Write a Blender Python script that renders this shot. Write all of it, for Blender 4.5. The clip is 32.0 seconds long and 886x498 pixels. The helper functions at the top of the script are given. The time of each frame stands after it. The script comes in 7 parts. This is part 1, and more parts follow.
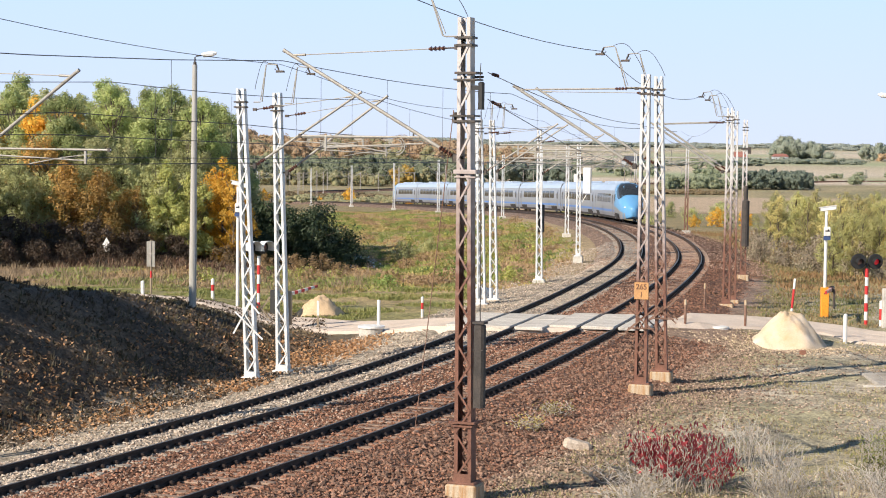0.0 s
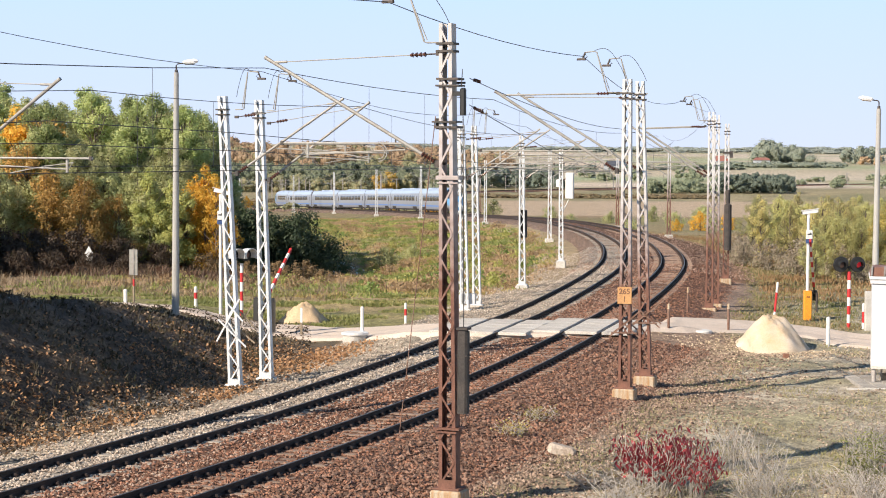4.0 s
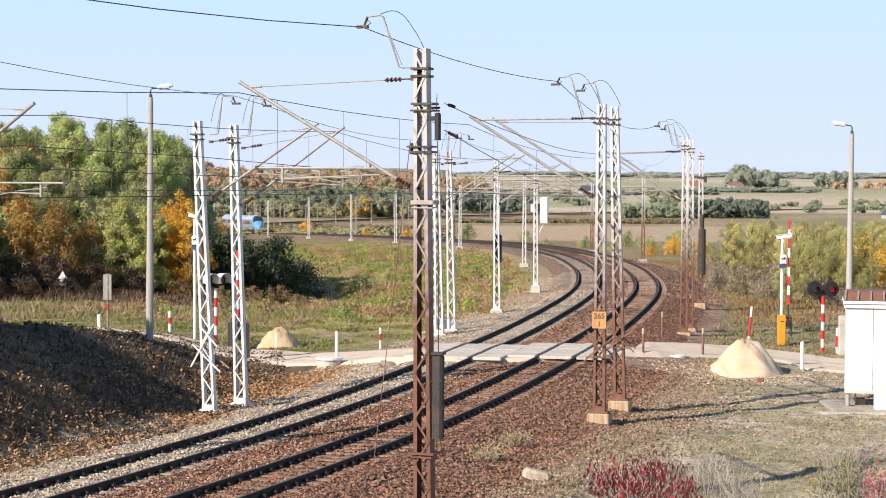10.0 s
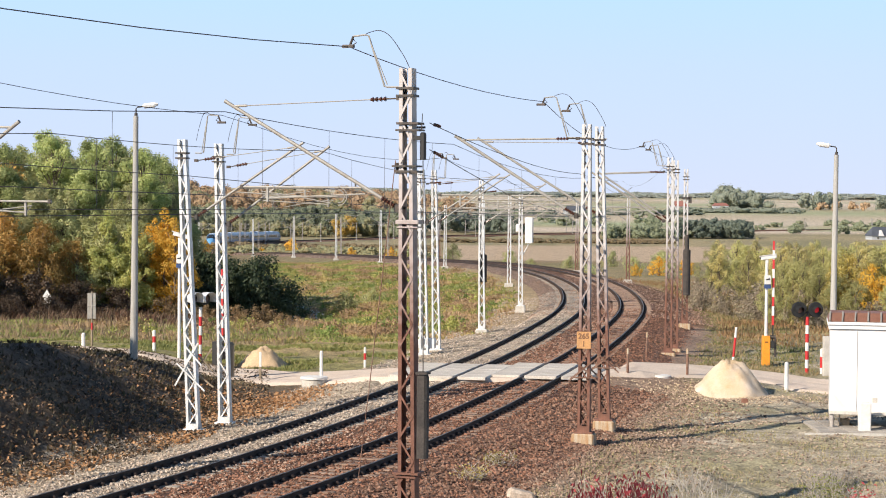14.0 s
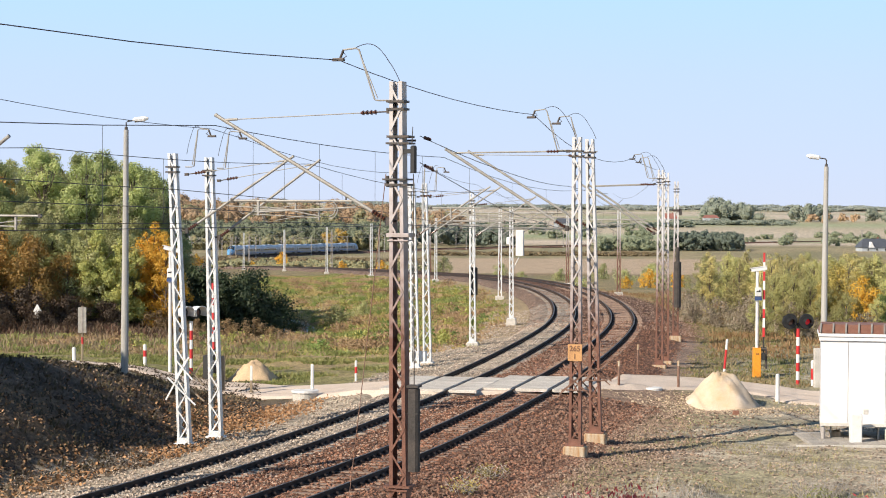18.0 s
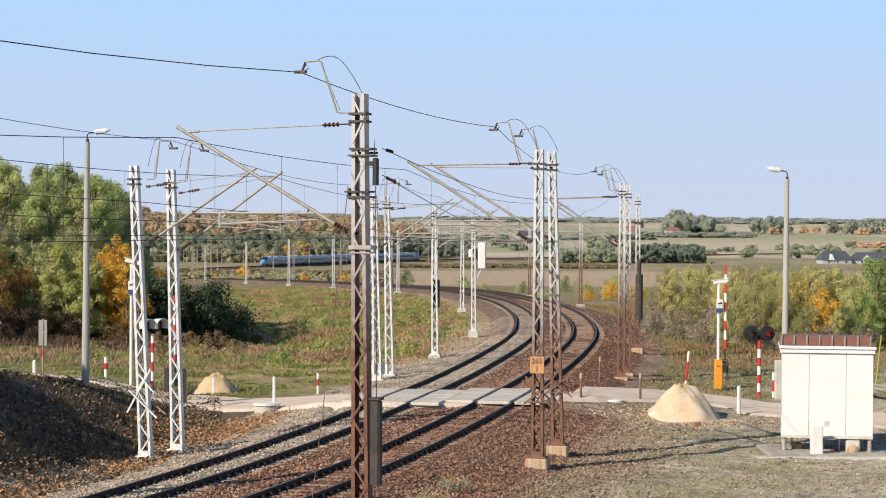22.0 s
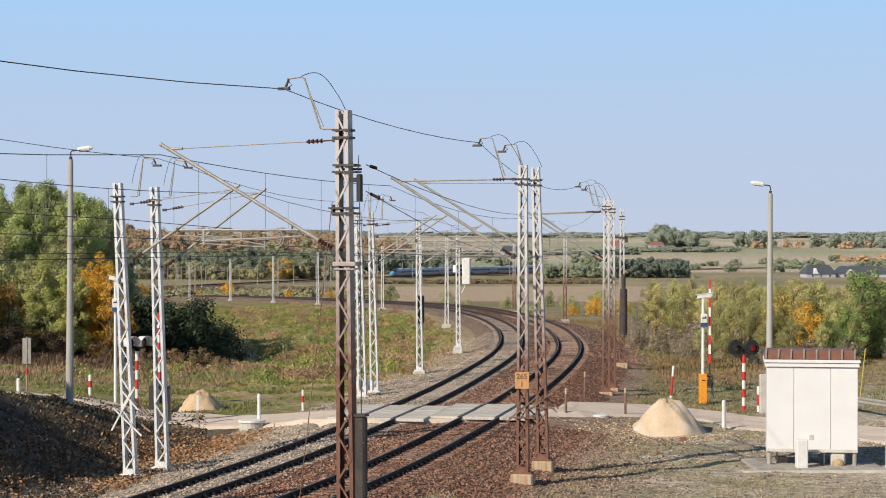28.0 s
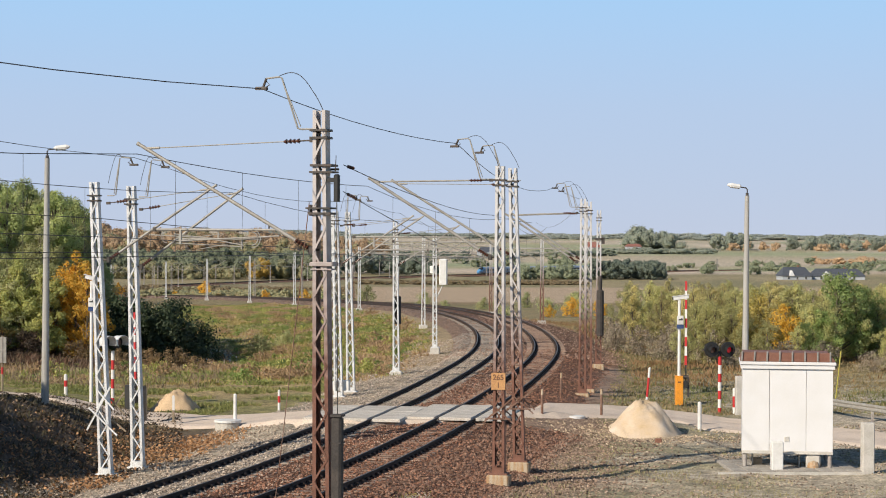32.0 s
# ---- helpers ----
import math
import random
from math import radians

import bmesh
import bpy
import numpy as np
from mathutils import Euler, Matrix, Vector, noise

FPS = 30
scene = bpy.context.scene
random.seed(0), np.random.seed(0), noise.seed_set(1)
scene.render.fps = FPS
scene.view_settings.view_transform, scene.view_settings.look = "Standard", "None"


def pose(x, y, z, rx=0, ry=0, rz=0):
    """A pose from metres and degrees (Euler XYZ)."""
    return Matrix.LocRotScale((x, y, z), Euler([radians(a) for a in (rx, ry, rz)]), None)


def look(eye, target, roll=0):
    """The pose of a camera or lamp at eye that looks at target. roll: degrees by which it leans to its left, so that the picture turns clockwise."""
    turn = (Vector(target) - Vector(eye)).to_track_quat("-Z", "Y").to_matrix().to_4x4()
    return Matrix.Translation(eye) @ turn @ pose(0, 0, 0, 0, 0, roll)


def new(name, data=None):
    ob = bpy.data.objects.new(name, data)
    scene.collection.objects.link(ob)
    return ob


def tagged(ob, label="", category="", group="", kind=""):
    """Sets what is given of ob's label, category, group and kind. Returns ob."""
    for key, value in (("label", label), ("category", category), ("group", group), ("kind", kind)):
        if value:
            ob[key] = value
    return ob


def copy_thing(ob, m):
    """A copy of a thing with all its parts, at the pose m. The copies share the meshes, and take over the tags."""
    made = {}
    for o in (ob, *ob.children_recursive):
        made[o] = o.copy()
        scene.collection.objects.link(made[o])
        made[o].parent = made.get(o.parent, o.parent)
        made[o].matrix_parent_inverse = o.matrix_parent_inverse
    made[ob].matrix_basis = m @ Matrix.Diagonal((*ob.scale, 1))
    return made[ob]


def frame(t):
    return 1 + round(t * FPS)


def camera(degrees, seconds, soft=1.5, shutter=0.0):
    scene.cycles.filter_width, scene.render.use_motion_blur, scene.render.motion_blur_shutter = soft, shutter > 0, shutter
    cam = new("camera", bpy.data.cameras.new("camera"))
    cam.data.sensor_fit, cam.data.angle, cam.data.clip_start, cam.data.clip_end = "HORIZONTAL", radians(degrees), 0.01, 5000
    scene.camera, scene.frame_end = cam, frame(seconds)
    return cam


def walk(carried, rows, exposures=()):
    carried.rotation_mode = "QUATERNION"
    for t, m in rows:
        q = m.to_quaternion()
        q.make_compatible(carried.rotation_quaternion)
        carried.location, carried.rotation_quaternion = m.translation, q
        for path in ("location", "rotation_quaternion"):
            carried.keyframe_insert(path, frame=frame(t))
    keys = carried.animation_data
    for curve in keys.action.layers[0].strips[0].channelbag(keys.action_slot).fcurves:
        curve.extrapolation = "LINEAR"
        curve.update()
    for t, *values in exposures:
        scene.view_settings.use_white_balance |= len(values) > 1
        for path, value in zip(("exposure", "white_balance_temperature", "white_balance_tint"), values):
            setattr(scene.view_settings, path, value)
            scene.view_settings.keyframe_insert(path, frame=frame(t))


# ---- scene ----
cam = camera(25.83, 32.0, soft=1.0)
EYE = (0.0, 0.0, 7.4)
walk(cam, [
    (0, look(EYE, (-2.906, 99.802, 1.821), 0.652)),
    (0.5, look(EYE, (-2.667, 99.809, 1.822), 0.767)),
    (1, look(EYE, (-2.609, 99.808, 1.782), 0.827)),
    (1.5, look(EYE, (-2.608, 99.808, 1.776), 0.765)),
    (2, look(EYE, (-2.629, 99.804, 1.728), 0.861)),
    (2.5, look(EYE, (-2.675, 99.814, 1.929), 0.918)),
    (3, look(EYE, (-2.952, 99.812, 2.033), 0.815)),
    (3.5, look(EYE, (-2.602, 99.825, 2.082), 0.517)),
    (5.5, look(EYE, (-1.047, 99.871, 2.427), 0.083)),
    (6, look(EYE, (-1.139, 99.877, 2.567), 0.157)),
    (6.5, look(EYE, (-1.074, 99.883, 2.687), 0.150)),
    (7, look(EYE, (-1.212, 99.886, 2.780), 0.316)),
    (7.5, look(EYE, (-1.306, 99.887, 2.827), 0.252)),
    (8, look(EYE, (-1.416, 99.889, 2.915), 0.304)),
    (8.5, look(EYE, (-1.371, 99.898, 3.099), 0.391)),
    (9, look(EYE, (-1.008, 99.912, 3.336), 0.571)),
    (9.5, look(EYE, (-0.884, 99.920, 3.508), 0.427)),
    (10, look(EYE, (-0.724, 99.918, 3.426), 0.257)),
    (10.5, look(EYE, (-0.628, 99.920, 3.447), 0.218)),
    (11, look(EYE, (-0.413, 99.919, 3.409), 0.381)),
    (11.5, look(EYE, (-0.137, 99.924, 3.501), 0.366)),
    (12, look(EYE, (0.033, 99.931, 3.677), 0.321)),
    (12.5, look(EYE, (0.090, 99.937, 3.859), 0.373)),
    (13, look(EYE, (0.000, 99.946, 4.126), 0.400)),
    (13.5, look(EYE, (-0.181, 99.950, 4.258), 0.372)),
    (14, look(EYE, (0.047, 99.956, 4.446), 0.457)),
    (14.5, look(EYE, (0.289, 99.960, 4.579), 0.456)),
    (16.5, look(EYE, (0.337, 99.956, 4.454), 0.231)),
    (17, look(EYE, (0.394, 99.961, 4.650), 0.270)),
    (17.5, look(EYE, (0.394, 99.968, 4.887), 0.270)),
    (18, look(EYE, (0.523, 99.973, 5.123), 0.273)),
    (18.5, look(EYE, (0.721, 99.977, 5.371), 0.140)),
    (19, look(EYE, (0.906, 99.980, 5.644), 0.108)),
    (19.5, look(EYE, (1.071, 99.982, 5.803), 0.084)),
    (20, look(EYE, (1.293, 99.981, 5.937), 0.070)),
    (20.5, look(EYE, (1.466, 99.979, 5.971), 0.176)),
    (21, look(EYE, (1.701, 99.975, 5.917), 0.321)),
    (21.5, look(EYE, (2.009, 99.967, 5.808), 0.289)),
    (22, look(EYE, (2.477, 99.956, 5.770), 0.293)),
    (22.5, look(EYE, (2.820, 99.948, 5.862), 0.157)),
    (23, look(EYE, (3.056, 99.945, 6.120), 0.164)),
    (23.5, look(EYE, (3.171, 99.945, 6.473), 0.152)),
    (24, look(EYE, (3.370, 99.942, 7.019), 0.099)),
    (24.5, look(EYE, (3.417, 99.942, 7.329), 0.075)),
    (25, look(EYE, (3.486, 99.939, 7.378), 0.093)),
    (25.5, look(EYE, (3.484, 99.939, 7.138), 0.090)),
    (26, look(EYE, (3.486, 99.938, 6.977), 0.185)),
    (26.5, look(EYE, (3.364, 99.940, 6.611), 0.181)),
    (28.5, look(EYE, (3.296, 99.942, 6.592), -0.021)),
    (29, look(EYE, (3.486, 99.937, 6.708), 0.101)),
    (29.5, look(EYE, (3.765, 99.927, 6.786), 0.015)),
    (30, look(EYE, (3.972, 99.919, 6.810), 0.059)),
    (30.5, look(EYE, (4.079, 99.914, 6.721), 0.145)),
    (31, look(EYE, (4.185, 99.909, 6.615), 0.173)),
    (31.5, look(EYE, (4.289, 99.904, 6.548), 0.221)),
    (32, look(EYE, (4.478, 99.897, 6.633), 0.264)),
], exposures=((0.0, 0.46, 6500, 11), (8.0, 0.47, 6500, 13), (14.0, 0.37, 6500, 12), (18.0, 0.35, 6500, 11), (22.0, 0.13, 6500, 10), (24.0, 0.13, 6500, 10), (26.0, -0.02, 6500, 10), (32.0, -0.02, 6500, 10)))

# ---- sky and sun: low autumn sun behind the camera and to its left ----
world = bpy.data.worlds.new("world")
scene.world = world
world.use_nodes = True
_n, _l = world.node_tree.nodes, world.node_tree.links
_sky = _n.new("ShaderNodeTexSky")
_sky.sky_type = "NISHITA"
_sky.sun_disc = False
_sky.sun_elevation, _sky.sun_rotation = radians(31), radians(228)
_sky.air_density, _sky.dust_density, _sky.ozone_density = 1.0, 0.0, 3.0
# autumn haze: pale towards the horizon, clear sky overhead
_co, _sp = _n.new("ShaderNodeTexCoord"), _n.new("ShaderNodeSeparateXYZ")
_l.new(_co.outputs["Generated"], _sp.inputs[0])
_haze = _n.new("ShaderNodeValToRGB")
_haze.color_ramp.elements[0].color, _haze.color_ramp.elements[1].color = (0.535, 0.615, 0.785, 1), (0.36, 0.67, 1.02, 1)
_haze.color_ramp.elements[1].position = 0.16
_haze.color_ramp.elements.new(0.065).color = (0.485, 0.625, 0.85, 1)
_l.new(_sp.outputs[2], _haze.inputs[0])
_up = _n.new("ShaderNodeVectorMath")
_up.operation = "SCALE"
_up.inputs[3].default_value = 14.4
_l.new(_haze.outputs[0], _up.inputs[0])
_how = _n.new("ShaderNodeMapRange")
_how.interpolation_type = "SMOOTHSTEP"
_how.inputs[1].default_value, _how.inputs[2].default_value = 0.1, 0.45
_how.inputs[3].default_value, _how.inputs[4].default_value = 0.95, 0.0
_l.new(_sp.outputs[2], _how.inputs[0])
_mix = _n.new("ShaderNodeMix")
_mix.data_type = "RGBA"
_l.new(_how.outputs[0], _mix.inputs[0]), _l.new(_sky.outputs[0], _mix.inputs[6]), _l.new(_up.outputs[0], _mix.inputs[7])
_l.new(_mix.outputs[2], _n["Background"].inputs[0])
_n["Background"].inputs[1].default_value = 0.069
sun = new("sun", bpy.data.lights.new("sun", "SUN"))
sun.data.energy, sun.data.angle, sun.data.color = 5.0, radians(0.6), (1.0, 0.89, 0.74)
sun.matrix_world = look((-37.2, -33.4, 30), (0, 0, 0))

# ---- the lie of the land and the line of the tracks ----
def ramp(v, xs, ys):
    return float(np.interp(v, xs, ys))


def smooth(a, b, v):
    k = min(1.0, max(0.0, (v - a) / (b - a)))
    return k * k * (3 - 2 * k)


LINE = [(-21.5, 4), (-13.2, 24), (-8.6, 36), (-5.5, 44), (-2.75, 52), (0.3, 62), (3.55, 75.7), (6.5, 89), (10.2, 109.7), (12.6, 127),
        (14.0, 147), (14.4, 166), (13.5, 196), (8.1, 255.7), (-17.9, 373), (-33.9, 431), (-50.4, 488), (-72.6, 606), (-76, 696),
        (-71.9, 756), (-55.2, 844), (-15, 957), (26.7, 1037), (77, 1111), (160, 1206), (250, 1290), (420, 1420), (640, 1560)]
RISE = ([0, 110, 140, 165, 196, 256, 373, 431, 488, 606, 696, 756, 844, 957, 1037, 1111, 1206, 1600],
        [0, 0, -0.1, -0.28, -0.61, -1.87, -4.79, -6.45, -7.96, -10.5, -11.9, -12.8, -14.1, -14.8, -15.1, -15.4, -15.6, -16])


def spline(points, step):
    pts = [np.array(p, float) for p in points]
    pts = [2 * pts[0] - pts[1]] + pts + [2 * pts[-1] - pts[-2]]
    out = []
    for a, b, c, d in zip(pts, pts[1:], pts[2:], pts[3:]):
        n = max(2, int(np.linalg.norm(c - b) / step))
        for i in range(n):
            t = i / n
            out.append(0.5 * (2 * b + (c - a) * t + (2 * a - 5 * b + 4 * c - d) * t * t + (3 * b - a - 3 * c + d) * t ** 3))
    return np.array(out + [pts[-2]])


_raw = spline(LINE, 1.0)
for _ in range(60):
    _raw[1:-1] = _raw[1:-1] * 0.5 + (_raw[:-2] + _raw[2:]) * 0.25
_len = np.concatenate([[0], np.cumsum(np.linalg.norm(np.diff(_raw, axis=0), axis=1))])
_pz = np.interp(_raw[:, 1], *RISE)
for _ in range(400):
    _pz[1:-1] = _pz[1:-1] * 0.5 + (_pz[:-2] + _pz[2:]) * 0.25


def on_line(s, side=0.0):
    """Rail-top place and heading (unit x, y) s metres along the right-hand track, side metres to its right."""
    p = np.array([np.interp(s, _len, _raw[:, 0]), np.interp(s, _len, _raw[:, 1])])
    q = np.array([np.interp(s + 1, _len, _raw[:, 0]), np.interp(s + 1, _len, _raw[:, 1])])
    r = np.array([np.interp(s - 1, _len, _raw[:, 0]), np.interp(s - 1, _len, _raw[:, 1])])
    h = (q - r) / np.linalg.norm(q - r)
    return Vector((p[0] + h[1] * side, p[1] - h[0] * side, float(np.interp(s, _len, _pz)))), h


def along(y):
    """Metres along the line at which it passes the northing y."""
    return float(np.interp(y, _raw[:, 1], _len))


def off_line(x, y):
    """Signed distance to the right of the right-hand track, and its height there."""
    i = int(np.argmin((_raw[::4, 0] - x) ** 2 + (_raw[::4, 1] - y) ** 2)) * 4
    i = min(max(i, 1), len(_raw) - 2)
    h = _raw[i + 1] - _raw[i - 1]
    h = h / np.linalg.norm(h)
    return (x - _raw[i, 0]) * h[1] - (y - _raw[i, 1]) * h[0], float(_pz[i])


# the road runs across the tracks
ROAD_MID = [(-40, 103), (-26, 96), (-14, 89.4), (-9.3, 86.9), (-6.5, 84.9), (-4, 82.0), (-2, 80.1), (1, 79.4), (4, 80.5), (6, 82), (8.2, 83.5), (9.5, 84.2),
            (10.8, 84.9), (12.6, 85.5), (14.6, 85.2), (16.5, 83.6), (20, 79), (26, 71.5), (34, 63), (60, 40)]


def side_road(x):
    return ramp(x, [p[0] for p in ROAD_MID], [p[1] for p in ROAD_MID])


BASE = ([-400, 60, 110, 196, 256, 373, 488, 606, 844, 1111, 1400, 2000, 4000, 7000],
        [-0.8, -0.8, -1.0, -1.9, -3.2, -6, -9, -11.6, -15.3, -16.8, -15.5, -7.5, 3, 10])


def ground(x, y):
    """Height of the ground."""
    z = ramp(y, *BASE)
    z -= 2.6 * math.exp(-((x + 13) / 9) ** 2 - ((y - 176) / 38) ** 2)
    foot = ramp(y, [0, 50.7, 58.4, 70, 82, 100], [-31, -13.2, -9.9, -7.6, -8.5, -10])
    bank = ramp(y, [30, 60, 72, 84, 96, 112], [3.9, 3.6, 2.2, 1.15, 0.45, 0])
    lift = bank * smooth(0, 6.5, foot - x)
    z += lift
    if lift > 0.1 and y < 100:
        z += (0.22 * noise.noise((x / 1.5, y / 1.5, 2.4)) + 0.12 * noise.noise((x / 0.8, y / 0.8, 5.4))) * min(1.0, lift)
    if y > 950:
        z += 8 * smooth(0.02, -0.10, x / y) * smooth(1000, 1600, y)
    if y > 700:
        z += 2.5 * noise.noise((x / 260, y / 420, 3.1)) * smooth(700, 1600, y)
    if y > 30 and abs(x) < 60:
        z += 0.10 * noise.noise((x / 2.1, y / 2.1, 7.7)) + 0.05 * noise.noise((x / 0.7, y / 0.7, 1.7))
    d, tz = off_line(x, y)
    # the formation carries both tracks: from 7 m left of the right-hand one to 3 m right of it
    out = max(-d - 6.6, d - 2.6, 0.0)
    k = smooth(0, 4.5 + 0.010 * max(0, y - 110), out)
    z = (tz - 0.62) * (1 - k) + z * k
    if 72 < y < 96 and -12.5 < d < 9.5:
        # earth fill that carries the road up to the rails
        fall = 0.16 + (0.085 * (d - 2.2) if d > 0 else 0.13 * (-d - 6.2))
        fill = smooth(7.0, 2.6, abs(y - side_road(x))) * (smooth(1.9, 2.5, d) if d > 0 else smooth(5.9, 6.5, -d))
        z += max(0.0, tz - fall - z) * fill
    return z


# ---- materials ----
def paint(name, colour, rough=0.6, metal=0.0, other=None, scale=6.0, amount=0.5, grain=60.0, bump=0.15, per_object=0.0, per_island=0.0,
          streak=None, emit=0.0, height=0.01, speck=0.28):
    """A surface of two mixed colours at a coarse and a fine scale, with fine relief."""
    m = bpy.data.materials.new(name)
    m.use_nodes = True
    n, l = m.node_tree.nodes, m.node_tree.links
    b = n["Principled BSDF"]
    co = n.new("ShaderNodeTexCoord")
    mp = n.new("ShaderNodeMapping")
    l.new(co.outputs["Object"], mp.inputs[0])
    if streak:
        mp.inputs["Scale"].default_value = streak
    big = n.new("ShaderNodeTexNoise")
    big.inputs["Scale"].default_value, big.inputs["Detail"].default_value = scale, 5
    fine = n.new("ShaderNodeTexNoise")
    fine.inputs["Scale"].default_value, fine.inputs["Detail"].default_value = grain, 3
    l.new(mp.outputs[0], big.inputs[0]), l.new(mp.outputs[0], fine.inputs[0])
    sharp = n.new("ShaderNodeMapRange")
    sharp.inputs[1].default_value, sharp.inputs[2].default_value = 0.38, 0.66
    sharp.inputs[4].default_value = amount
    l.new(big.outputs[0], sharp.inputs[0])
    mix = n.new("ShaderNodeMix")
    mix.data_type = "RGBA"
    mix.inputs[6].default_value = (*colour, 1)
    mix.inputs[7].default_value = (*(other or [c * 0.6 for c in colour]), 1)
    l.new(sharp.outputs[0], mix.inputs[0])
    gr = n.new("ShaderNodeMapRange")
    gr.inputs[3].default_value, gr.inputs[4].default_value = 1 - speck, 1 + speck
    gr.inputs[1].default_value, gr.inputs[2].default_value = 0.3, 0.7
    l.new(fine.outputs[0], gr.inputs[0])
    value = gr.outputs[0]
    for amount_, source in ((per_object, "o"), (per_island, "i")):
        if amount_:
            src = n.new("ShaderNodeObjectInfo").outputs["Random"] if source == "o" else n.new("ShaderNodeNewGeometry").outputs["Random Per Island"]
            r = n.new("ShaderNodeMapRange")
            r.inputs[3].default_value, r.inputs[4].default_value = 1 - amount_, 1 + amount_
            l.new(src, r.inputs[0])
            mu = n.new("ShaderNodeMath")
            mu.operation = "MULTIPLY"
            l.new(value, mu.inputs[0]), l.new(r.outputs[0], mu.inputs[1])
            value = mu.outputs[0]
    mul = n.new("ShaderNodeVectorMath")
    mul.operation = "SCALE"
    l.new(mix.outputs[2], mul.inputs[0]), l.new(value, mul.inputs[3])
    l.new(mul.outputs[0], b.inputs["Base Color"])
    b.inputs["Roughness"].default_value, b.inputs["Metallic"].default_value = rough, metal
    if bump:
        bp = n.new("ShaderNodeBump")
        bp.inputs["Strength"].default_value, bp.inputs["Distance"].default_value = bump, height
        l.new(fine.outputs[0], bp.inputs["Height"])
        l.new(bp.outputs[0], b.inputs["Normal"])
    if emit:
        b.inputs["Emission Color"].default_value, b.inputs["Emission Strength"].default_value = (*colour, 1), emit
    return m


def leafy(name, dark, light, third, see=0.25):
    """Leaves: each one takes its own tone between three, and lets some light through."""
    m = bpy.data.materials.new(name)
    m.use_nodes = True
    n, l = m.node_tree.nodes, m.node_tree.links
    b = n["Principled BSDF"]
    geo = n.new("ShaderNodeNewGeometry")
    obj = n.new("ShaderNodeObjectInfo")
    ra = n.new("ShaderNodeValToRGB")
    ra.color_ramp.elements[0].color, ra.color_ramp.elements[1].color = (*dark, 1), (*third, 1)
    e = ra.color_ramp.elements.new(0.6)
    e.color = (*light, 1)
    co, patch, lean = n.new("ShaderNodeTexCoord"), n.new("ShaderNodeTexNoise"), n.new("ShaderNodeMix")
    patch.inputs["Scale"].default_value, patch.inputs["Detail"].default_value = 0.55, 2
    spread = n.new("ShaderNodeMapRange")
    spread.inputs[1].default_value, spread.inputs[2].default_value = 0.32, 0.68
    l.new(co.outputs["Object"], patch.inputs["Vector"]), l.new(patch.outputs[0], spread.inputs[0])
    lean.inputs[0].default_value = 0.5
    l.new(geo.outputs["Random Per Island"], lean.inputs[2]), l.new(spread.outputs[0], lean.inputs[3])
    l.new(lean.outputs[0], ra.inputs[0])
    r = n.new("ShaderNodeMapRange")
    r.inputs[3].default_value, r.inputs[4].default_value = 0.75, 1.25
    l.new(obj.outputs["Random"], r.inputs[0])
    mul = n.new("ShaderNodeVectorMath")
    mul.operation = "SCALE"
    l.new(ra.outputs[0], mul.inputs[0]), l.new(r.outputs[0], mul.inputs[3])
    l.new(mul.outputs[0], b.inputs["Base Color"])
    b.inputs["Roughness"].default_value = 0.65
    tr = n.new("ShaderNodeBsdfTranslucent")
    l.new(mul.outputs[0], tr.inputs[0])
    mx = n.new("ShaderNodeMixShader")
    mx.inputs[0].default_value = see
    l.new(b.outputs[0], mx.inputs[1]), l.new(tr.outputs[0], mx.inputs[2])
    l.new(mx.outputs[0], n["Material Output"].inputs[0])
    return m


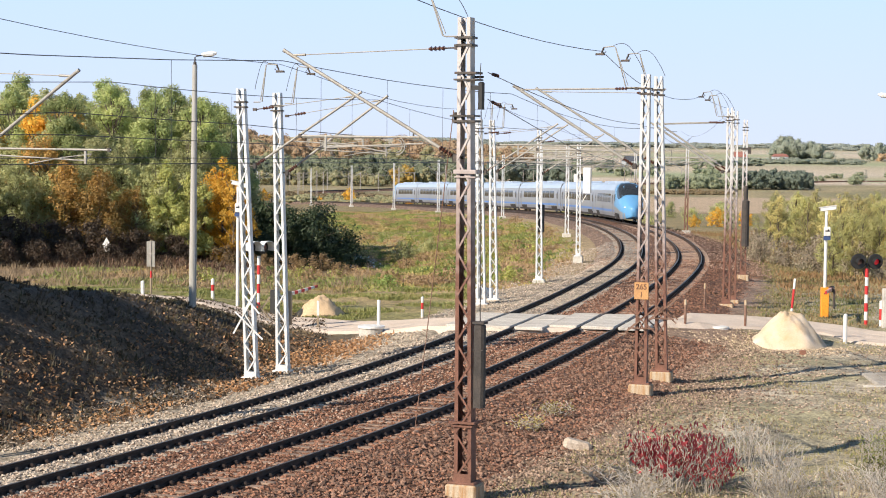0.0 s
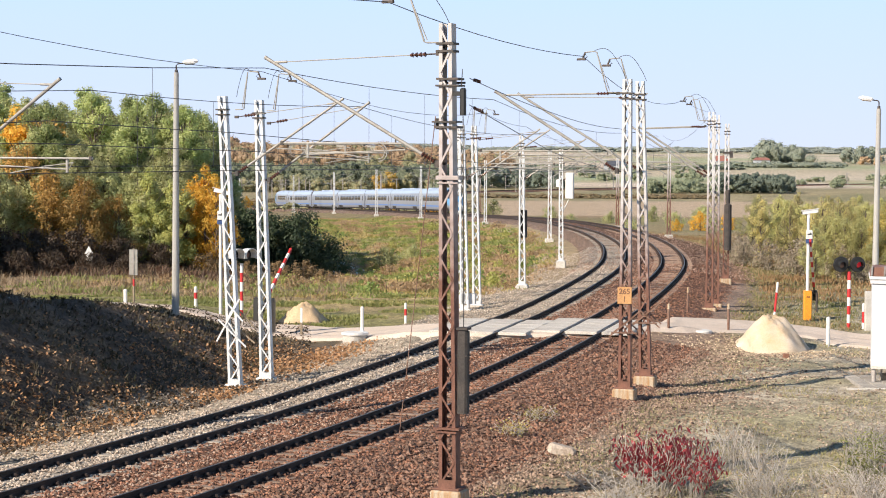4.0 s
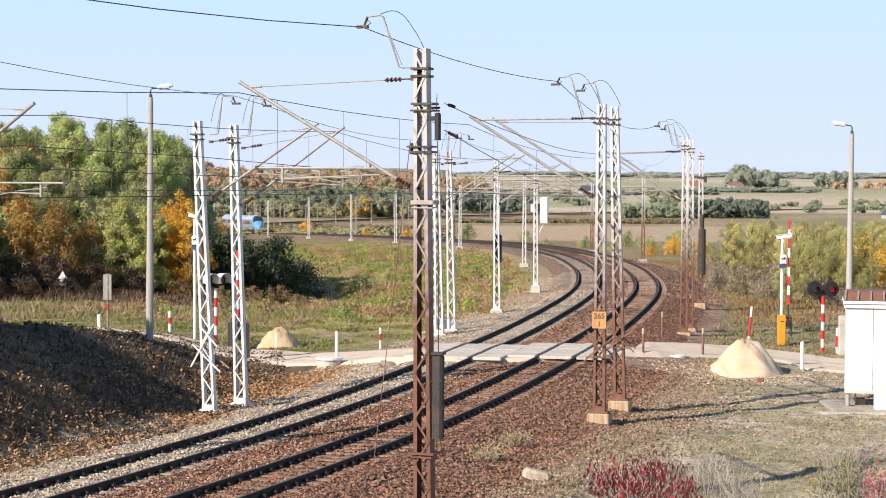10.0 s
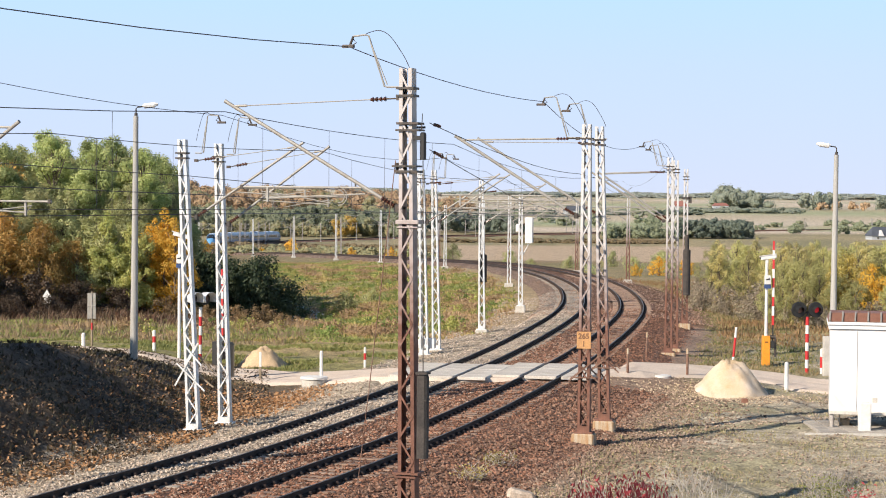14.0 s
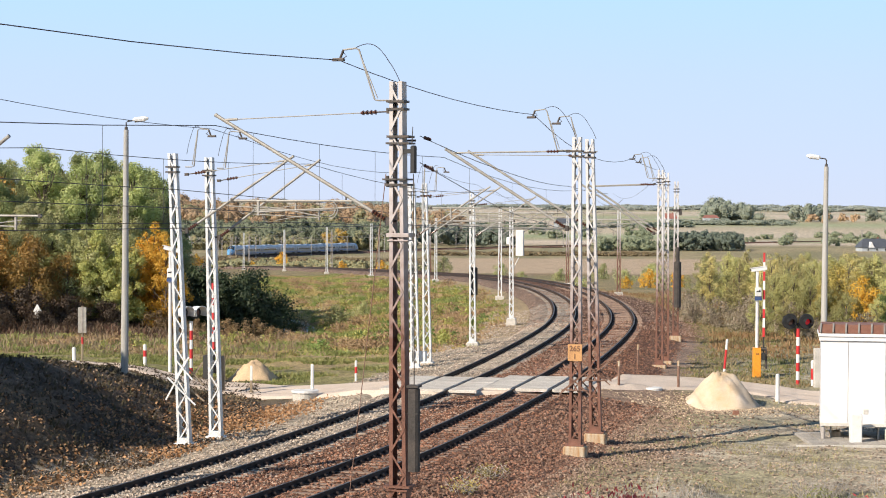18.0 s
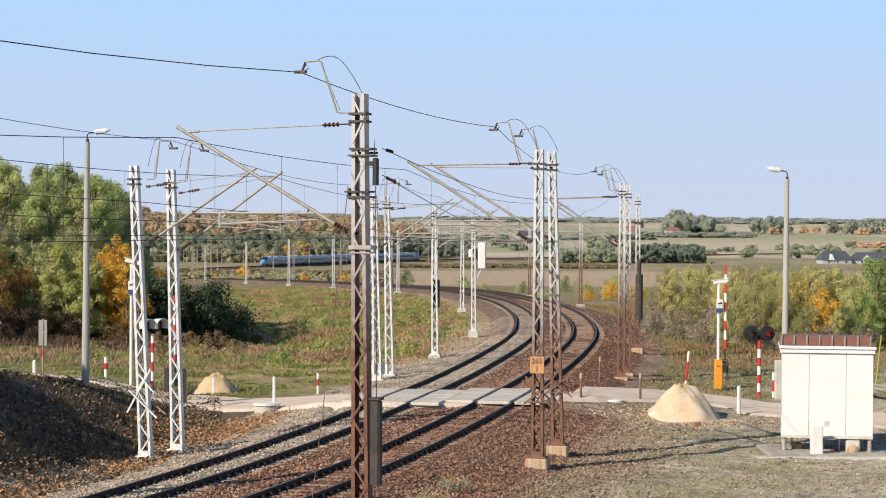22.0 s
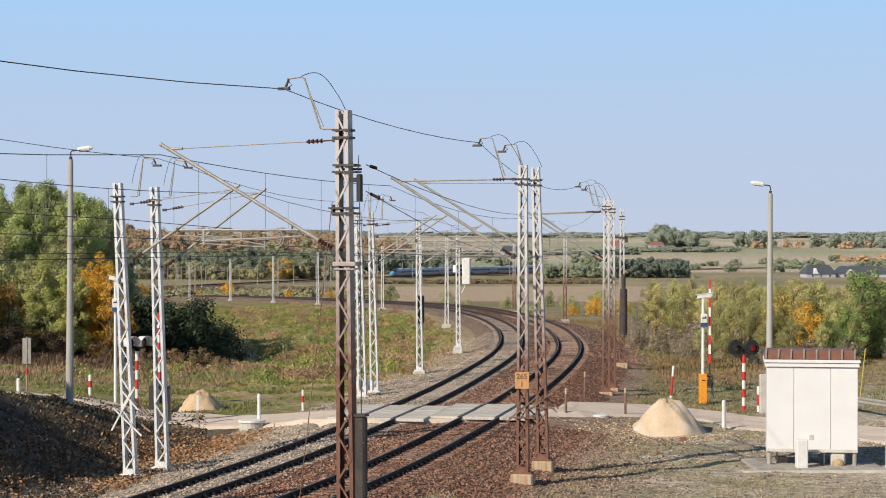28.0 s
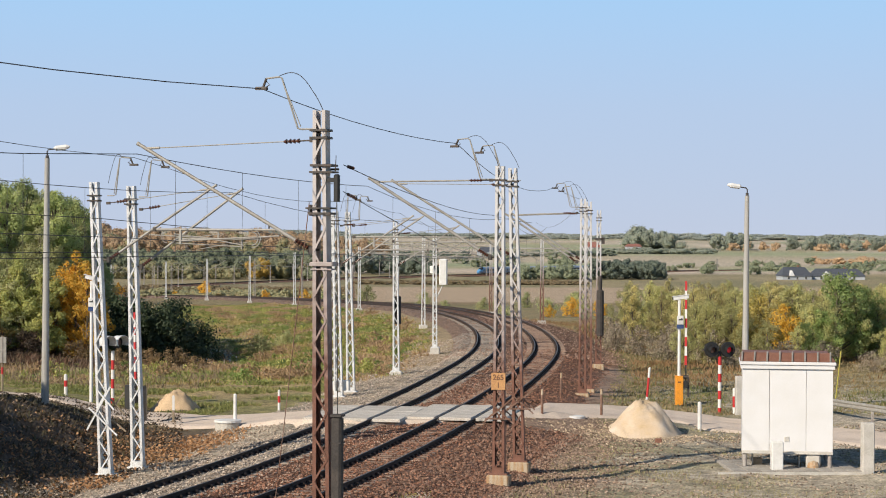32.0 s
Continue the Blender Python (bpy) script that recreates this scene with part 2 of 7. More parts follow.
def stony(name, dark, mid, light, scale):
    """Crushed stone: every stone of its own tone, with deep joints, in wide stains."""
    m = bpy.data.materials.new(name)
    m.use_nodes = True
    n, l = m.node_tree.nodes, m.node_tree.links
    b = n["Principled BSDF"]
    b.inputs["Roughness"].default_value = 0.95
    co = n.new("ShaderNodeTexCoord")
    cell, gap, stain = n.new("ShaderNodeTexVoronoi"), n.new("ShaderNodeTexVoronoi"), n.new("ShaderNodeTexNoise")
    gap.feature = "DISTANCE_TO_EDGE"
    for t in (cell, gap, stain):
        l.new(co.outputs["Object"], t.inputs["Vector"])
    cell.inputs["Scale"].default_value = gap.inputs["Scale"].default_value = scale
    stain.inputs["Scale"].default_value, stain.inputs["Detail"].default_value = 0.9, 5
    tone = n.new("ShaderNodeValToRGB")
    tone.color_ramp.elements[0].color, tone.color_ramp.elements[1].color = (*dark, 1), (*light, 1)
    tone.color_ramp.elements.new(0.55).color = (*mid, 1)
    sp = n.new("ShaderNodeSeparateColor")
    l.new(cell.outputs["Color"], sp.inputs[0]), l.new(sp.outputs[0], tone.inputs[0])
    joint, wide, mu = n.new("ShaderNodeMapRange"), n.new("ShaderNodeMapRange"), n.new("ShaderNodeMath")
    joint.inputs[1].default_value, joint.inputs[2].default_value, joint.inputs[3].default_value = 0.0, 0.16, 0.35
    wide.inputs[1].default_value, wide.inputs[2].default_value, wide.inputs[3].default_value, wide.inputs[4].default_value = 0.3, 0.7, 0.75, 1.25
    l.new(gap.outputs["Distance"], joint.inputs[0]), l.new(stain.outputs[0], wide.inputs[0])
    mu.operation = "MULTIPLY"
    l.new(joint.outputs[0], mu.inputs[0]), l.new(wide.outputs[0], mu.inputs[1])
    mul = n.new("ShaderNodeVectorMath")
    mul.operation = "SCALE"
    l.new(tone.outputs[0], mul.inputs[0]), l.new(mu.outputs[0], mul.inputs[3])
    l.new(mul.outputs[0], b.inputs["Base Color"])
    bp = n.new("ShaderNodeBump")
    bp.inputs["Strength"].default_value, bp.inputs["Distance"].default_value = 0.9, 0.07
    l.new(joint.outputs[0], bp.inputs["Height"]), l.new(bp.outputs[0], b.inputs["Normal"])
    return m


BALLAST_RUST = stony("rusty_ballast", (0.11, 0.05, 0.03), (0.25, 0.12, 0.07), (0.42, 0.25, 0.16), 9)
BALLAST_GREY = stony("grey_ballast", (0.24, 0.17, 0.12), (0.46, 0.38, 0.30), (0.66, 0.58, 0.48), 10)
BALLAST_BROWN = stony("brown_ballast", (0.17, 0.11, 0.08), (0.29, 0.19, 0.135), (0.42, 0.30, 0.22), 6)
STEEL_WHITE = paint("white_mast_paint", (0.72, 0.73, 0.73), 0.45, 0.0, (0.5, 0.5, 0.49), 3, 0.6, 40)
STEEL_RUST = paint("rusty_steel", (0.17, 0.085, 0.055), 0.85, 0.0, (0.30, 0.20, 0.15), 4, 0.7, 50, 0.3)
STEEL_GREY = paint("weathered_grey_steel", (0.42, 0.39, 0.36), 0.6, 0.0, (0.24, 0.19, 0.16), 3, 0.7, 40)
FITTING = paint("dark_fitting", (0.06, 0.055, 0.05), 0.6, 0.3, (0.14, 0.10, 0.08), 6)
TUBE_GREY = paint("galvanised_tube", (0.36, 0.345, 0.31), 0.55, 0.1, (0.24, 0.215, 0.185), 5, 0.6)
WIRE = paint("weathered_wire", (0.12, 0.115, 0.115), 0.5, 0.4, bump=0)
INSULATOR = paint("brown_porcelain", (0.10, 0.04, 0.025), 0.25, 0.0, bump=0)
CONCRETE = paint("old_concrete", (0.50, 0.42, 0.31), 0.9, 0.0, (0.40, 0.20, 0.07), 4, 0.85, 60, 0.4, streak=(3.0, 3.0, 0.35))
CONCRETE_PALE = paint("pale_concrete", (0.58, 0.55, 0.50), 0.9, 0.0, (0.42, 0.39, 0.34), 2.5, 0.7, 60, 0.35, per_object=0.06)
LAMP_POST = paint("spun_concrete_post", (0.43, 0.42, 0.39), 0.85, 0.0, (0.33, 0.31, 0.28), 2, 0.7, 50, 0.2, streak=(6, 6, 0.4))
RAIL_SIDE = paint("rail_steel", (0.034, 0.022, 0.017), 0.8, 0.0, (0.075, 0.044, 0.03), 3, 0.6, 80)
RAIL_HEAD = paint("polished_rail_head", (0.13, 0.11, 0.095), 0.5, 0.4, (0.10, 0.08, 0.07), 1.5, 0.5, 90, 0.05)
SLEEPER_WOOD = paint("creosoted_wood", (0.28, 0.19, 0.14), 0.9, 0.0, (0.38, 0.28, 0.21), 4, 0.7, 40, 0.4, per_object=0.25, streak=(1, 8, 1))
SLEEPER_CONC = paint("concrete_sleeper", (0.36, 0.32, 0.27), 0.9, 0.0, (0.27, 0.23, 0.18), 4, 0.6, 50, 0.3, per_object=0.15)
STONE_RUST = paint("rusty_stone", (0.27, 0.135, 0.085), 0.95, 0.0, (0.15, 0.075, 0.047), 3, 0.6, 20, 0.2, per_island=0.65)
STONE_GREY = paint("grey_stone", (0.50, 0.42, 0.34), 0.95, 0.0, (0.30, 0.22, 0.16), 3, 0.6, 20, 0.2, per_island=0.4)
ROAD = paint("pale_dusty_road", (0.70, 0.58, 0.475), 0.95, 0.0, (0.57, 0.465, 0.37), 0.8, 0.7, 16, 0.2, height=0.015, speck=0.14)
PANEL = paint("crossing_panel", (0.60, 0.56, 0.50), 0.9, 0.0, (0.46, 0.41, 0.35), 1.2, 0.7, 30, 0.25, per_object=0.07)
SAND = paint("pale_sand", (0.58, 0.43, 0.265), 0.95, 0.0, (0.70, 0.61, 0.52), 0.9, 0.8, 30, 0.5, height=0.03, speck=0.16)
HUT_WHITE = paint("white_painted_panel", (0.75, 0.745, 0.745), 0.5, 0.0, (0.69, 0.68, 0.66), 1.3, 0.6, 30, 0.03, speck=0.03)
ROOF_BROWN = paint("brown_roof_sheet", (0.22, 0.10, 0.065), 0.6, 0.0, (0.30, 0.16, 0.11), 4, 0.5, 40)
RED = paint("signal_red", (0.55, 0.03, 0.03), 0.5, 0.0, (0.42, 0.03, 0.03), 4, 0.5)
WHITE = paint("white_paint", (0.78, 0.77, 0.74), 0.55, 0.0, (0.62, 0.60, 0.55), 5, 0.5, speck=0.1)
WEIGHT = paint("weathered_weights", (0.05, 0.044, 0.04), 0.85, 0.0, (0.10, 0.08, 0.068), 3, 0.6, 30, 0.3)
ORANGE = paint("orange_lacquer", (0.85, 0.33, 0.03), 0.5, 0.0, (0.70, 0.27, 0.03), 3, 0.4)
BLACK = paint("matt_black", (0.02, 0.02, 0.02), 0.6, 0.0, bump=0)
PLATE = paint("faded_orange_plate", (0.56, 0.30, 0.12), 0.7, 0.0, (0.44, 0.24, 0.11), 5, 0.5)
BARK = paint("bark", (0.13, 0.10, 0.075), 0.95, 0.0, (0.22, 0.19, 0.15), 3, 0.6, 20, 0.6, streak=(1, 1, 0.25))
WOOD_GREY = paint("grey_timber", (0.30, 0.24, 0.17), 0.9, 0.0, (0.20, 0.15, 0.10), 3, 0.6, 30, 0.3, streak=(4, 4, 0.5))
LEAF_GREEN = leafy("green_leaves", (0.25, 0.31, 0.11), (0.44, 0.49, 0.20), (0.66, 0.64, 0.31), 0.45)
LEAF_OLIVE = leafy("olive_leaves", (0.32, 0.34, 0.14), (0.51, 0.52, 0.25), (0.70, 0.63, 0.33), 0.45)
LEAF_YELLOW = leafy("yellow_leaves", (0.60, 0.36, 0.05), (0.86, 0.53, 0.08), (0.92, 0.70, 0.18), 0.45)
LEAF_ORANGE = leafy("orange_leaves", (0.24, 0.20, 0.06), (0.50, 0.30, 0.09), (0.68, 0.40, 0.10), 0.35)
LEAF_DARK = leafy("dark_leaves", (0.024, 0.042, 0.019), (0.042, 0.066, 0.028), (0.066, 0.09, 0.038), 0.15)
LEAF_RED = leafy("red_leaves", (0.34, 0.045, 0.055), (0.60, 0.10, 0.11), (0.46, 0.16, 0.12), 0.4)
TWIG = leafy("bare_twigs", (0.30, 0.26, 0.22), (0.46, 0.42, 0.37), (0.38, 0.31, 0.22), 0.05)
DRY_GRASS = leafy("dry_grass", (0.2, 0.15, 0.075), (0.33, 0.25, 0.13), (0.18, 0.16, 0.06), 0.2)
GREEN_GRASS = leafy("green_grass", (0.15, 0.17, 0.05), (0.24, 0.25, 0.08), (0.42, 0.35, 0.16), 0.25)
FALLEN = leafy("fallen_leaves", (0.40, 0.19, 0.08), (0.64, 0.37, 0.18), (0.32, 0.17, 0.09), 0.1)
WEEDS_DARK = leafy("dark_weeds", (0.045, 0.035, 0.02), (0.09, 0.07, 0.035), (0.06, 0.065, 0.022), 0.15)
WATER = paint("stream_water", (0.04, 0.05, 0.06), 0.3, 0.0, (0.08, 0.09, 0.1), 1, 0.5, 4, 0.6, height=0.02)


def soil():
    """The ground: its cover's own colour, broken up by clods, pebbles and dead stalks."""
    m = bpy.data.materials.new("ground_cover")
    m.use_nodes = True
    n, l = m.node_tree.nodes, m.node_tree.links
    b = n["Principled BSDF"]
    b.inputs["Roughness"].default_value = 0.95
    at = n.new("ShaderNodeAttribute")
    at.attribute_name = "cover"
    co = n.new("ShaderNodeTexCoord")
    value = None
    heights = []
    for scale, lo, hi in ((0.35, 0.8, 1.2), (2.2, 0.58, 1.42), (11.0, 0.45, 1.55)):
        t = n.new("ShaderNodeTexNoise")
        t.inputs["Scale"].default_value, t.inputs["Detail"].default_value = scale, 6
        l.new(co.outputs["Object"], t.inputs[0])
        r = n.new("ShaderNodeMapRange")
        r.inputs[1].default_value, r.inputs[2].default_value, r.inputs[3].default_value, r.inputs[4].default_value = 0.3, 0.7, lo, hi
        l.new(t.outputs[0], r.inputs[0])
        heights.append(t.outputs[0])
        if value is None:
            value = r.outputs[0]
        else:
            mu = n.new("ShaderNodeMath")
            mu.operation = "MULTIPLY"
            l.new(value, mu.inputs[0]), l.new(r.outputs[0], mu.inputs[1])
            value = mu.outputs[0]
    mul = n.new("ShaderNodeVectorMath")
    mul.operation = "SCALE"
    l.new(at.outputs["Color"], mul.inputs[0]), l.new(value, mul.inputs[3])
    l.new(mul.outputs[0], b.inputs["Base Color"])
    bp = n.new("ShaderNodeBump")
    bp.inputs["Strength"].default_value, bp.inputs["Distance"].default_value = 0.7, 0.08
    l.new(heights[2], bp.inputs["Height"])
    l.new(bp.outputs[0], b.inputs["Normal"])
    return m


SOIL = soil()


# ---- mesh building ----
class Geo:
    """Vertices and faces, gathered into one mesh."""

    def __init__(self):
        self.v, self.f = [], []

    def add(self, verts, faces):
        o = len(self.v)
        self.v += [tuple(p) for p in verts]
        self.f += [tuple(i + o for i in q) for q in faces]
        return self

    def box(self, c, s, m=None, bevel=0.0):
        """A box about c of size s, its upright and top edges cut by bevel."""
        x, y, z = (k / 2 for k in s)
        e = min(bevel, x * 0.9, y * 0.9)
        if e <= 0:
            ring = [(-x, -y), (x, -y), (x, y), (-x, y)]
        else:
            ring = [(-x + e, -y), (x - e, -y), (x, -y + e), (x, y - e), (x - e, y), (-x + e, y), (-x, y - e), (-x, -y + e)]
        levels = [(-z, 1.0), (z, 1.0)] if e <= 0 else [(-z, 1.0), (z - e, 1.0), (z, 1 - e / max(x, y))]
        v = [Vector((a * k, b * k, h)) for h, k in levels for a, b in ring]
        n = len(ring)
        f = [tuple(range(n - 1, -1, -1)), tuple(range(n * (len(levels) - 1), n * len(levels)))]
        for j in range(len(levels) - 1):
            f += [(j * n + i, j * n + (i + 1) % n, (j + 1) * n + (i + 1) % n, (j + 1) * n + i) for i in range(n)]
        m = m or Matrix.Identity(3)
        return self.add([m @ p + Vector(c) for p in v], f)

    def rod(self, p, q, r, r2=None, n=8, caps=True):
        p, q = Vector(p), Vector(q)
        d = (q - p).normalized()
        a = d.cross(Vector((0, 0, 1)) if abs(d.z) < 0.9 else Vector((1, 0, 0))).normalized()
        b = d.cross(a)
        r2 = r if r2 is None else r2
        v = [o + (a * math.cos(i * math.tau / n) + b * math.sin(i * math.tau / n)) * k for o, k in ((p, r), (q, r2)) for i in range(n)]
        f = [(i, (i + 1) % n, n + (i + 1) % n, n + i) for i in range(n)]
        if caps:
            f += [tuple(range(n - 1, -1, -1)), tuple(range(n, 2 * n))]
        return self.add(v, f)

    def bar(self, p, q, w, h, up=(0, 0, 1)):
        """A flat bar from p to q, w across and h along up."""
        p, q = Vector(p), Vector(q)
        d = (q - p).normalized()
        u = Vector(up)
        a = d.cross(u)
        if a.length < 1e-4:
            a = d.cross(Vector((0, 1, 0)))
        a.normalize()
        u = a.cross(d).normalized()
        v = [o + a * sx * w / 2 + u * sz * h / 2 for o in (p, q) for sx, sz in ((-1, -1), (1, -1), (1, 1), (-1, 1))]
        return self.add(v, [(0, 1, 2, 3), (7, 6, 5, 4), (0, 4, 5, 1), (1, 5, 6, 2), (2, 6, 7, 3), (3, 7, 4, 0)])

    def pipe(self, pts, r, n=6):
        pts = [Vector(p) for p in pts]
        rings = []
        for i, p in enumerate(pts):
            d = (pts[min(i + 1, len(pts) - 1)] - pts[max(i - 1, 0)]).normalized()
            a = d.cross(Vector((0, 0, 1)) if abs(d.z) < 0.95 else Vector((1, 0, 0))).normalized()
            b = d.cross(a)
            rings.append([p + (a * math.cos(k * math.tau / n) + b * math.sin(k * math.tau / n)) * r for k in range(n)])
        v = [q for ring in rings for q in ring]
        f = [(j * n + k, j * n + (k + 1) % n, (j + 1) * n + (k + 1) % n, (j + 1) * n + k) for j in range(len(pts) - 1) for k in range(n)]
        f += [tuple(range(n - 1, -1, -1)), tuple(range(n * (len(pts) - 1), n * len(pts)))]
        return self.add(v, f)

    def lathe(self, profile, c=(0, 0, 0), n=12):
        """A turned shape from (radius, height) pairs."""
        v = [Vector(c) + Vector((r * math.cos(k * math.tau / n), r * math.sin(k * math.tau / n), z)) for r, z in profile for k in range(n)]
        f = [(j * n + k, j * n + (k + 1) % n, (j + 1) * n + (k + 1) % n, (j + 1) * n + k) for j in range(len(profile) - 1) for k in range(n)]
        f += [tuple(range(n - 1, -1, -1)), tuple(range(n * (len(profile) - 1), n * len(profile)))]
        return self.add(v, f)

    def loft(self, rings, closed=True, caps=True):
        n = len(rings[0])
        v = [p for r in rings for p in r]
        e = n if closed else n - 1
        f = [(j * n + k, j * n + (k + 1) % n, (j + 1) * n + (k + 1) % n, (j + 1) * n + k) for j in range(len(rings) - 1) for k in range(e)]
        if caps and closed:
            f += [tuple(range(n - 1, -1, -1)), tuple(range(n * (len(rings) - 1), n * len(rings)))]
        return self.add(v, f)

    def turned(self, m):
        self.v = [tuple(m @ Vector(p)) for p in self.v]
        return self

    def mesh(self, name, *mats, soft=False):
        me = bpy.data.meshes.new(name)
        me.from_pydata(self.v, [], self.f)
        for m in mats:
            me.materials.append(m)
        if soft:
            me.polygons.foreach_set("use_smooth", [True] * len(me.polygons))
        me.update()
        return me


def part(name, geo, material, parent, label="", at=None, soft=False, kind=""):
    """One mesh object under a thing or a part."""
    ob = new(name, geo.mesh(name, material, soft=soft) if isinstance(geo, Geo) else geo)
    ob.parent = parent
    if at is not None:
        ob.matrix_basis = at
    return tagged(ob, label=label, kind=kind)


def thing(name, m, label, category, group="", kind=""):
    """An empty at the base of a thing, to which its parts belong."""
    ob = new(name)
    ob.empty_display_size = 0.2
    ob.matrix_basis = m
    return tagged(ob, label, category, group, kind)


def block(name, geo, material, label, category, kind="", group="", soft=False, m=None):
    """A thing of one mesh."""
    ob = new(name, geo.mesh(name, material, soft=soft))
    if m is not None:
        ob.matrix_basis = m
    return tagged(ob, label, category, group, kind)


def scatter(name, verts, faces, material, label, category):
    me = bpy.data.meshes.new(name)
    me.from_pydata(verts, [], faces)
    me.materials.append(material)
    return tagged(new(name, me), label, category, kind="stuff")


# ---- the ground, one sheet to the horizon ----
def graded(fine_lo, fine_hi, step, far_lo, far_hi, grow=1.22):
    mid = list(np.arange(fine_lo, fine_hi + 1e-6, step))
    hi, s = [], step
    while mid[-1] + sum(hi) < far_hi if not hi else hi[-1] < far_hi:
        s *= grow
        hi.append((hi[-1] if hi else mid[-1]) + s)
    lo, s = [], step
    while (lo[-1] if lo else mid[0]) > far_lo:
        s *= grow
        lo.append((lo[-1] if lo else mid[0]) - s)
    return lo[::-1] + mid + hi


def cover(x, y):
    """The colour of what covers the ground there."""
    d, _ = off_line(x, y)
    nz = noise.noise((x / 3.0, y / 3.0, 0.3))
    wide = noise.noise((x / 14, y / 20, 5.3))
    if y < 118 and d > -10:
        c = Vector((0.42, 0.36, 0.27)) if d > 0 else Vector((0.38, 0.32, 0.24))
        if 0 < d < 8:
            c = c.lerp(Vector((0.25, 0.165, 0.115)), smooth(8, 5.4, d + 2 * nz) * 0.9)
        if d > 5:
            k = smooth(-0.15, 0.35, nz * 0.6 + wide * 0.6 + smooth(60, 46, y) * 0.15 + smooth(84, 90, y) * 0.5)
            c = c.lerp(Vector((0.24, 0.22, 0.10)), k * 0.6)
            c = c.lerp(Vector((0.44, 0.38, 0.30)), smooth(0.15, 0.5, noise.noise((x / 4, y / 4, 9.2))) * 0.6)
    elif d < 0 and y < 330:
        # the bank's humus is dark, and darkened further to deepen its shade
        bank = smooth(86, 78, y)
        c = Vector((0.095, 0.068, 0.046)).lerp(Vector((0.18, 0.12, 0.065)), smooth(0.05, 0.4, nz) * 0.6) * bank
        green = Vector((0.235, 0.215, 0.08)).lerp(Vector((0.34, 0.26, 0.125)), smooth(-0.25, 0.35, wide + 0.6 * nz + smooth(100, 112, y) * 0.35))
        green = green.lerp(Vector((0.36, 0.27, 0.16)), smooth(13, 8, -d) * smooth(95, 110, y) * 0.8)
        green = green.lerp(Vector((0.22, 0.155, 0.09)), smooth(104, 116, y) * smooth(140, 130, y) * smooth(-15, -19, x + 2 * nz) * 0.85)
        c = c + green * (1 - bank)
    else:
        c = Vector((0.20, 0.18, 0.07)).lerp(Vector((0.28, 0.22, 0.11)), smooth(-0.3, 0.4, wide + 0.4 * nz))
        if y < 250:
            c = c.lerp(Vector((0.26, 0.13, 0.08)), smooth(6.5, 4.0, abs(d)) * 0.8)
    if y > 300:
        f = smooth(300, 420, y)
        bx = x / max(y, 1) * 1000
        if y < 800:
            far = Vector((0.27, 0.18, 0.10)).lerp(Vector((0.22, 0.18, 0.08)), smooth(-0.2, 0.3, wide + nz * 0.5))
            field = smooth(-6, 10, bx + 6 * noise.noise((x / 30, y / 60, 4.0))) * (1 if d > 12 else 0) * smooth(395, 420, y + x * 0.35)
            far = far.lerp(Vector((0.47, 0.35, 0.23)), field)
        elif y < 1160:
            far = Vector((0.25, 0.22, 0.11)).lerp(Vector((0.36, 0.29, 0.16)), smooth(-0.2, 0.3, wide))
        else:
            band = (y - 1160) / 62 + bx / 190 + 1.6 * noise.noise((x / 500, y / 900, 2.0))
            far = (Vector((0.46, 0.39, 0.27)), Vector((0.56, 0.46, 0.35)), Vector((0.34, 0.37, 0.21)), Vector((0.60, 0.50, 0.39)), Vector((0.40, 0.36, 0.22)), Vector((0.54, 0.46, 0.35)),
                   Vector((0.32, 0.37, 0.21)), Vector((0.52, 0.44, 0.32)), Vector((0.40, 0.37, 0.24)))[int(band) % 9]
        c = c.lerp(far, f)
    return c


def make_ground():
    xs = graded(-22, 26, 0.5, -4200, 4200, 1.16)
    ys = graded(36, 128, 0.6, -900, 7400, 1.075)
    nx = len(xs)
    g = Geo()
    cols = []
    for y in ys:
        for x in xs:
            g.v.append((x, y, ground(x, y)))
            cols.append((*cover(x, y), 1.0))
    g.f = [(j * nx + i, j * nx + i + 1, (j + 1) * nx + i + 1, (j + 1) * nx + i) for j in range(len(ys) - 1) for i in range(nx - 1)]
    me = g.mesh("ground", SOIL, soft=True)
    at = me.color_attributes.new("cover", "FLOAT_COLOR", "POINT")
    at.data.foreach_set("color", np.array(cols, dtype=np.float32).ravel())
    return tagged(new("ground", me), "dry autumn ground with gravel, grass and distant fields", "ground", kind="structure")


make_ground()


# ---- the two tracks ----
def sweep(profile, s0, s1, side, step=1.0):
    """A closed (across, height) profile carried along the line; side is the distance right of the right-hand track."""
    rings = []
    for s in np.arange(s0, s1 + step * 0.5, step):
        p, h = on_line(s, side)
        rings.append([(p.x + h[1] * a, p.y - h[0] * a, p.z + b) for a, b in profile])
    return Geo().loft(rings)


def bed(profile, s0, s1, step):
    rings = []
    for s in np.arange(s0, s1 + step * 0.5, step):
        p, h = on_line(s)
        rings.append([(p.x + h[1] * a, p.y - h[0] * a, p.z + b + 0.04 * noise.noise((p.x + a, p.y + a * 3, a))) for a, b in profile])
    return rings


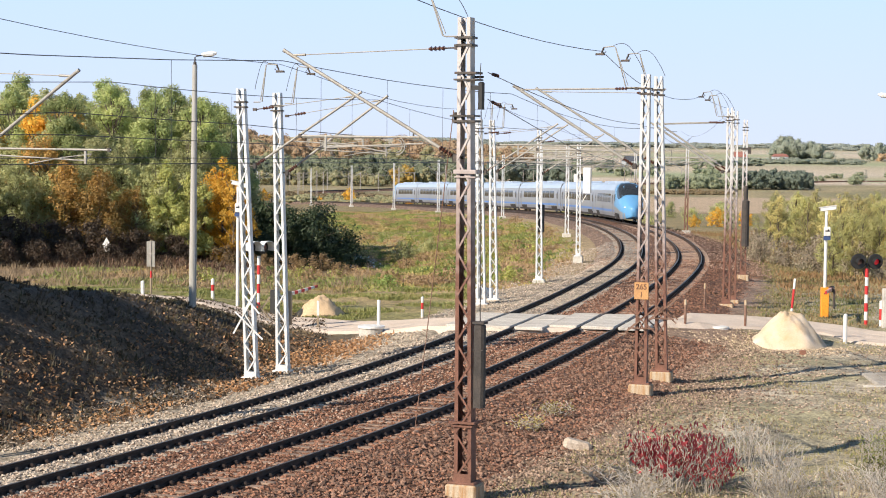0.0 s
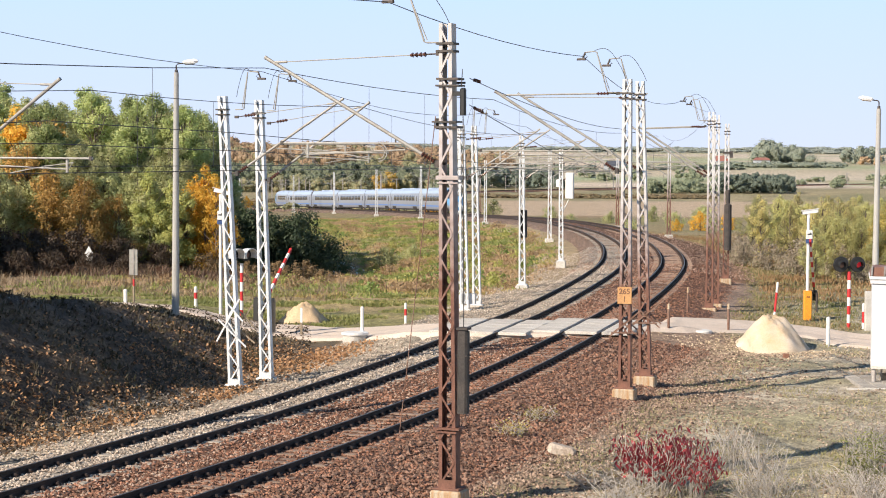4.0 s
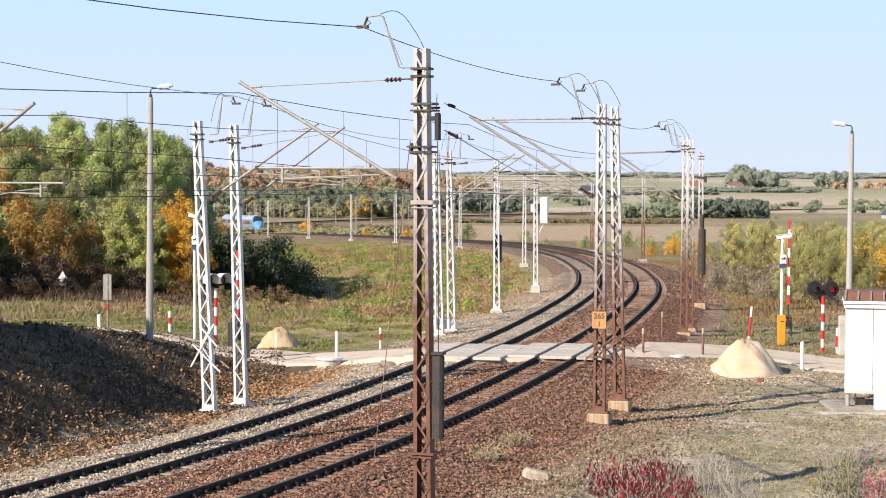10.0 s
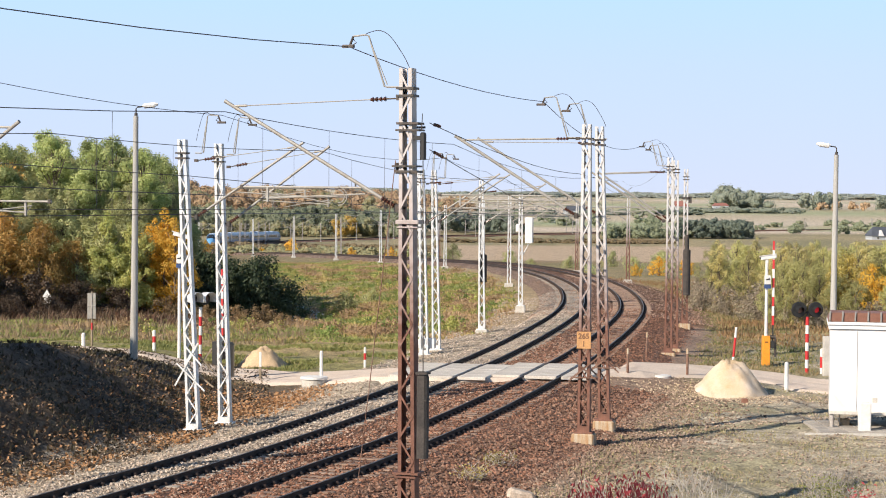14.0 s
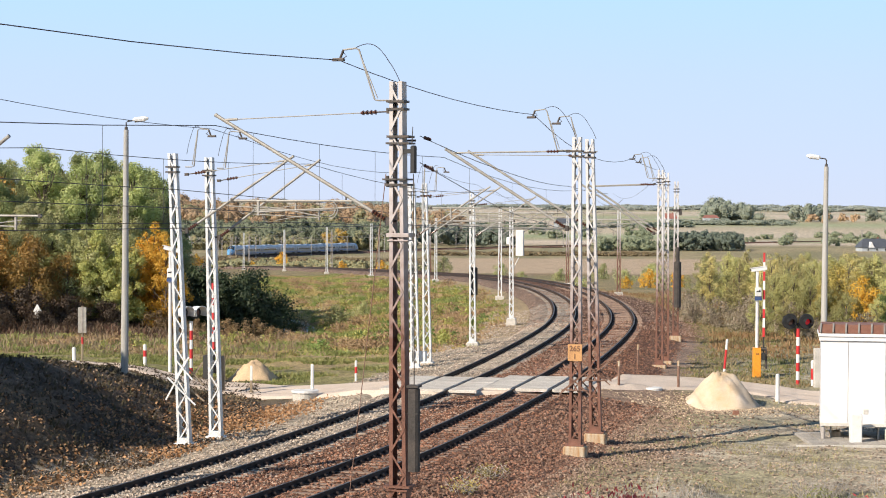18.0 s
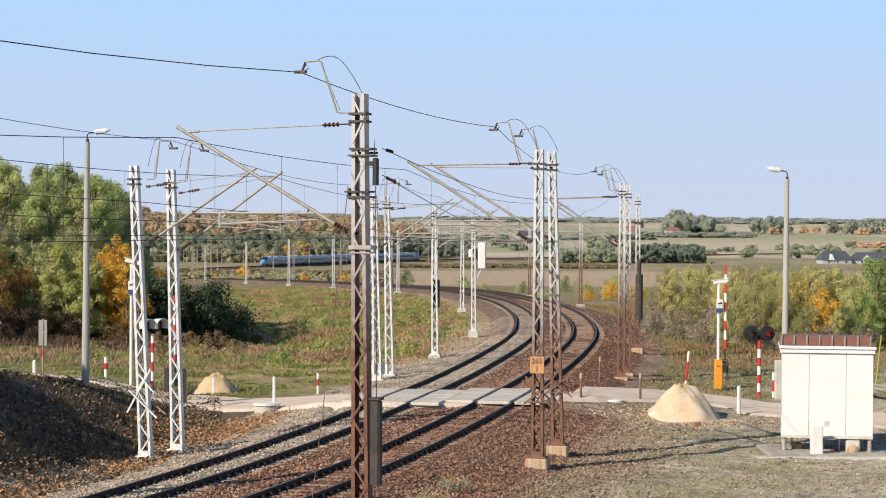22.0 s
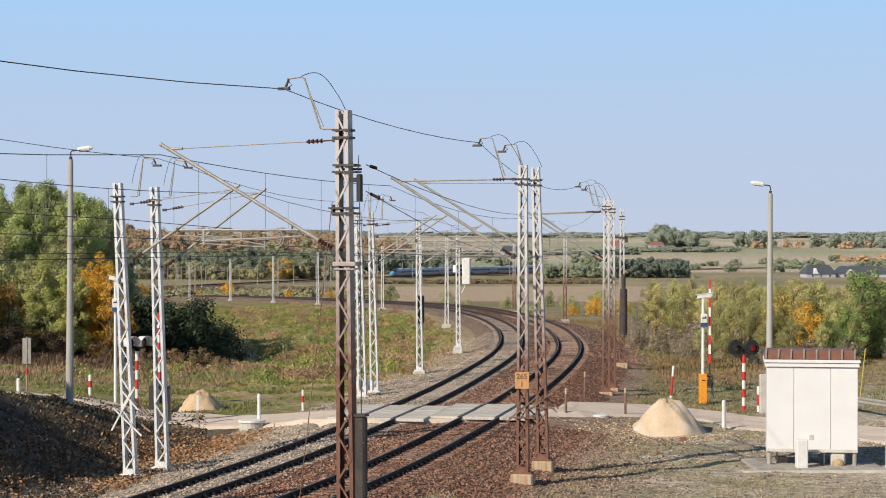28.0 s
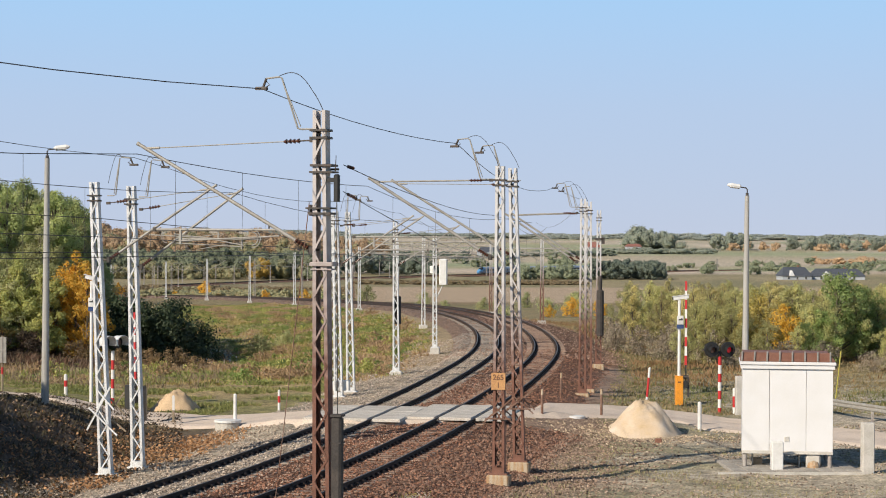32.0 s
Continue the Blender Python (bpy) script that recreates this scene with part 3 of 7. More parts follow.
S_NEAR, S_MID, S_END = along(20), along(215), along(1500)
rusty = [(-3.05, -0.20), (-2.6, -0.21), (-2.2, -0.26), (-1.8, -0.22), (-1.4, -0.20), (-0.72, -0.198), (0, -0.19), (0.72, -0.198), (1.4, -0.20), (1.9, -0.23), (2.6, -0.36), (3.4, -0.49), (4.2, -0.61), (4.8, -0.69), (5.3, -0.84), (5.8, -1.1)]
rusty_far = rusty[:10] + [(2.6, -0.42), (3.4, -0.62), (4.2, -0.77), (5.0, -0.90), (5.8, -1.15)]
grey = [(-7.4, -1.0), (-6.4, -0.55), (-5.8, -0.23), (-5.4, -0.195), (-4.7, -0.19), (-4, -0.18), (-3.3, -0.19), (-3.05, -0.20)]
for nm, prof, mt, lab in (("ballast_bed", rusty, BALLAST_RUST, "rust-stained crushed stone ballast under the track"),
                          ("ballast_bed", grey, BALLAST_GREY, "pale grey crushed stone ballast under the track")):
    far = bed(prof, S_MID + 4, S_END, 6)
    if mt is BALLAST_GREY:
        rings = bed(prof, S_NEAR, along(152), 0.8)
        far = bed(prof, along(152), S_MID, 0.8) + far
        tagged(new(nm, Geo().loft(far, closed=False).mesh(nm, BALLAST_BROWN, soft=True)), "brown crushed stone ballast along the far curve", "ballast", kind="structure")
    else:
        rings = bed(prof, S_NEAR, along(80), 0.8) + bed(rusty_far, along(80) + 0.8, S_MID, 0.8) + bed(rusty_far, S_MID + 4, S_END, 6)
    tagged(new(nm, Geo().loft(rings, closed=False).mesh(nm, mt, soft=True)), lab, "ballast", kind="structure")

RAIL = [(-0.075, -0.172), (0.075, -0.172), (0.075, -0.155), (0.012, -0.135), (0.012, -0.05), (0.036, -0.038), (0.036, -0.006), (0.028, 0.0),
        (-0.028, 0.0), (-0.036, -0.006), (-0.036, -0.038), (-0.012, -0.05), (-0.012, -0.135), (-0.075, -0.155)]
HEAD = [(-0.030, -0.001), (0.030, -0.001), (0.026, 0.003), (-0.026, 0.003)]
SLEEPER_STEP = 0.6


def make_track(side, label, wood):
    t = thing("railway_track", Matrix.Identity(4), label, "railway track", kind="structure")
    for gauge in (-0.753, 0.753):
        near = sweep(RAIL, S_NEAR, S_MID, side + gauge, 0.8)
        far = sweep(RAIL, S_MID, S_END, side + gauge, 5)
        rail = part("rail", near.add(far.v, far.f), RAIL_SIDE, t)
        a = sweep(HEAD, S_NEAR, S_MID, side + gauge, 0.8)
        b = sweep(HEAD, S_MID, S_END, side + gauge, 5)
        part("running_surface", a.add(b.v, b.f), RAIL_HEAD, rail, "polished rail head")
    g = Geo().box((0, 0, -0.252), (2.55, 0.25, 0.15), bevel=0.02) if wood else Geo().box((0, 0, -0.265), (2.5, 0.27, 0.17), bevel=0.03)
    me = g.mesh("sleeper", SLEEPER_WOOD if wood else SLEEPER_CONC)
    clip = Geo()
    n = 0
    s = along(37)
    while s < along(205):
        p, h = on_line(s, side)
        turn = Matrix(((h[1], h[0], 0), (-h[0], h[1], 0), (0, 0, 1)))
        if not (74.5 < p.y < 83.5 and n > 5 and abs(side_road(p.x) - p.y) < 2.2):
            if n < 260:
                ob = new("sleeper", me)
                ob.parent = t
                ob.matrix_basis = Matrix.Translation(p) @ turn.to_4x4() @ pose(random.uniform(-0.03, 0.03), 0, random.uniform(-0.012, 0.012), 0, 0, random.uniform(-1.2, 1.2))
            n += 1
            for gauge in (-0.753, 0.753):
                for k in (-1, 1):
                    clip.box(p + turn @ Vector((gauge + 0.10 * k, 0, -0.142)), (0.15, 0.17, 0.11), turn, bevel=0.04)
        s += SLEEPER_STEP
    part("fastening", clip, RAIL_SIDE, t, "dark rail fastenings", kind="stuff")
    return t


make_track(0.0, "rust-brown railway track on timber sleepers, curving away", True)
make_track(-4.0, "railway track on pale concrete sleepers, curving away", False)


def make_road():
    rings = []
    line = spline(ROAD_MID, 1.0)
    for i, (x, y) in enumerate(line):
        q = line[min(i + 1, len(line) - 1)] - line[max(i - 1, 0)]
        q = q / np.linalg.norm(q)
        d, tz = off_line(x, y)
        k = smooth(6.9, 6.0, -d) if d < -2 else smooth(2.8, 2.0, d)
        lift = (tz - 0.06 - ground(x, y)) * k
        edge = 2.15 + max(0.45, lift * 0.9)
        ring = []
        for w in (-edge, -2.15, -1.5, -0.75, 0, 0.75, 1.5, 2.15, edge):
            w *= 1 + 0.05 * noise.noise((x / 1.7, y / 1.7, 3.0 if w > 0 else 8.0))
            px, py = x - q[1] * w, y + q[0] * w
            z = (ground(px, py) + 0.08) * (1 - k) + (tz - 0.06) * k
            if abs(w) > 2.35:
                z = ground(px, py) - 0.06
            ring.append((px, py, z - (0.03 if 0.5 < abs(w) < 1.2 else 0) + 0.015 * noise.noise((px, py, 4))))
        rings.append(ring)
    tagged(new("road", Geo().loft(rings, closed=False).mesh("road", ROAD)), "pale dusty gravel road over the level crossing", "road", kind="structure")


make_road()


# ---- masts, brackets and wires ----
def two_tone(name, low, high, edge, spread=1.2):
    """Rusted below, pale paint above, worn through unevenly between."""
    m = paint(name, low, 0.75, 0.0, [c * 1.6 for c in low], 5, 0.6, 50, 0.25)
    n, l = m.node_tree.nodes, m.node_tree.links
    b = n["Principled BSDF"]
    was = b.inputs["Base Color"].links[0].from_socket
    co = n.new("ShaderNodeTexCoord")
    sep = n.new("ShaderNodeSeparateXYZ")
    l.new(co.outputs["Object"], sep.inputs[0])
    t = n.new("ShaderNodeTexNoise")
    t.inputs["Scale"].default_value, t.inputs["Detail"].default_value = 5, 5
    l.new(co.outputs["Object"], t.inputs[0])
    add = n.new("ShaderNodeMath")
    add.operation = "MULTIPLY_ADD"
    add.inputs[1].default_value = 3.0
    l.new(t.outputs[0], add.inputs[0]), l.new(sep.outputs[2], add.inputs[2])
    r = n.new("ShaderNodeMapRange")
    r.inputs[1].default_value, r.inputs[2].default_value = edge + 1.5 - spread, edge + 1.5 + spread
    l.new(add.outputs[0], r.inputs[0])
    mix = n.new("ShaderNodeMix")
    mix.data_type = "RGBA"
    l.new(r.outputs[0], mix.inputs[0]), l.new(was, mix.inputs[6])
    mix.inputs[7].default_value = (*high, 1)
    l.new(mix.outputs[2], b.inputs["Base Color"])
    return m


MAST_NEAR = two_tone("near_mast_paint", (0.15, 0.068, 0.045), (0.52, 0.48, 0.46), 6.4, 2.0)
MAST_MILE = two_tone("worn_mast_paint", (0.17, 0.078, 0.052), (0.60, 0.59, 0.58), 4.9, 1.8)


def frame_at(x, y, z):
    """A pose whose x axis points across the track towards it, y along the line."""
    i = int(np.argmin((_raw[:, 0] - x) ** 2 + (_raw[:, 1] - y) ** 2))
    h = _raw[min(i + 1, len(_raw) - 1)] - _raw[max(i - 1, 0)]
    h = h / np.linalg.norm(h)
    d, _ = off_line(x, y)
    k = -1 if d > 0 else 1
    u = Vector((h[1] * k, -h[0] * k, 0))
    w = Vector((0, 0, 1)).cross(u)
    return Matrix(((u.x, w.x, 0, x), (u.y, w.y, 0, y), (u.z, w.z, 1, z), (0, 0, 0, 1)))


def lattice_mast(x, y, z0, top, mat, label, w0=0.42, w1=0.27, deep=0.26, foot=0.5, foot_mat=None, lean=0.0, bars=True):
    """Two channel chords laced by zigzag bars, on a plate bolted to a concrete footing. z0: the footing's top."""
    t = thing("lattice_mast", frame_at(x, y, z0), label, "mast", "overhead line masts")
    h = top - z0
    for side in (-1, 1):
        u, k, q = deep / 2, -side * 0.085, -side * 0.014
        ring = [(0, -u), (0, u), (k, u), (k, u - 0.014), (q, u - 0.014), (q, -u + 0.014), (k, -u + 0.014), (k, -u)]
        rings = [[Vector((c + px, py, z)) for px, py in (ring if side > 0 else ring[::-1])] for c, z in ((side * w0 / 2, 0.02), (side * w1 / 2 - lean, h))]
        part("chord", Geo().loft(rings), mat, t)
    n = int(h / 0.52)
    for e in (-1, 1):
        joined = Geo()
        for i in range(n):
            k0, k1 = i / n, (i + 1) / n
            s = 1 if (i + (e > 0)) % 2 else -1
            p = Vector((s * (w0 + (w1 - w0) * k0) * 0.42 - lean * k0, e * (deep / 2 + 0.012), 0.12 + (h - 0.2) * k0))
            q = Vector((-s * (w0 + (w1 - w0) * k1) * 0.42 - lean * k1, e * (deep / 2 + 0.012), 0.12 + (h - 0.2) * k1))
            g = Geo().bar(p, q, 0.045, 0.012, up=(0, 1, 0))
            if bars:
                part("lacing_bar", g, mat, t)
            else:
                joined.add(g.v, g.f)
        if not bars:
            part("lacing", joined, mat, t)
    part("base_plate", Geo().box((0, 0, 0.03), (w0 + 0.22, deep + 0.2, 0.05), bevel=0.02).box((0, deep / 2 + 0.03, 0.14), (w0, 0.02, 0.2)).box((0, -deep / 2 - 0.03, 0.14), (w0, 0.02, 0.2)), mat, t)
    part("footing", Geo().box((0, 0, -foot / 2 - 0.1), (w0 + 0.32, deep + 0.34, foot + 0.2), bevel=0.04), foot_mat or CONCRETE, t, "rust-streaked concrete footing")
    part("top_clamp", Geo().box((-lean, 0, h - 0.45), (w1 + 0.12, deep + 0.08, 0.05)).box((-lean, 0, h - 0.62), (w1 + 0.12, deep + 0.08, 0.05)), FITTING, t)
    return t


def sheds(p, q, n, r):
    """A ribbed insulator from p to q."""
    p, q = Vector(p), Vector(q)
    g = Geo().rod(p, q, r * 0.45, n=8)
    for i in range(n):
        a = p.lerp(q, (i + 0.25) / n)
        b = p.lerp(q, (i + 0.75) / n)
        g.rod(a, b, r, r * 0.55, 10)
    return g


def cantilever(mast, z0, low, strut_top, reach, tie, reg, reg_in, x0=0.2, reg_out=None, dropper=True, heavy=0.042):
    """The hinged bracket that carries the wires: strut, tie and registration tube. Heights are above the rail datum."""
    lo, hi = Vector((x0 + 0.12, 0, low - z0)), Vector((reach, 0, strut_top - z0))
    d = (hi - lo).normalized()
    arm = part("cantilever", Geo().rod(lo + d * 0.42, hi, heavy, n=10).rod(hi - d * 0.02, hi + d * 0.03, heavy * 1.15), TUBE_GREY, mast, "grey tubular hinged bracket")
    part("insulator", sheds(lo + d * 0.08, lo + d * 0.46, 5, 0.075), INSULATOR, arm, "brown ribbed insulator")
    part("hinge", Geo().box(lo, (0.14, 0.12, 0.18), bevel=0.03).rod(lo - Vector((0.2, 0, 0)), lo, 0.03), FITTING, arm)
    at = hi - d * 0.22
    ti = Vector((x0 + 0.1, 0, tie - z0))
    e = (at - ti).normalized()
    part("tie_rod", Geo().rod(ti + e * 0.7, at, 0.014 if heavy < 0.05 else 0.03, n=6).rod(at - e * 0.35, at, 0.03, n=8), TUBE_GREY, arm)
    part("insulator", sheds(ti + e * 0.3, ti + e * 0.7, 4, 0.06), INSULATOR, arm)
    part("tie_link", Geo().rod(ti, ti + e * 0.3, 0.02, n=6).box(ti, (0.12, 0.1, 0.09)), FITTING, arm)
    rz = reg - z0
    ro = reg_out or reach
    part("registration_tube", Geo().rod((reg_in, 0, rz), (ro, 0, rz), 0.026, n=8), TUBE_GREY, arm)
    on = lo.lerp(hi, max(0.05, min(0.95, (reg_in + 0.15 - lo.x) / (hi.x - lo.x))))
    part("hanger", Geo().bar(on, (reg_in + 0.15, 0, rz), 0.03, 0.03), FITTING, arm)
    part("clip", Geo().box((ro - 0.05, 0, rz), (0.07, 0.07, 0.1)), FITTING, arm)
    st = [Vector((ro - 0.75, 0.03, rz - 0.32)), Vector((ro - 0.55, 0.03, rz - 0.1)), Vector((ro - 1.4, 0.03, rz - 0.2)), Vector((ro - 2.3, 0.03, rz - 0.36))]
    part("steady_arm", Geo().rod((ro - 0.72, 0.03, rz - 0.26), (reg_in - 0.1, 0.03, rz - 0.14), 0.02, n=6).pipe([st[0], st[1], st[2], st[3]], 0.014, 5).bar((ro - 0.72, 0.03, rz), (ro - 0.72, 0.03, rz - 0.34), 0.05, 0.05), TUBE_GREY, arm)
    hoops = Geo()
    for r_ in (0.15, 0.21):
        hoops.pipe([(reg_in + 0.55 - r_ * math.sin(a), 0.05, rz - 0.2 + r_ * math.cos(a)) for a in np.linspace(0, math.pi, 9)], 0.013, 5)
    part("steady_hoop", hoops, TUBE_GREY, arm, "bent round steady hoop")
    return arm


def feeder_bracket(mast, z0, top, out=1.4, rise=0.75, x0=0.15):
    """The bent arm over the mast's top that carries the feeder wire, with its loop of wire."""
    h = top - z0
    g = Geo().pipe([(0, 0.02, h - 0.42), (x0 + 0.42, 0.02, h - 0.42), (x0 + 0.5, 0.02, h - 0.4), (out - 0.38, 0.02, h + rise), (out - 0.3, 0.02, h + rise + 0.03), (out, 0.02, h + rise)], 0.022, 6)
    g.pipe([(x0 + 0.42, 0.06, h - 0.36), (out - 0.42, 0.06, h + rise - 0.1)], 0.014, 5)
    b = part("feeder_bracket", g, TUBE_GREY, mast, "bent steel feeder arm")
    part("clamp", Geo().rod((out, 0.02, h + rise), (out + 0.08, 0.02, h + rise - 0.2), 0.03).box((out + 0.12, 0.02, h + rise - 0.22), (0.3, 0.09, 0.07), bevel=0.02).pipe([(out + 0.02, 0, h + rise - 0.05), (out - 0.07, 0, h + rise - 0.14), (out + 0.06, 0, h + rise - 0.22)], 0.015, 5), FITTING, b)
    loop = [(out - 0.3 - (out - 0.35) * k, 0.0, h + rise + 0.05 + 0.1 * math.sin(math.pi * min(1, k * 1.35)) - (rise + 0.05) * k ** 3) for k in [i / 12 for i in range(13)]]
    part("jumper", Geo().pipe(loop, 0.009, 4), WIRE, b)
    return b


NEAR = (-0.71, 43.5)
m_near = lattice_mast(*NEAR, -0.35, 10.17, MAST_NEAR, "tall steel lattice mast, rusty brown below and pale above", 0.42, 0.30, 0.30, 0.75, lean=-0.1)
cantilever(m_near, -0.35, 7.03, 9.46, 4.62, 9.5, 7.48, 1.2, reg_out=4.25)
feeder_bracket(m_near, -0.35, 10.17, 1.42, 0.74)
z = 0.35
part("anchor_clamp", Geo().box((0.03, 0, 8.93 + z), (0.52, 0.42, 0.05)).box((0.03, 0, 8.78 + z), (0.56, 0.42, 0.04)).rod((-0.25, -0.22, 8.85 + z), (0.3, -0.22, 8.85 + z), 0.025), FITTING, m_near)
part("anchor_clamp", Geo().box((0.06, 0, 7.85 + z), (0.54, 0.42, 0.05)).box((0.1, 0, 7.97 + z), (0.58, 0.42, 0.04)).rod((0.34, 0, 7.8 + z), (0.34, 0, 8.05 + z), 0.04), FITTING, m_near)
part("anchor_clamp", Geo().box((0.02, 0, 6.72 + z), (0.56, 0.42, 0.09), bevel=0.02).box((0.02, 0, 6.6 + z), (0.5, 0.38, 0.03)), MAST_NEAR, m_near)
part("anchor_clamp", Geo().box((0.02, 0, 1.05 + z), (0.62, 0.42, 0.05)).box((0.02, 0, 0.97 + z), (0.5, 0.4, 0.04)), MAST_NEAR, m_near)
weights = part("counterweight", Geo().box((-0.36, 0.1, 2.36 + z), (0.24, 0.24, 1.9), bevel=0.05).box((-0.36, 0.1, 3.33 + z), (0.27, 0.27, 0.05)).box((-0.36, 0.1, 2.72 + z), (0.25, 0.25, 0.025)), WEIGHT, m_near, "dark stacked tensioning weights")
part("weight_rod", Geo().rod((-0.36, 0.1, 3.3 + z), (-0.32, 0.1, 8.1 + z), 0.012), FITTING, weights)
part("tensioning_wheel", Geo().box((-0.32, 0.1, 8.42 + z), (0.13, 0.12, 0.62), bevel=0.03).box((-0.2, 0.1, 8.6 + z), (0.2, 0.1, 0.1)), BLACK, m_near, "dark tensioning pulley")
part("spike", Geo().rod((-0.28, 0.1, 8.75 + z), (-0.3, 0.1, 9.15 + z), 0.014, 0.008), FITTING, m_near)
part("stay_wire", Geo().pipe([(0.34, 0.1, 8.1 + z), (0.62, 0.3, 5.0 + z), (1.05, 0.5, 0.75 + z)], 0.011, 5), STEEL_RUST, m_near, "thin rusty stay wire")

m_mile = lattice_mast(4.6, 61.8, -0.30, 9.59, MAST_MILE, "steel lattice mast with an orange distance plate", 0.40, 0.28, 0.24, 0.5)
cantilever(m_mile, -0.30, 6.67, 9.21, 4.33, 9.14, 7.3, 1.1, reg_out=4.88, heavy=0.05)
feeder_bracket(m_mile, -0.30, 9.59, 1.38, 0.86)
plate = part("distance_plate", Geo().box((0.0, 0.17, 3.0), (0.46, 0.02, 0.54), bevel=0.008), PLATE, m_mile, "faded orange distance plate")
m_second = lattice_mast(5.55, 65.3, -0.30, 9.65, MAST_MILE, "steel lattice mast, rusty below with worn pale paint", 0.40, 0.28, 0.24, 0.5, lean=-0.27)
cantilever(m_second, -0.30, 6.69, 9.24, 4.47, 9.09, 7.15, 1.2)
feeder_bracket(m_second, -0.30, 9.65, 1.3, 0.75)


def lettering(text, size, m, parent, mat, name="number"):
    c = bpy.data.curves.new(name, "FONT")
    c.body, c.size, c.align_x, c.align_y = text, size, "CENTER", "CENTER"
    c.extrude, c.offset = 0.002, 0.006
    tmp = bpy.data.objects.new(name, c)
    scene.collection.objects.link(tmp)
    me = bpy.data.meshes.new_from_object(tmp.evaluated_get(bpy.context.evaluated_depsgraph_get()))
    bpy.data.objects.remove(tmp)
    me.materials.clear()
    me.materials.append(mat)
    ob = new(name, me)
    ob.parent = parent
    ob.matrix_basis = m
    return ob


PLATE_INK = paint("plate_ink", (0.20, 0.10, 0.055), 0.8, bump=0)
for txt, dz in (("265", 0.12), ("1", -0.13)):
    lettering(txt, 0.24, pose(0, 0.184, 3.0 + dz, 90, 0, 180), plate, PLATE_INK)
for m_, s_ in ((m_mile, 1), (m_second, -1)):
    for p_, q_ in (((-0.5, 0.155, 1.65), (0.5, 0.155, 2.5)), ((-0.5, 0.175, 2.5), (0.5, 0.175, 1.65)), ((-0.42, 0.195, 1.8), (0.42, 0.195, 1.8)), ((-0.5, -0.155, 1.75), (0.45, -0.155, 2.6)), ((-0.45, -0.175, 2.5), (0.5, -0.175, 1.7))):
        part("guard_slat", Geo().bar(p_, q_, 0.045, 0.018, (0, 1, 0)), STEEL_RUST, m_)

WHITE_LABEL = "white-painted steel lattice mast on a small concrete footing"
white_masts = []
for x, y, top, lean in ((-8.28, 64.6, 9.08, 0.45), (-7.45, 66.6, 9.0, 0.28)):
    m_ = lattice_mast(x, y, -0.66, top, STEEL_WHITE, WHITE_LABEL, 0.44, 0.28, 0.24, 0.3, CONCRETE_PALE, lean)
    white_masts.append(m_)
cantilever(white_masts[0], -0.66, 6.5, 8.97, 3.8, 8.38, 7.48, 1.55, x0=-0.05, reg_out=4.6)
cantilever(white_masts[1], -0.66, 6.25, 8.9, 3.7, 8.2, 7.2, 1.3, x0=-0.02, reg_out=4.4)
for m_ in white_masts:
    feeder_bracket(m_, -0.66, 9.05, 0.82, 0.82, -0.2)
for p_, q_ in (((-0.62, -0.155, 1.5), (0.2, -0.155, 2.95)), ((-0.55, -0.18, 2.25), (0.45, -0.18, 1.35)), ((-0.25, -0.205, 2.85), (0.35, -0.205, 2.2))):
    part("guard_slat", Geo().bar(p_, q_, 0.055, 0.02, (0, 1, 0)), STEEL_WHITE, white_masts[0], "pale crossed climbing guard slat")
for p_, q_ in (((-0.3, 0.155, 2.9), (0.6, 0.155, 2.0)), ((-0.35, 0.18, 2.2), (0.62, 0.18, 1.45)), ((0.55, 0.205, 2.75), (-0.3, 0.205, 1.6))):
    part("guard_slat", Geo().bar(p_, q_, 0.055, 0.02, (0, 1, 0)), WOOD_GREY, white_masts[0], "weathered climbing guard slat")
m_edge = lattice_mast(-13.6, 47.0, -0.3, 9.1, STEEL_GREY, "grey steel lattice mast beside the bank", 0.44, 0.28, 0.24, 0.6, lean=0.2)
cantilever(m_edge, -0.3, 6.5, 8.97, 3.8, 8.95, 7.1, 1.0, reg_out=4.7)
part("tension_bracket", Geo().box((1.05, 0, 8.0), (0.14, 0.1, 0.9), bevel=0.03).box((1.16, 0, 7.9), (0.05, 0.08, 0.5)).rod((0, 0, 8.0), (1.05, 0, 8.0), 0.03), STEEL_GREY, m_edge)

mids = []
for x, y, top in ((-0.85, 96.0, 8.5), (-0.25, 99.0, 8.5), (-1.2, 103.0, 8.4)):
    m_ = lattice_mast(x, y, -0.7, top, STEEL_WHITE, WHITE_LABEL, 0.44, 0.26, 0.24, 0.3, CONCRETE_PALE, 0.2)
    mids.append(m_)
for m_ in mids[:2]:
    cantilever(m_, -0.7, 5.9, 8.3, 3.7, 7.8, 6.6, 1.3, x0=0, reg_out=4.5)
    feeder_bracket(m_, -0.7, 8.5, 0.82, 0.8, -0.1)
part("switch_box", Geo().box((0.1, 0.3, 0.55), (0.8, 0.4, 0.5), bevel=0.03), WHITE, mids[0])
m_cw = lattice_mast(2.33, 111.5, -0.55, 8.1, STEEL_WHITE, "white lattice mast carrying dark tensioning weights", 0.40, 0.26, 0.24, 0.35, CONCRETE_PALE, 0.1)
cantilever(m_cw, -0.55, 5.6, 7.9, 3.6, 7.4, 6.3, 1.2, x0=0, reg_out=4.2)
part("counterweight", Geo().lathe([(0.2, 2.35), (0.21, 2.4), (0.21, 3.1), (0.18, 3.12), (0.21, 3.15), (0.21, 3.9), (0.17, 3.95)], (0.02, 0.25, 0.4), 12), WEIGHT, m_cw, "dark round tensioning weights")
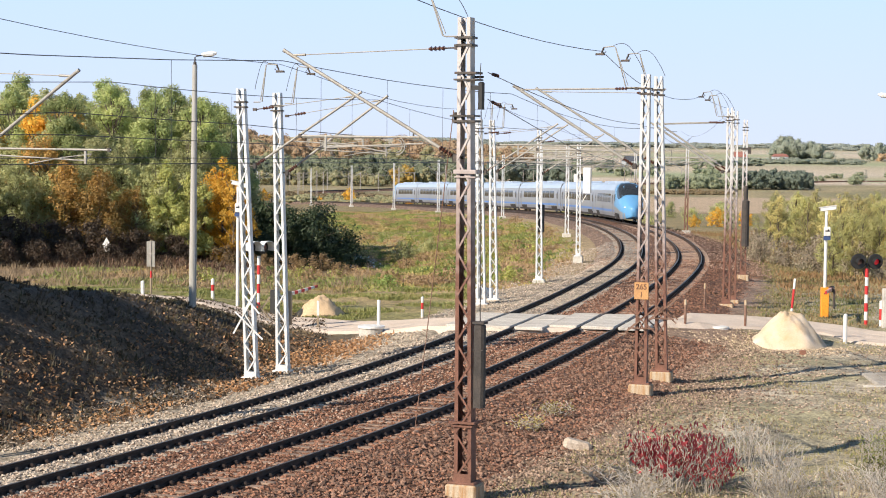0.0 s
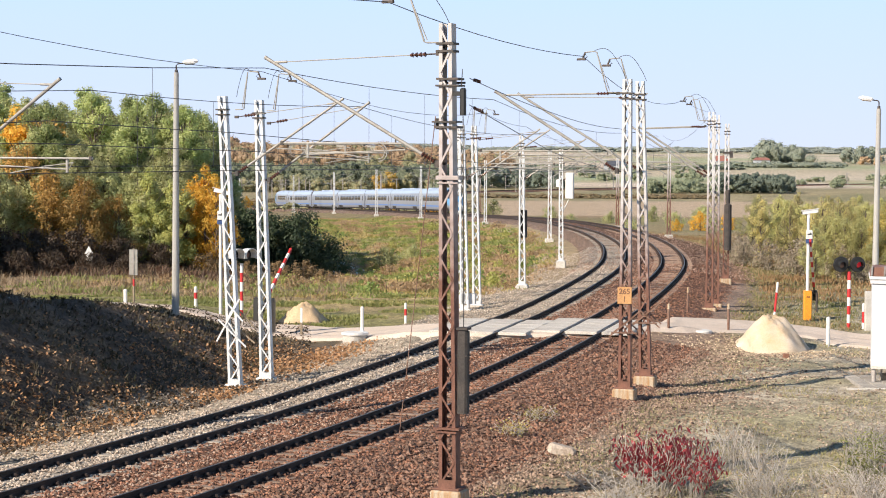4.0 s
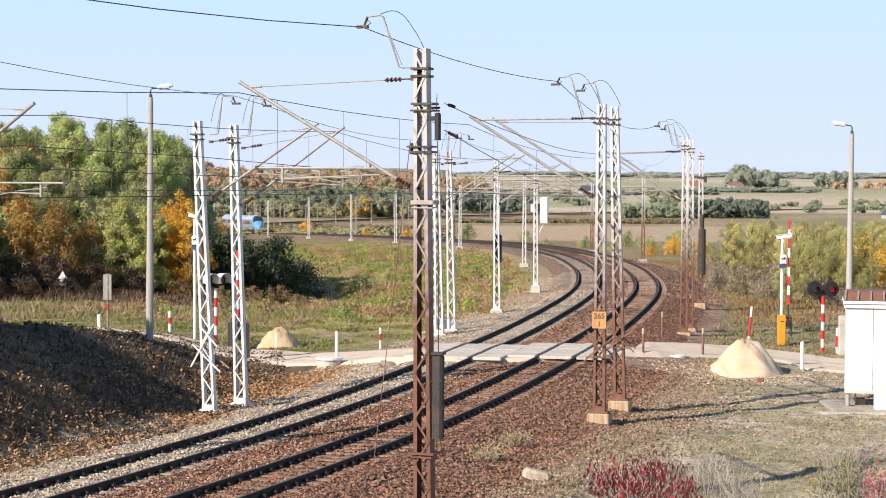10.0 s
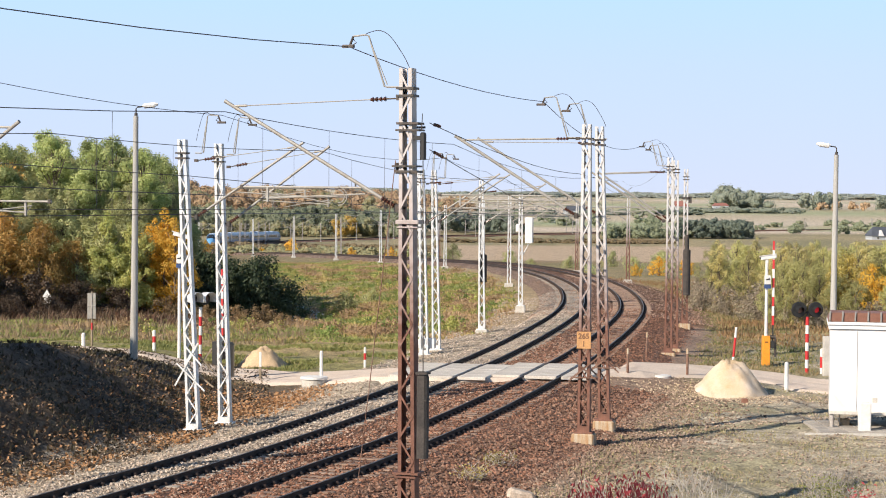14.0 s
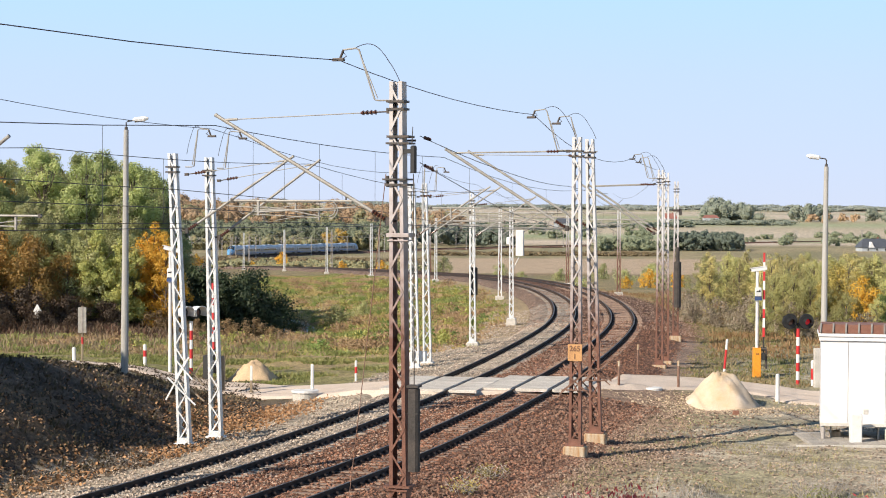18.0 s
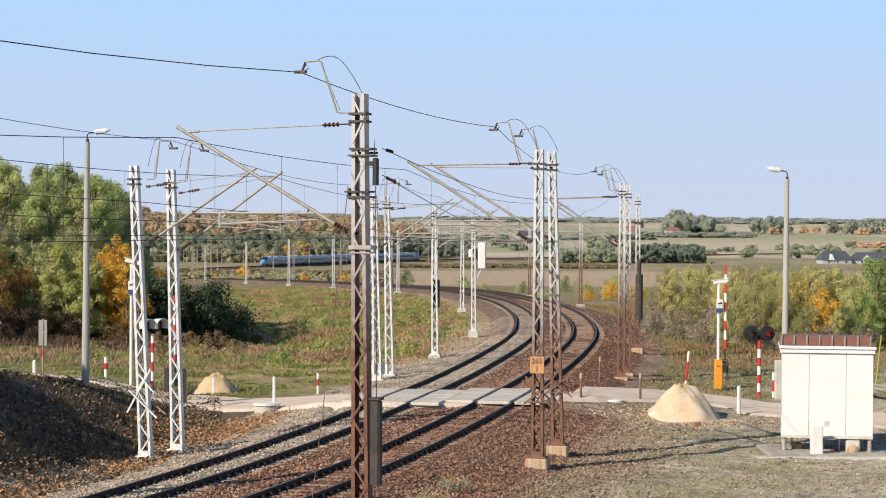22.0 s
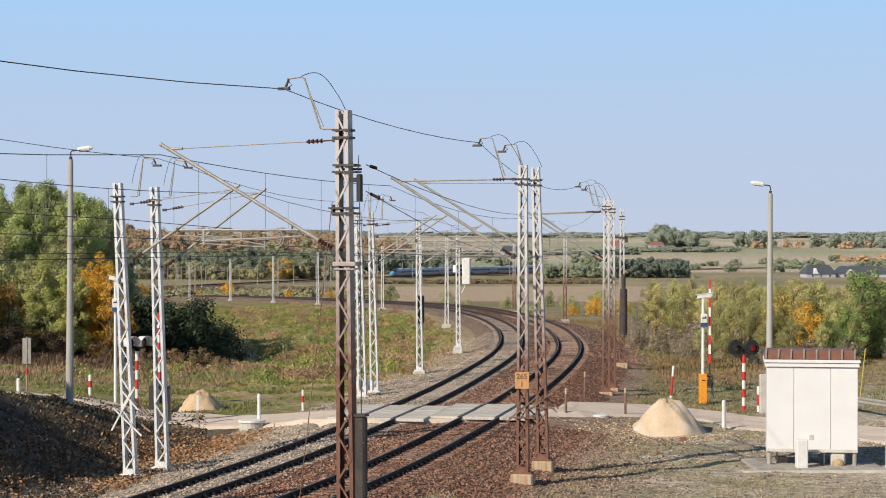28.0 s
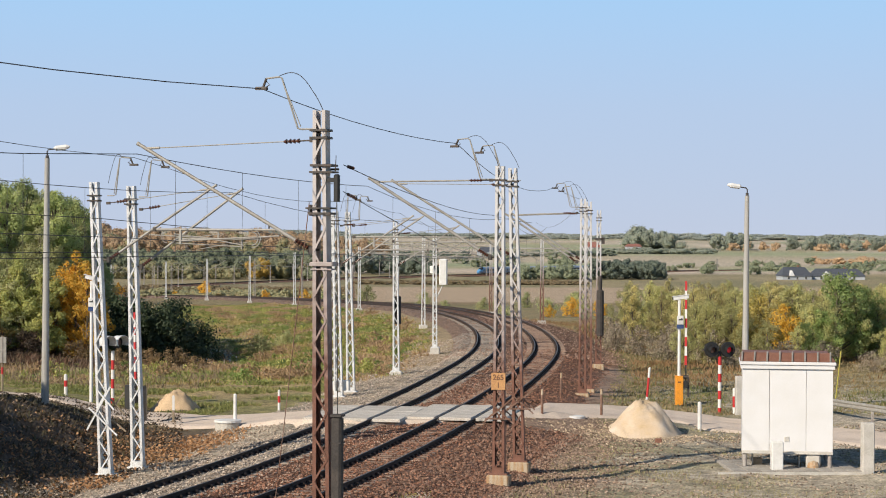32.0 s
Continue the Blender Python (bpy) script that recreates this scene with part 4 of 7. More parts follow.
m_box = lattice_mast(5.35, 131.0, -0.3, 7.3, STEEL_WHITE, "white mast with a white switch cabinet near its top", 0.34, 0.26, 0.24, 0.75, CONCRETE_PALE, 0.05)
cantilever(m_box, -0.3, 5.2, 7.2, 3.4, 6.9, 5.9, 1.2, x0=0, reg_out=4.0)
part("switch_cabinet", Geo().box((0.55, 0, 5.15), (0.55, 0.45, 1.75), bevel=0.06).rod((0.5, 0, 4.2), (0.1, 0, 3.4), 0.03), WHITE, m_box, "white metal switch cabinet")
part("switch_cabinet", Geo().box((-0.2, 0.2, 5.3), (0.35, 0.35, 0.5), bevel=0.05), WHITE, m_box)

rights = []
for x, y, top in ((11.3, 96.0, 9.2), (11.9, 98.6, 9.1)):
    m_ = lattice_mast(x, y, -0.5, top, MAST_MILE, "steel lattice mast, rusty below with worn pale paint", 0.40, 0.28, 0.24, 0.45)
    cantilever(m_, -0.5, 6.05, 8.5, 4.0, 8.5, 6.7, 1.0, reg_out=4.0, heavy=0.05)
    feeder_bracket(m_, -0.5, top, 1.3, 0.75)
    rights.append(m_)
m_ = lattice_mast(14.55, 115.5, -0.35, 8.87, MAST_MILE, "steel lattice mast with a dark tensioning drum", 0.38, 0.26, 0.24, 0.5)
part("counterweight", Geo().lathe([(0.2, 1.4), (0.22, 1.45), (0.22, 4.1), (0.12, 4.15), (0.12, 5.0)], (-0.1, 0.3, 0.3), 12), WEIGHT, m_, "dark round tensioning weights")
part("stair_guard", Geo().pipe([(-0.4, 0.3, 0.6), (0.5, 0.3, 1.1), (-0.3, 0.3, 1.6), (0.4, 0.3, 2.1)], 0.03, 5), FITTING, m_)
part("fitting", Geo().box((0, 0, 7.5), (0.5, 0.4, 0.12)).box((-0.25, 0.1, 7.4), (0.2, 0.2, 0.4)), FITTING, m_)


def far_mast(s, side, top=8.1, mat=None, name="far_mast"):
    p, h = on_line(s, side)
    zg = p.z - 0.6
    t = thing("line_mast", frame_at(p.x, p.y, zg), "slim steel mast with a bracket over the distant track", "mast", "overhead line masts")
    for k in (-1, 1):
        part("chord", Geo().bar((k * 0.15, 0, -0.5), (k * 0.1, 0, top), 0.09, 0.2, (0, 1, 0)), mat, t)
    part("lacing", Geo().pipe([(0.13 * (-1) ** i, 0, 0.3 + i * top / 9.5) for i in range(10)], 0.03, 4), mat, t)
    reach = abs(side) - (4 if side < 0 else 0)
    part("cantilever", Geo().rod((0.1, 0, top - 2.4), (reach - 0.5, 0, top - 0.3), 0.04, n=5).rod((0.1, 0, top - 0.5), (reach - 0.6, 0, top - 0.35), 0.025, n=5).rod((0.9, 0, top - 1.7), (reach, 0, top - 1.75), 0.025, n=5), TUBE_GREY, t)
    part("footing", Geo().box((0, 0, -0.1), (0.8, 0.7, 0.5), bevel=0.05), CONCRETE_PALE, t)
    return t


for y_, side_ in ((176, -8.2), (207, -8.6), (252, -8.4), (302, -8.3), (341, -8.5), (388, -8.3), (432, -8.2), (476, -8.2), (520, -8.2)):
    far_mast(along(y_), side_, 8.1, STEEL_WHITE)
for y_ in (188, 228, 270, 316):
    far_mast(along(y_), 4.2, 8.3, MAST_MILE)
for y_ in range(356, 1400, 44):
    far_mast(along(y_), 4.0 if y_ < 640 else 3.6, 8.0, STEEL_GREY)
for y_ in range(575, 1400, 44):
    far_mast(along(y_ + 9), -7.8, 8.0, STEEL_GREY)


def wire(name, pts, r, label, sag=0.0, group="overhead wires"):
    out = []
    for a, b in zip(pts, pts[1:]):
        a, b = Vector(a), Vector(b)
        n = 8
        for i in range(n):
            k = i / n
            p = a.lerp(b, k)
            p.z -= sag * (b - a).length ** 2 / 1600 * 4 * k * (1 - k)
            out.append(p)
    out.append(Vector(pts[-1]))
    return out


def spot(s_or_xy, side=None, z=0.0):
    p, h = on_line(s_or_xy, side)
    return Vector((p.x, p.y, z))


def run_wires(side, supports, label):
    """Messenger and contact wire over a track. supports: northing, sideways set, messenger height, contact height."""
    t = thing("contact_line", Matrix.Identity(4), label, "overhead wire", "overhead wires")
    top = [spot(along(y), side + d, zm) for y, d, zm, zc in supports]
    low = [spot(along(y), side + d, zc) for y, d, zm, zc in supports]
    a = wire("messenger", top, 0.012, "", 0.55)
    b = wire("contact", low, 0.012, "", 0.05)
    part("messenger_wire", Geo().pipe(a, 0.010, 5), WIRE, t)
    part("contact_wire", Geo().pipe(b, 0.009, 5), WIRE, t)
    for i, (p, q) in enumerate(zip(a, b)):
        if i % 2 and p.y < 260:
            part("dropper", Geo().rod(p, q, 0.005, n=4, caps=False), WIRE, t)
    return t


far_R = [(y, 0.2, ramp(y, *RISE) + 7.9, ramp(y, *RISE) + 5.9) for y in (188, 228, 270, 316, 356, 400, 444, 500, 560, 640)]
far_L = [(y, -0.2, ramp(y, *RISE) + 7.9, ramp(y, *RISE) + 5.9) for y in (176, 207, 252, 302, 341, 388, 432, 476, 520, 600)]
run_wires(0.0, [(8, 0.2, 9.6, 7.1), (45.0, 0.15, 9.22, 6.85), (62.9, -0.1, 8.95, 6.75), (97.0, -0.3, 8.2, 6.2), (140, 0.2, 7.9, 6.0)] + far_R, "dark messenger and contact wires over the rusty track")
run_wires(-4.0, [(8, 0.2, 9.4, 7.1), (45.6, -0.8, 8.75, 6.9), (63.5, -0.9, 8.75, 6.8), (96.0, -0.8, 8.1, 6.2), (131, -0.3, 7.2, 5.8)] + far_L, "dark messenger and contact wires over the pale track")


def single_wire(pts, r=0.012, sag=0.5, label="dark feeder wire sagging between masts"):
    g = Geo().pipe(wire("", pts, r, "", sag), r * 0.9, 5)
    block("feeder_wire", g, WIRE, label, "overhead wire", group="overhead wires")


def tip(mast, x, z):
    return mast.matrix_basis @ Vector((x, 0.02, z))


f_near, f_mile, f_right = tip(m_near, 1.54, 11.03), tip(m_mile, 1.43, 10.62), tip(rights[0], 1.42, 10.25)
single_wire([(-16.6, 16, 11.6), f_near, f_mile, f_right], 0.013, 0.9)
single_wire([f_right, (13.6, 115.5, 9.5), (17.5, 188, 8.6)], 0.011, 0.3)
f_w1, f_w2, f_m1 = tip(white_masts[0], 0.94, 10.55), tip(white_masts[1], 0.94, 10.3), tip(mids[0], 0.94, 9.8)
single_wire([(-18, 30, 12.2), (-13.8, 47, 10.6), f_w1, f_w2, f_m1, (2.5, 111.5, 8.6), (5.6, 131, 7.9)], 0.011, 0.9)
# anchored ends that run off the masts into the wires of the next span
single_wire([(-0.3, 43.6, 8.95), (2.0, 57.5, 8.45), (5.6, 80, 8.2), (8.8, 97, 8.0)], 0.012, 0.3, "dark anchored wire with strain insulators")
single_wire([(-0.3, 43.6, 8.35), (2.2, 60, 7.25), (5.6, 84, 6.4), (9.0, 103, 6.05)], 0.012, 0.1, "dark anchored wire with strain insulators")
single_wire([(-14, 40, 7.7), (-10.6, 47, 8.0), (-7.3, 56, 7.8), (-3.0, 66, 7.4), (0.2, 80, 6.7)], 0.012, 0.2, "dark anchored wire running beside the contact wire")
single_wire([(-14, 40, 7.4), (-10.6, 47, 7.45), (-6.9, 58, 7.25), (-2.6, 70, 6.9), (1.0, 86, 6.3)], 0.012, 0.1, "dark anchored wire running beside the contact wire")
for a_, b_ in (((-0.2, 44.1, 8.93), (0.15, 45.6, 8.87)), ((-0.2, 44.1, 8.3), (0.35, 47.4, 8.08))):
    block("strain_insulator", sheds(a_, Vector(a_).lerp(Vector(b_), 0.4), 4, 0.042), INSULATOR, "dark ribbed strain insulator on an anchored wire", "insulator", group="strain insulators")


# ---- woods and shrubs ----
def foliage(n, shape, size, rnd):
    """n leaf sprays in uneven clumps; shape gives (centre, radius) of each clump."""
    v, f = [], []
    tot = sum(r ** 2 for _, r in shape)
    for c, r in shape:
        c = Vector(c)
        for _ in range(max(4, int(n * r * r / tot))):
            d = Vector((rnd.gauss(0, 1), rnd.gauss(0, 1), rnd.gauss(0, 1))).normalized()
            p = c + d * r * rnd.uniform(0.45, 1.1)
            n_ = (d + Vector((rnd.gauss(0, 0.34), rnd.gauss(0, 0.34), rnd.gauss(0.25, 0.34)))).normalized()
            a = n_.cross(Vector((rnd.gauss(0, 1), rnd.gauss(0, 1), rnd.gauss(0, 1)))).normalized()
            b = n_.cross(a)
            s = size * rnd.uniform(0.6, 1.3)
            o = len(v)
            v += [p - a * s * 0.5, p + b * s * 0.32, p + a * s * 0.5, p - b * s * 0.32]
            f.append((o, o + 1, o + 2, o + 3))
    return v, f


def tree_parts(seed, height, width, leaves, size, lean=0.0, low=0.12, thick=1.0, clump=1.0):
    """Trunk with limbs, and a crown of leaves in uneven clumps."""
    rnd = random.Random(seed)
    wood = Geo()
    top = Vector((lean, 0, height * 0.82))
    wood.pipe([Vector((0, 0, -0.4)), Vector((rnd.uniform(-.1, .1), rnd.uniform(-.1, .1), height * 0.3)), top * 0.7, top], 0.012 * height ** 0.8 * thick, 7)
    wood.rod((0, 0, -0.4), (0, 0, height * 0.35), 0.014 * height * thick, 0.009 * height * thick, 8)
    clumps = []
    k = int((18 + width * 4) * clump)
    for i in range(k):
        h = low + (1 - low) * ((i + 0.5) / k)
        fat = math.sin(math.pi * min(1, (h - low) / (1 - low) * 0.82 + 0.14)) ** 0.7
        a = rnd.uniform(0, math.tau)
        r = width * 0.5 * fat * rnd.uniform(0.2, 1.0)
        c = Vector((lean * h + r * math.cos(a), r * math.sin(a), h * height * rnd.uniform(0.92, 1.02)))
        rad = width * rnd.uniform(0.11, 0.22) * (0.55 + 0.45 * fat) / clump ** 0.4
        clumps.append((c, rad))
        q = Vector((lean * h * 0.5, 0, max(0.3, (h - 0.14) * height * 0.9)))
        wood.rod(q, c, 0.005 * height, 0.0025 * height, 5, caps=False)
    v, f = foliage(leaves, clumps, size, rnd)
    crown = Geo()
    crown.v, crown.f = [tuple(p) for p in v], f
    return wood, crown


def make_tree(name, seed, height, width, leaf, label, leaves=5200, size=0.30, lean=0.0, low=0.08, cat="tree", group="woodland trees", clump=1.0):
    t = thing(name, Matrix.Identity(4), label, cat, group)
    wood, crown = tree_parts(seed, height, width, leaves, size, lean, low, 1.0, clump)
    part("trunk", wood, BARK, t)
    part("crown", crown, leaf, t)
    return t


def stand(proto, spots, rnd):
    for i, (x, y, k) in enumerate(spots):
        m = Matrix.Translation((x, y, ground(x, y) - 0.1)) @ pose(0, 0, 0, 0, 0, rnd.uniform(0, 360)) @ Matrix.Scale(k, 4)
        ob = proto if i == 0 else copy_thing(proto, pose(0, 0, 0))
        ob.matrix_basis = m


rnd = random.Random(5)
green_a = make_tree("birch_tree", 1, 12, 6.0, LEAF_GREEN, "tall green deciduous tree at the wood's edge", 36000, 0.17, clump=2.2)
green_b = make_tree("deciduous_tree", 2, 11, 6.5, LEAF_OLIVE, "olive-green deciduous tree turning in autumn", 36000, 0.17, clump=2.2)
green_c = make_tree("deciduous_tree", 12, 13, 5.0, LEAF_OLIVE, "tall slim olive-green tree with an airy crown", 26000, 0.17, clump=2.0)
yellow_a = make_tree("maple_tree", 3, 8, 4.2, LEAF_YELLOW, "bright golden-yellow maple at the wood's edge", 11000, 0.17, clump=1.8)
orange_a = make_tree("young_tree", 4, 7, 5.0, LEAF_ORANGE, "young tree with orange-brown autumn leaves", 9000, 0.17, clump=1.8)
stand(green_a, [(-27, 150, 1.02), (-33, 145, 0.98), (-24.2, 156, 1.02), (-38, 150, 1.02), (-24.0, 166, 0.98), (-44, 160, 1.14), (-30, 165, 1.08), (-25.6, 175, 1.02), (-36, 175, 1.16), (-26.5, 186, 0.95), (-27.0, 158, 1.08), (-30.5, 152, 1.06), (-41.5, 166, 1.16)], rnd)
stand(green_b, [(-29.5, 141, 0.80), (-35, 158, 1.08), (-41, 145, 0.98), (-26, 163, 1.02), (-47, 150, 1.08), (-27, 180, 1.08), (-31, 185, 1.16), (-42, 178, 1.2), (-52, 165, 1.2), (-24.2, 149, 0.85), (-33.5, 168, 1.2), (-38.5, 158, 1.14), (-28.4, 171, 1.12)], rnd)
stand(green_c, [(-26, 168, 0.98), (-31, 156, 1.0), (-36.5, 166, 0.98), (-40.5, 156, 0.96), (-22.8, 160, 0.80), (-28, 178, 1.02), (-46, 172, 1.12), (-34, 152, 0.9)], rnd)
stand(yellow_a, [(-19.5, 141, 0.88), (-20.6, 143, 0.95), (-36.0, 149, 1.42), (-21.8, 151, 0.72), (-38.6, 146, 1.2)], rnd)
stand(orange_a, [(-31.4, 138.5, 1.0), (-28.8, 138, 0.92), (-26.4, 139.5, 0.75), (-33.6, 142, 1.25), (-23.0, 144, 0.55), (-34.0, 150, 1.55)], rnd)
golden_green = make_tree("young_tree", 19, 7.5, 4.2, leafy("yellow_green_leaves", (0.29, 0.33, 0.11), (0.47, 0.48, 0.17), (0.66, 0.58, 0.19), 0.42), "young tree with yellow-green leaves at the wood's edge", 14000, 0.16, low=0.1, clump=2.0)
stand(golden_green, [(-22.4, 140.5, 0.86), (-24.3, 141, 0.95)], rnd)
understory = make_tree("young_tree", 18, 7.5, 5.4, LEAF_OLIVE, "leafy olive-green young tree at the wood's edge", 24000, 0.16, low=0.03, clump=2.4)
stand(understory, [(-22.6, 147, 0.9), (-23.6, 144, 0.85), (-25.4, 142, 0.95), (-27.6, 141, 0.95), (-22.6, 150, 1.0), (-29.8, 143, 0.95), (-25.0, 150, 1.15), (-28.8, 147, 1.2), (-32.6, 142.5, 0.95), (-31.6, 148, 1.25), (-36.4, 143, 1.1), (-21.0, 157, 0.85), (-34.5, 147, 1.3), (-38.8, 144, 1.2), (-35.0, 138.5, 0.9), (-37.2, 138, 0.85), (-39.5, 137, 0.9)], rnd)
# near-black leaf colours stand in for the shade at the wood's foot
shade_bush = make_tree("bush", 17, 3.0, 4.2, leafy("shade_dark_leaves", (0.035, 0.025, 0.016), (0.075, 0.048, 0.028), (0.12, 0.06, 0.035), 0.1), "brown bush, leaves darkened for the wood's shade", 5000, 0.17, low=0.02, cat="bush", group="undergrowth bushes", clump=1.6)
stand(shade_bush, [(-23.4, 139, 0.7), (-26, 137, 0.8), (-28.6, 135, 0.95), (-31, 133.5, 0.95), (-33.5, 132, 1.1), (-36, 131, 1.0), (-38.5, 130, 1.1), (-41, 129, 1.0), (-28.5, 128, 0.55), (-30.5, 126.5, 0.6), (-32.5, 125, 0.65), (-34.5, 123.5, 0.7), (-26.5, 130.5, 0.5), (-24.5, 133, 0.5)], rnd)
dark_bush = make_tree("bush", 6, 4.6, 6.4, LEAF_DARK, "large dense dark green bush in the hollow", 12000, 0.2, low=0.02, cat="bush", group="bushes in the hollow")
stand(dark_bush, [(-14.6, 150, 1.12), (-17.6, 151, 1.1), (-12.9, 152, 0.75)], rnd)
low_bush = make_tree("bush", 7, 1.8, 2.6, leafy("brownish_leaves", (0.16, 0.11, 0.06), (0.27, 0.18, 0.09), (0.36, 0.27, 0.11), 0.25), "low brownish shrub with some yellow leaves", 1500, 0.16, low=0.02, cat="bush", group="low shrubs")
stand(low_bush, [(-12.4, 134, 0.85), (-14.6, 136, 0.8), (-17, 138, 0.75), (-20, 140, 0.9), (-10.9, 132, 0.55), (-11.5, 165, 0.7)], rnd)
hedge = make_tree("bush", 8, 2.4, 3.4, LEAF_OLIVE, "low olive-green shrub beside the line", 1500, 0.2, low=0.02, cat="bush", group="low shrubs")
stand(hedge, [(-9.2, 182, 0.8), (-6.5, 185, 0.6), (26, 262, 0.9), (31, 270, 1.2), (20, 300, 0.8), (28, 315, 1.1), (36, 320, 1.0), (12, 340, 1.0), (2, 360, 1.4), (19, 250, 0.6), (40, 262, 1.0), (-6, 372, 1.0), (14, 305, 0.6)], rnd)
gold = make_tree("bush", 9, 2.6, 2.8, LEAF_YELLOW, "small golden-leaved shrub beside the line", 1300, 0.2, low=0.02, cat="bush", group="golden shrubs")
stand(gold, [(27.5, 244, 0.95), (31.0, 246, 0.85), (24.0, 240, 0.6), (-35.5, 455, 1.5), (-19.5, 412, 0.9), (-43, 460, 0.7), (-62, 505, 1.3), (-11, 412, 1.0)], rnd)

# the shrubbery beyond the road, past the tracks
willow = make_tree("willow_shrub", 21, 5.0, 3.0, leafy("willow_leaves", (0.415, 0.403, 0.159), (0.586, 0.561, 0.244), (0.732, 0.659, 0.317), 0.45), "pale green feathery willow shrub", 6500, 0.11, low=0.03, cat="shrub", group="trackside shrubs", clump=1.7)
willow_b = make_tree("willow_shrub", 25, 5.0, 2.4, leafy("olive_willow_leaves", (0.464, 0.403, 0.171), (0.634, 0.549, 0.244), (0.537, 0.525, 0.232), 0.45), "slim yellowish-green willow shrub", 4500, 0.11, low=0.03, cat="shrub", group="trackside shrubs", clump=1.7)
field_tree = make_tree("young_tree", 22, 6, 4.4, leafy("fresh_green_leaves", (0.180, 0.252, 0.072), (0.312, 0.396, 0.132), (0.456, 0.504, 0.216), 0.35), "young green tree among the shrubs", 11000, 0.15, low=0.05, group="trackside shrubs", clump=1.6)
gold_tree = make_tree("young_tree", 23, 5, 3.6, leafy("gold_green_leaves", (0.31, 0.30, 0.09), (0.52, 0.41, 0.11), (0.66, 0.43, 0.10), 0.35), "young tree with yellow and green leaves", 6000, 0.14, low=0.04, group="trackside shrubs", clump=1.6)
amber_tree = make_tree("young_tree", 26, 5, 3.0, LEAF_YELLOW, "young tree with glowing orange leaves", 2200, 0.18, low=0.3, group="trackside shrubs")
grey_bush = make_tree("bush", 24, 2.6, 3.4, leafy("grey_leaves", (0.195, 0.156, 0.111), (0.364, 0.299, 0.221), (0.260, 0.260, 0.130), 0.2), "grey-brown half-bare bush by the line", 2200, 0.16, low=0.02, cat="bush", group="trackside shrubs")
r2 = random.Random(11)
spots, spots_b = [], []
for i in range(280):
    y = r2.uniform(124, 200)
    x = y * r2.uniform(0.137 if y > 150 else 0.168, 0.40)
    full = (7.4 - 0.0222 * y - ground(x, y)) / 5.2
    if y < 136:
        full *= 0.55 + 0.04 * (y - 124)
    (spots if i % 5 < 3 else spots_b).append((x, y, full * r2.uniform(0.7, 1.04)))
stand(willow, spots, r2)
stand(willow_b, spots_b, r2)
stand(field_tree, [(33.4, 133, 1.04), (36.2, 136, 0.86), (31.8, 130, 0.62), (45, 152, 1.02), (49, 138, 0.88), (54, 160, 1.0), (44, 132, 0.72), (29.6, 126, 0.5)], r2)
stand(gold_tree, [(27.6, 131, 0.98), (26.2, 128, 0.74), (29.4, 133, 0.86), (24.6, 132, 0.7), (36.5, 122, 0.8), (38.8, 119, 0.72), (42.5, 125, 0.88), (46, 130, 0.75), (34.6, 118, 0.5)], r2)
stand(amber_tree, [(28.7, 128, 0.8), (26.9, 132, 0.6), (37.6, 118, 0.6)], r2)
stand(grey_bush, [(20.6, 138, 0.85), (22.6, 136, 1.0), (18.9, 140, 0.8), (24.2, 130, 0.85), (21.4, 132, 0.75), (19.6, 146, 0.9), (30.5, 124, 0.7), (27.5, 123, 0.7), (34.5, 122, 0.7), (24.5, 124, 0.6), (38, 114, 0.7), (41.5, 115, 0.6), (32, 119, 0.55)], r2)


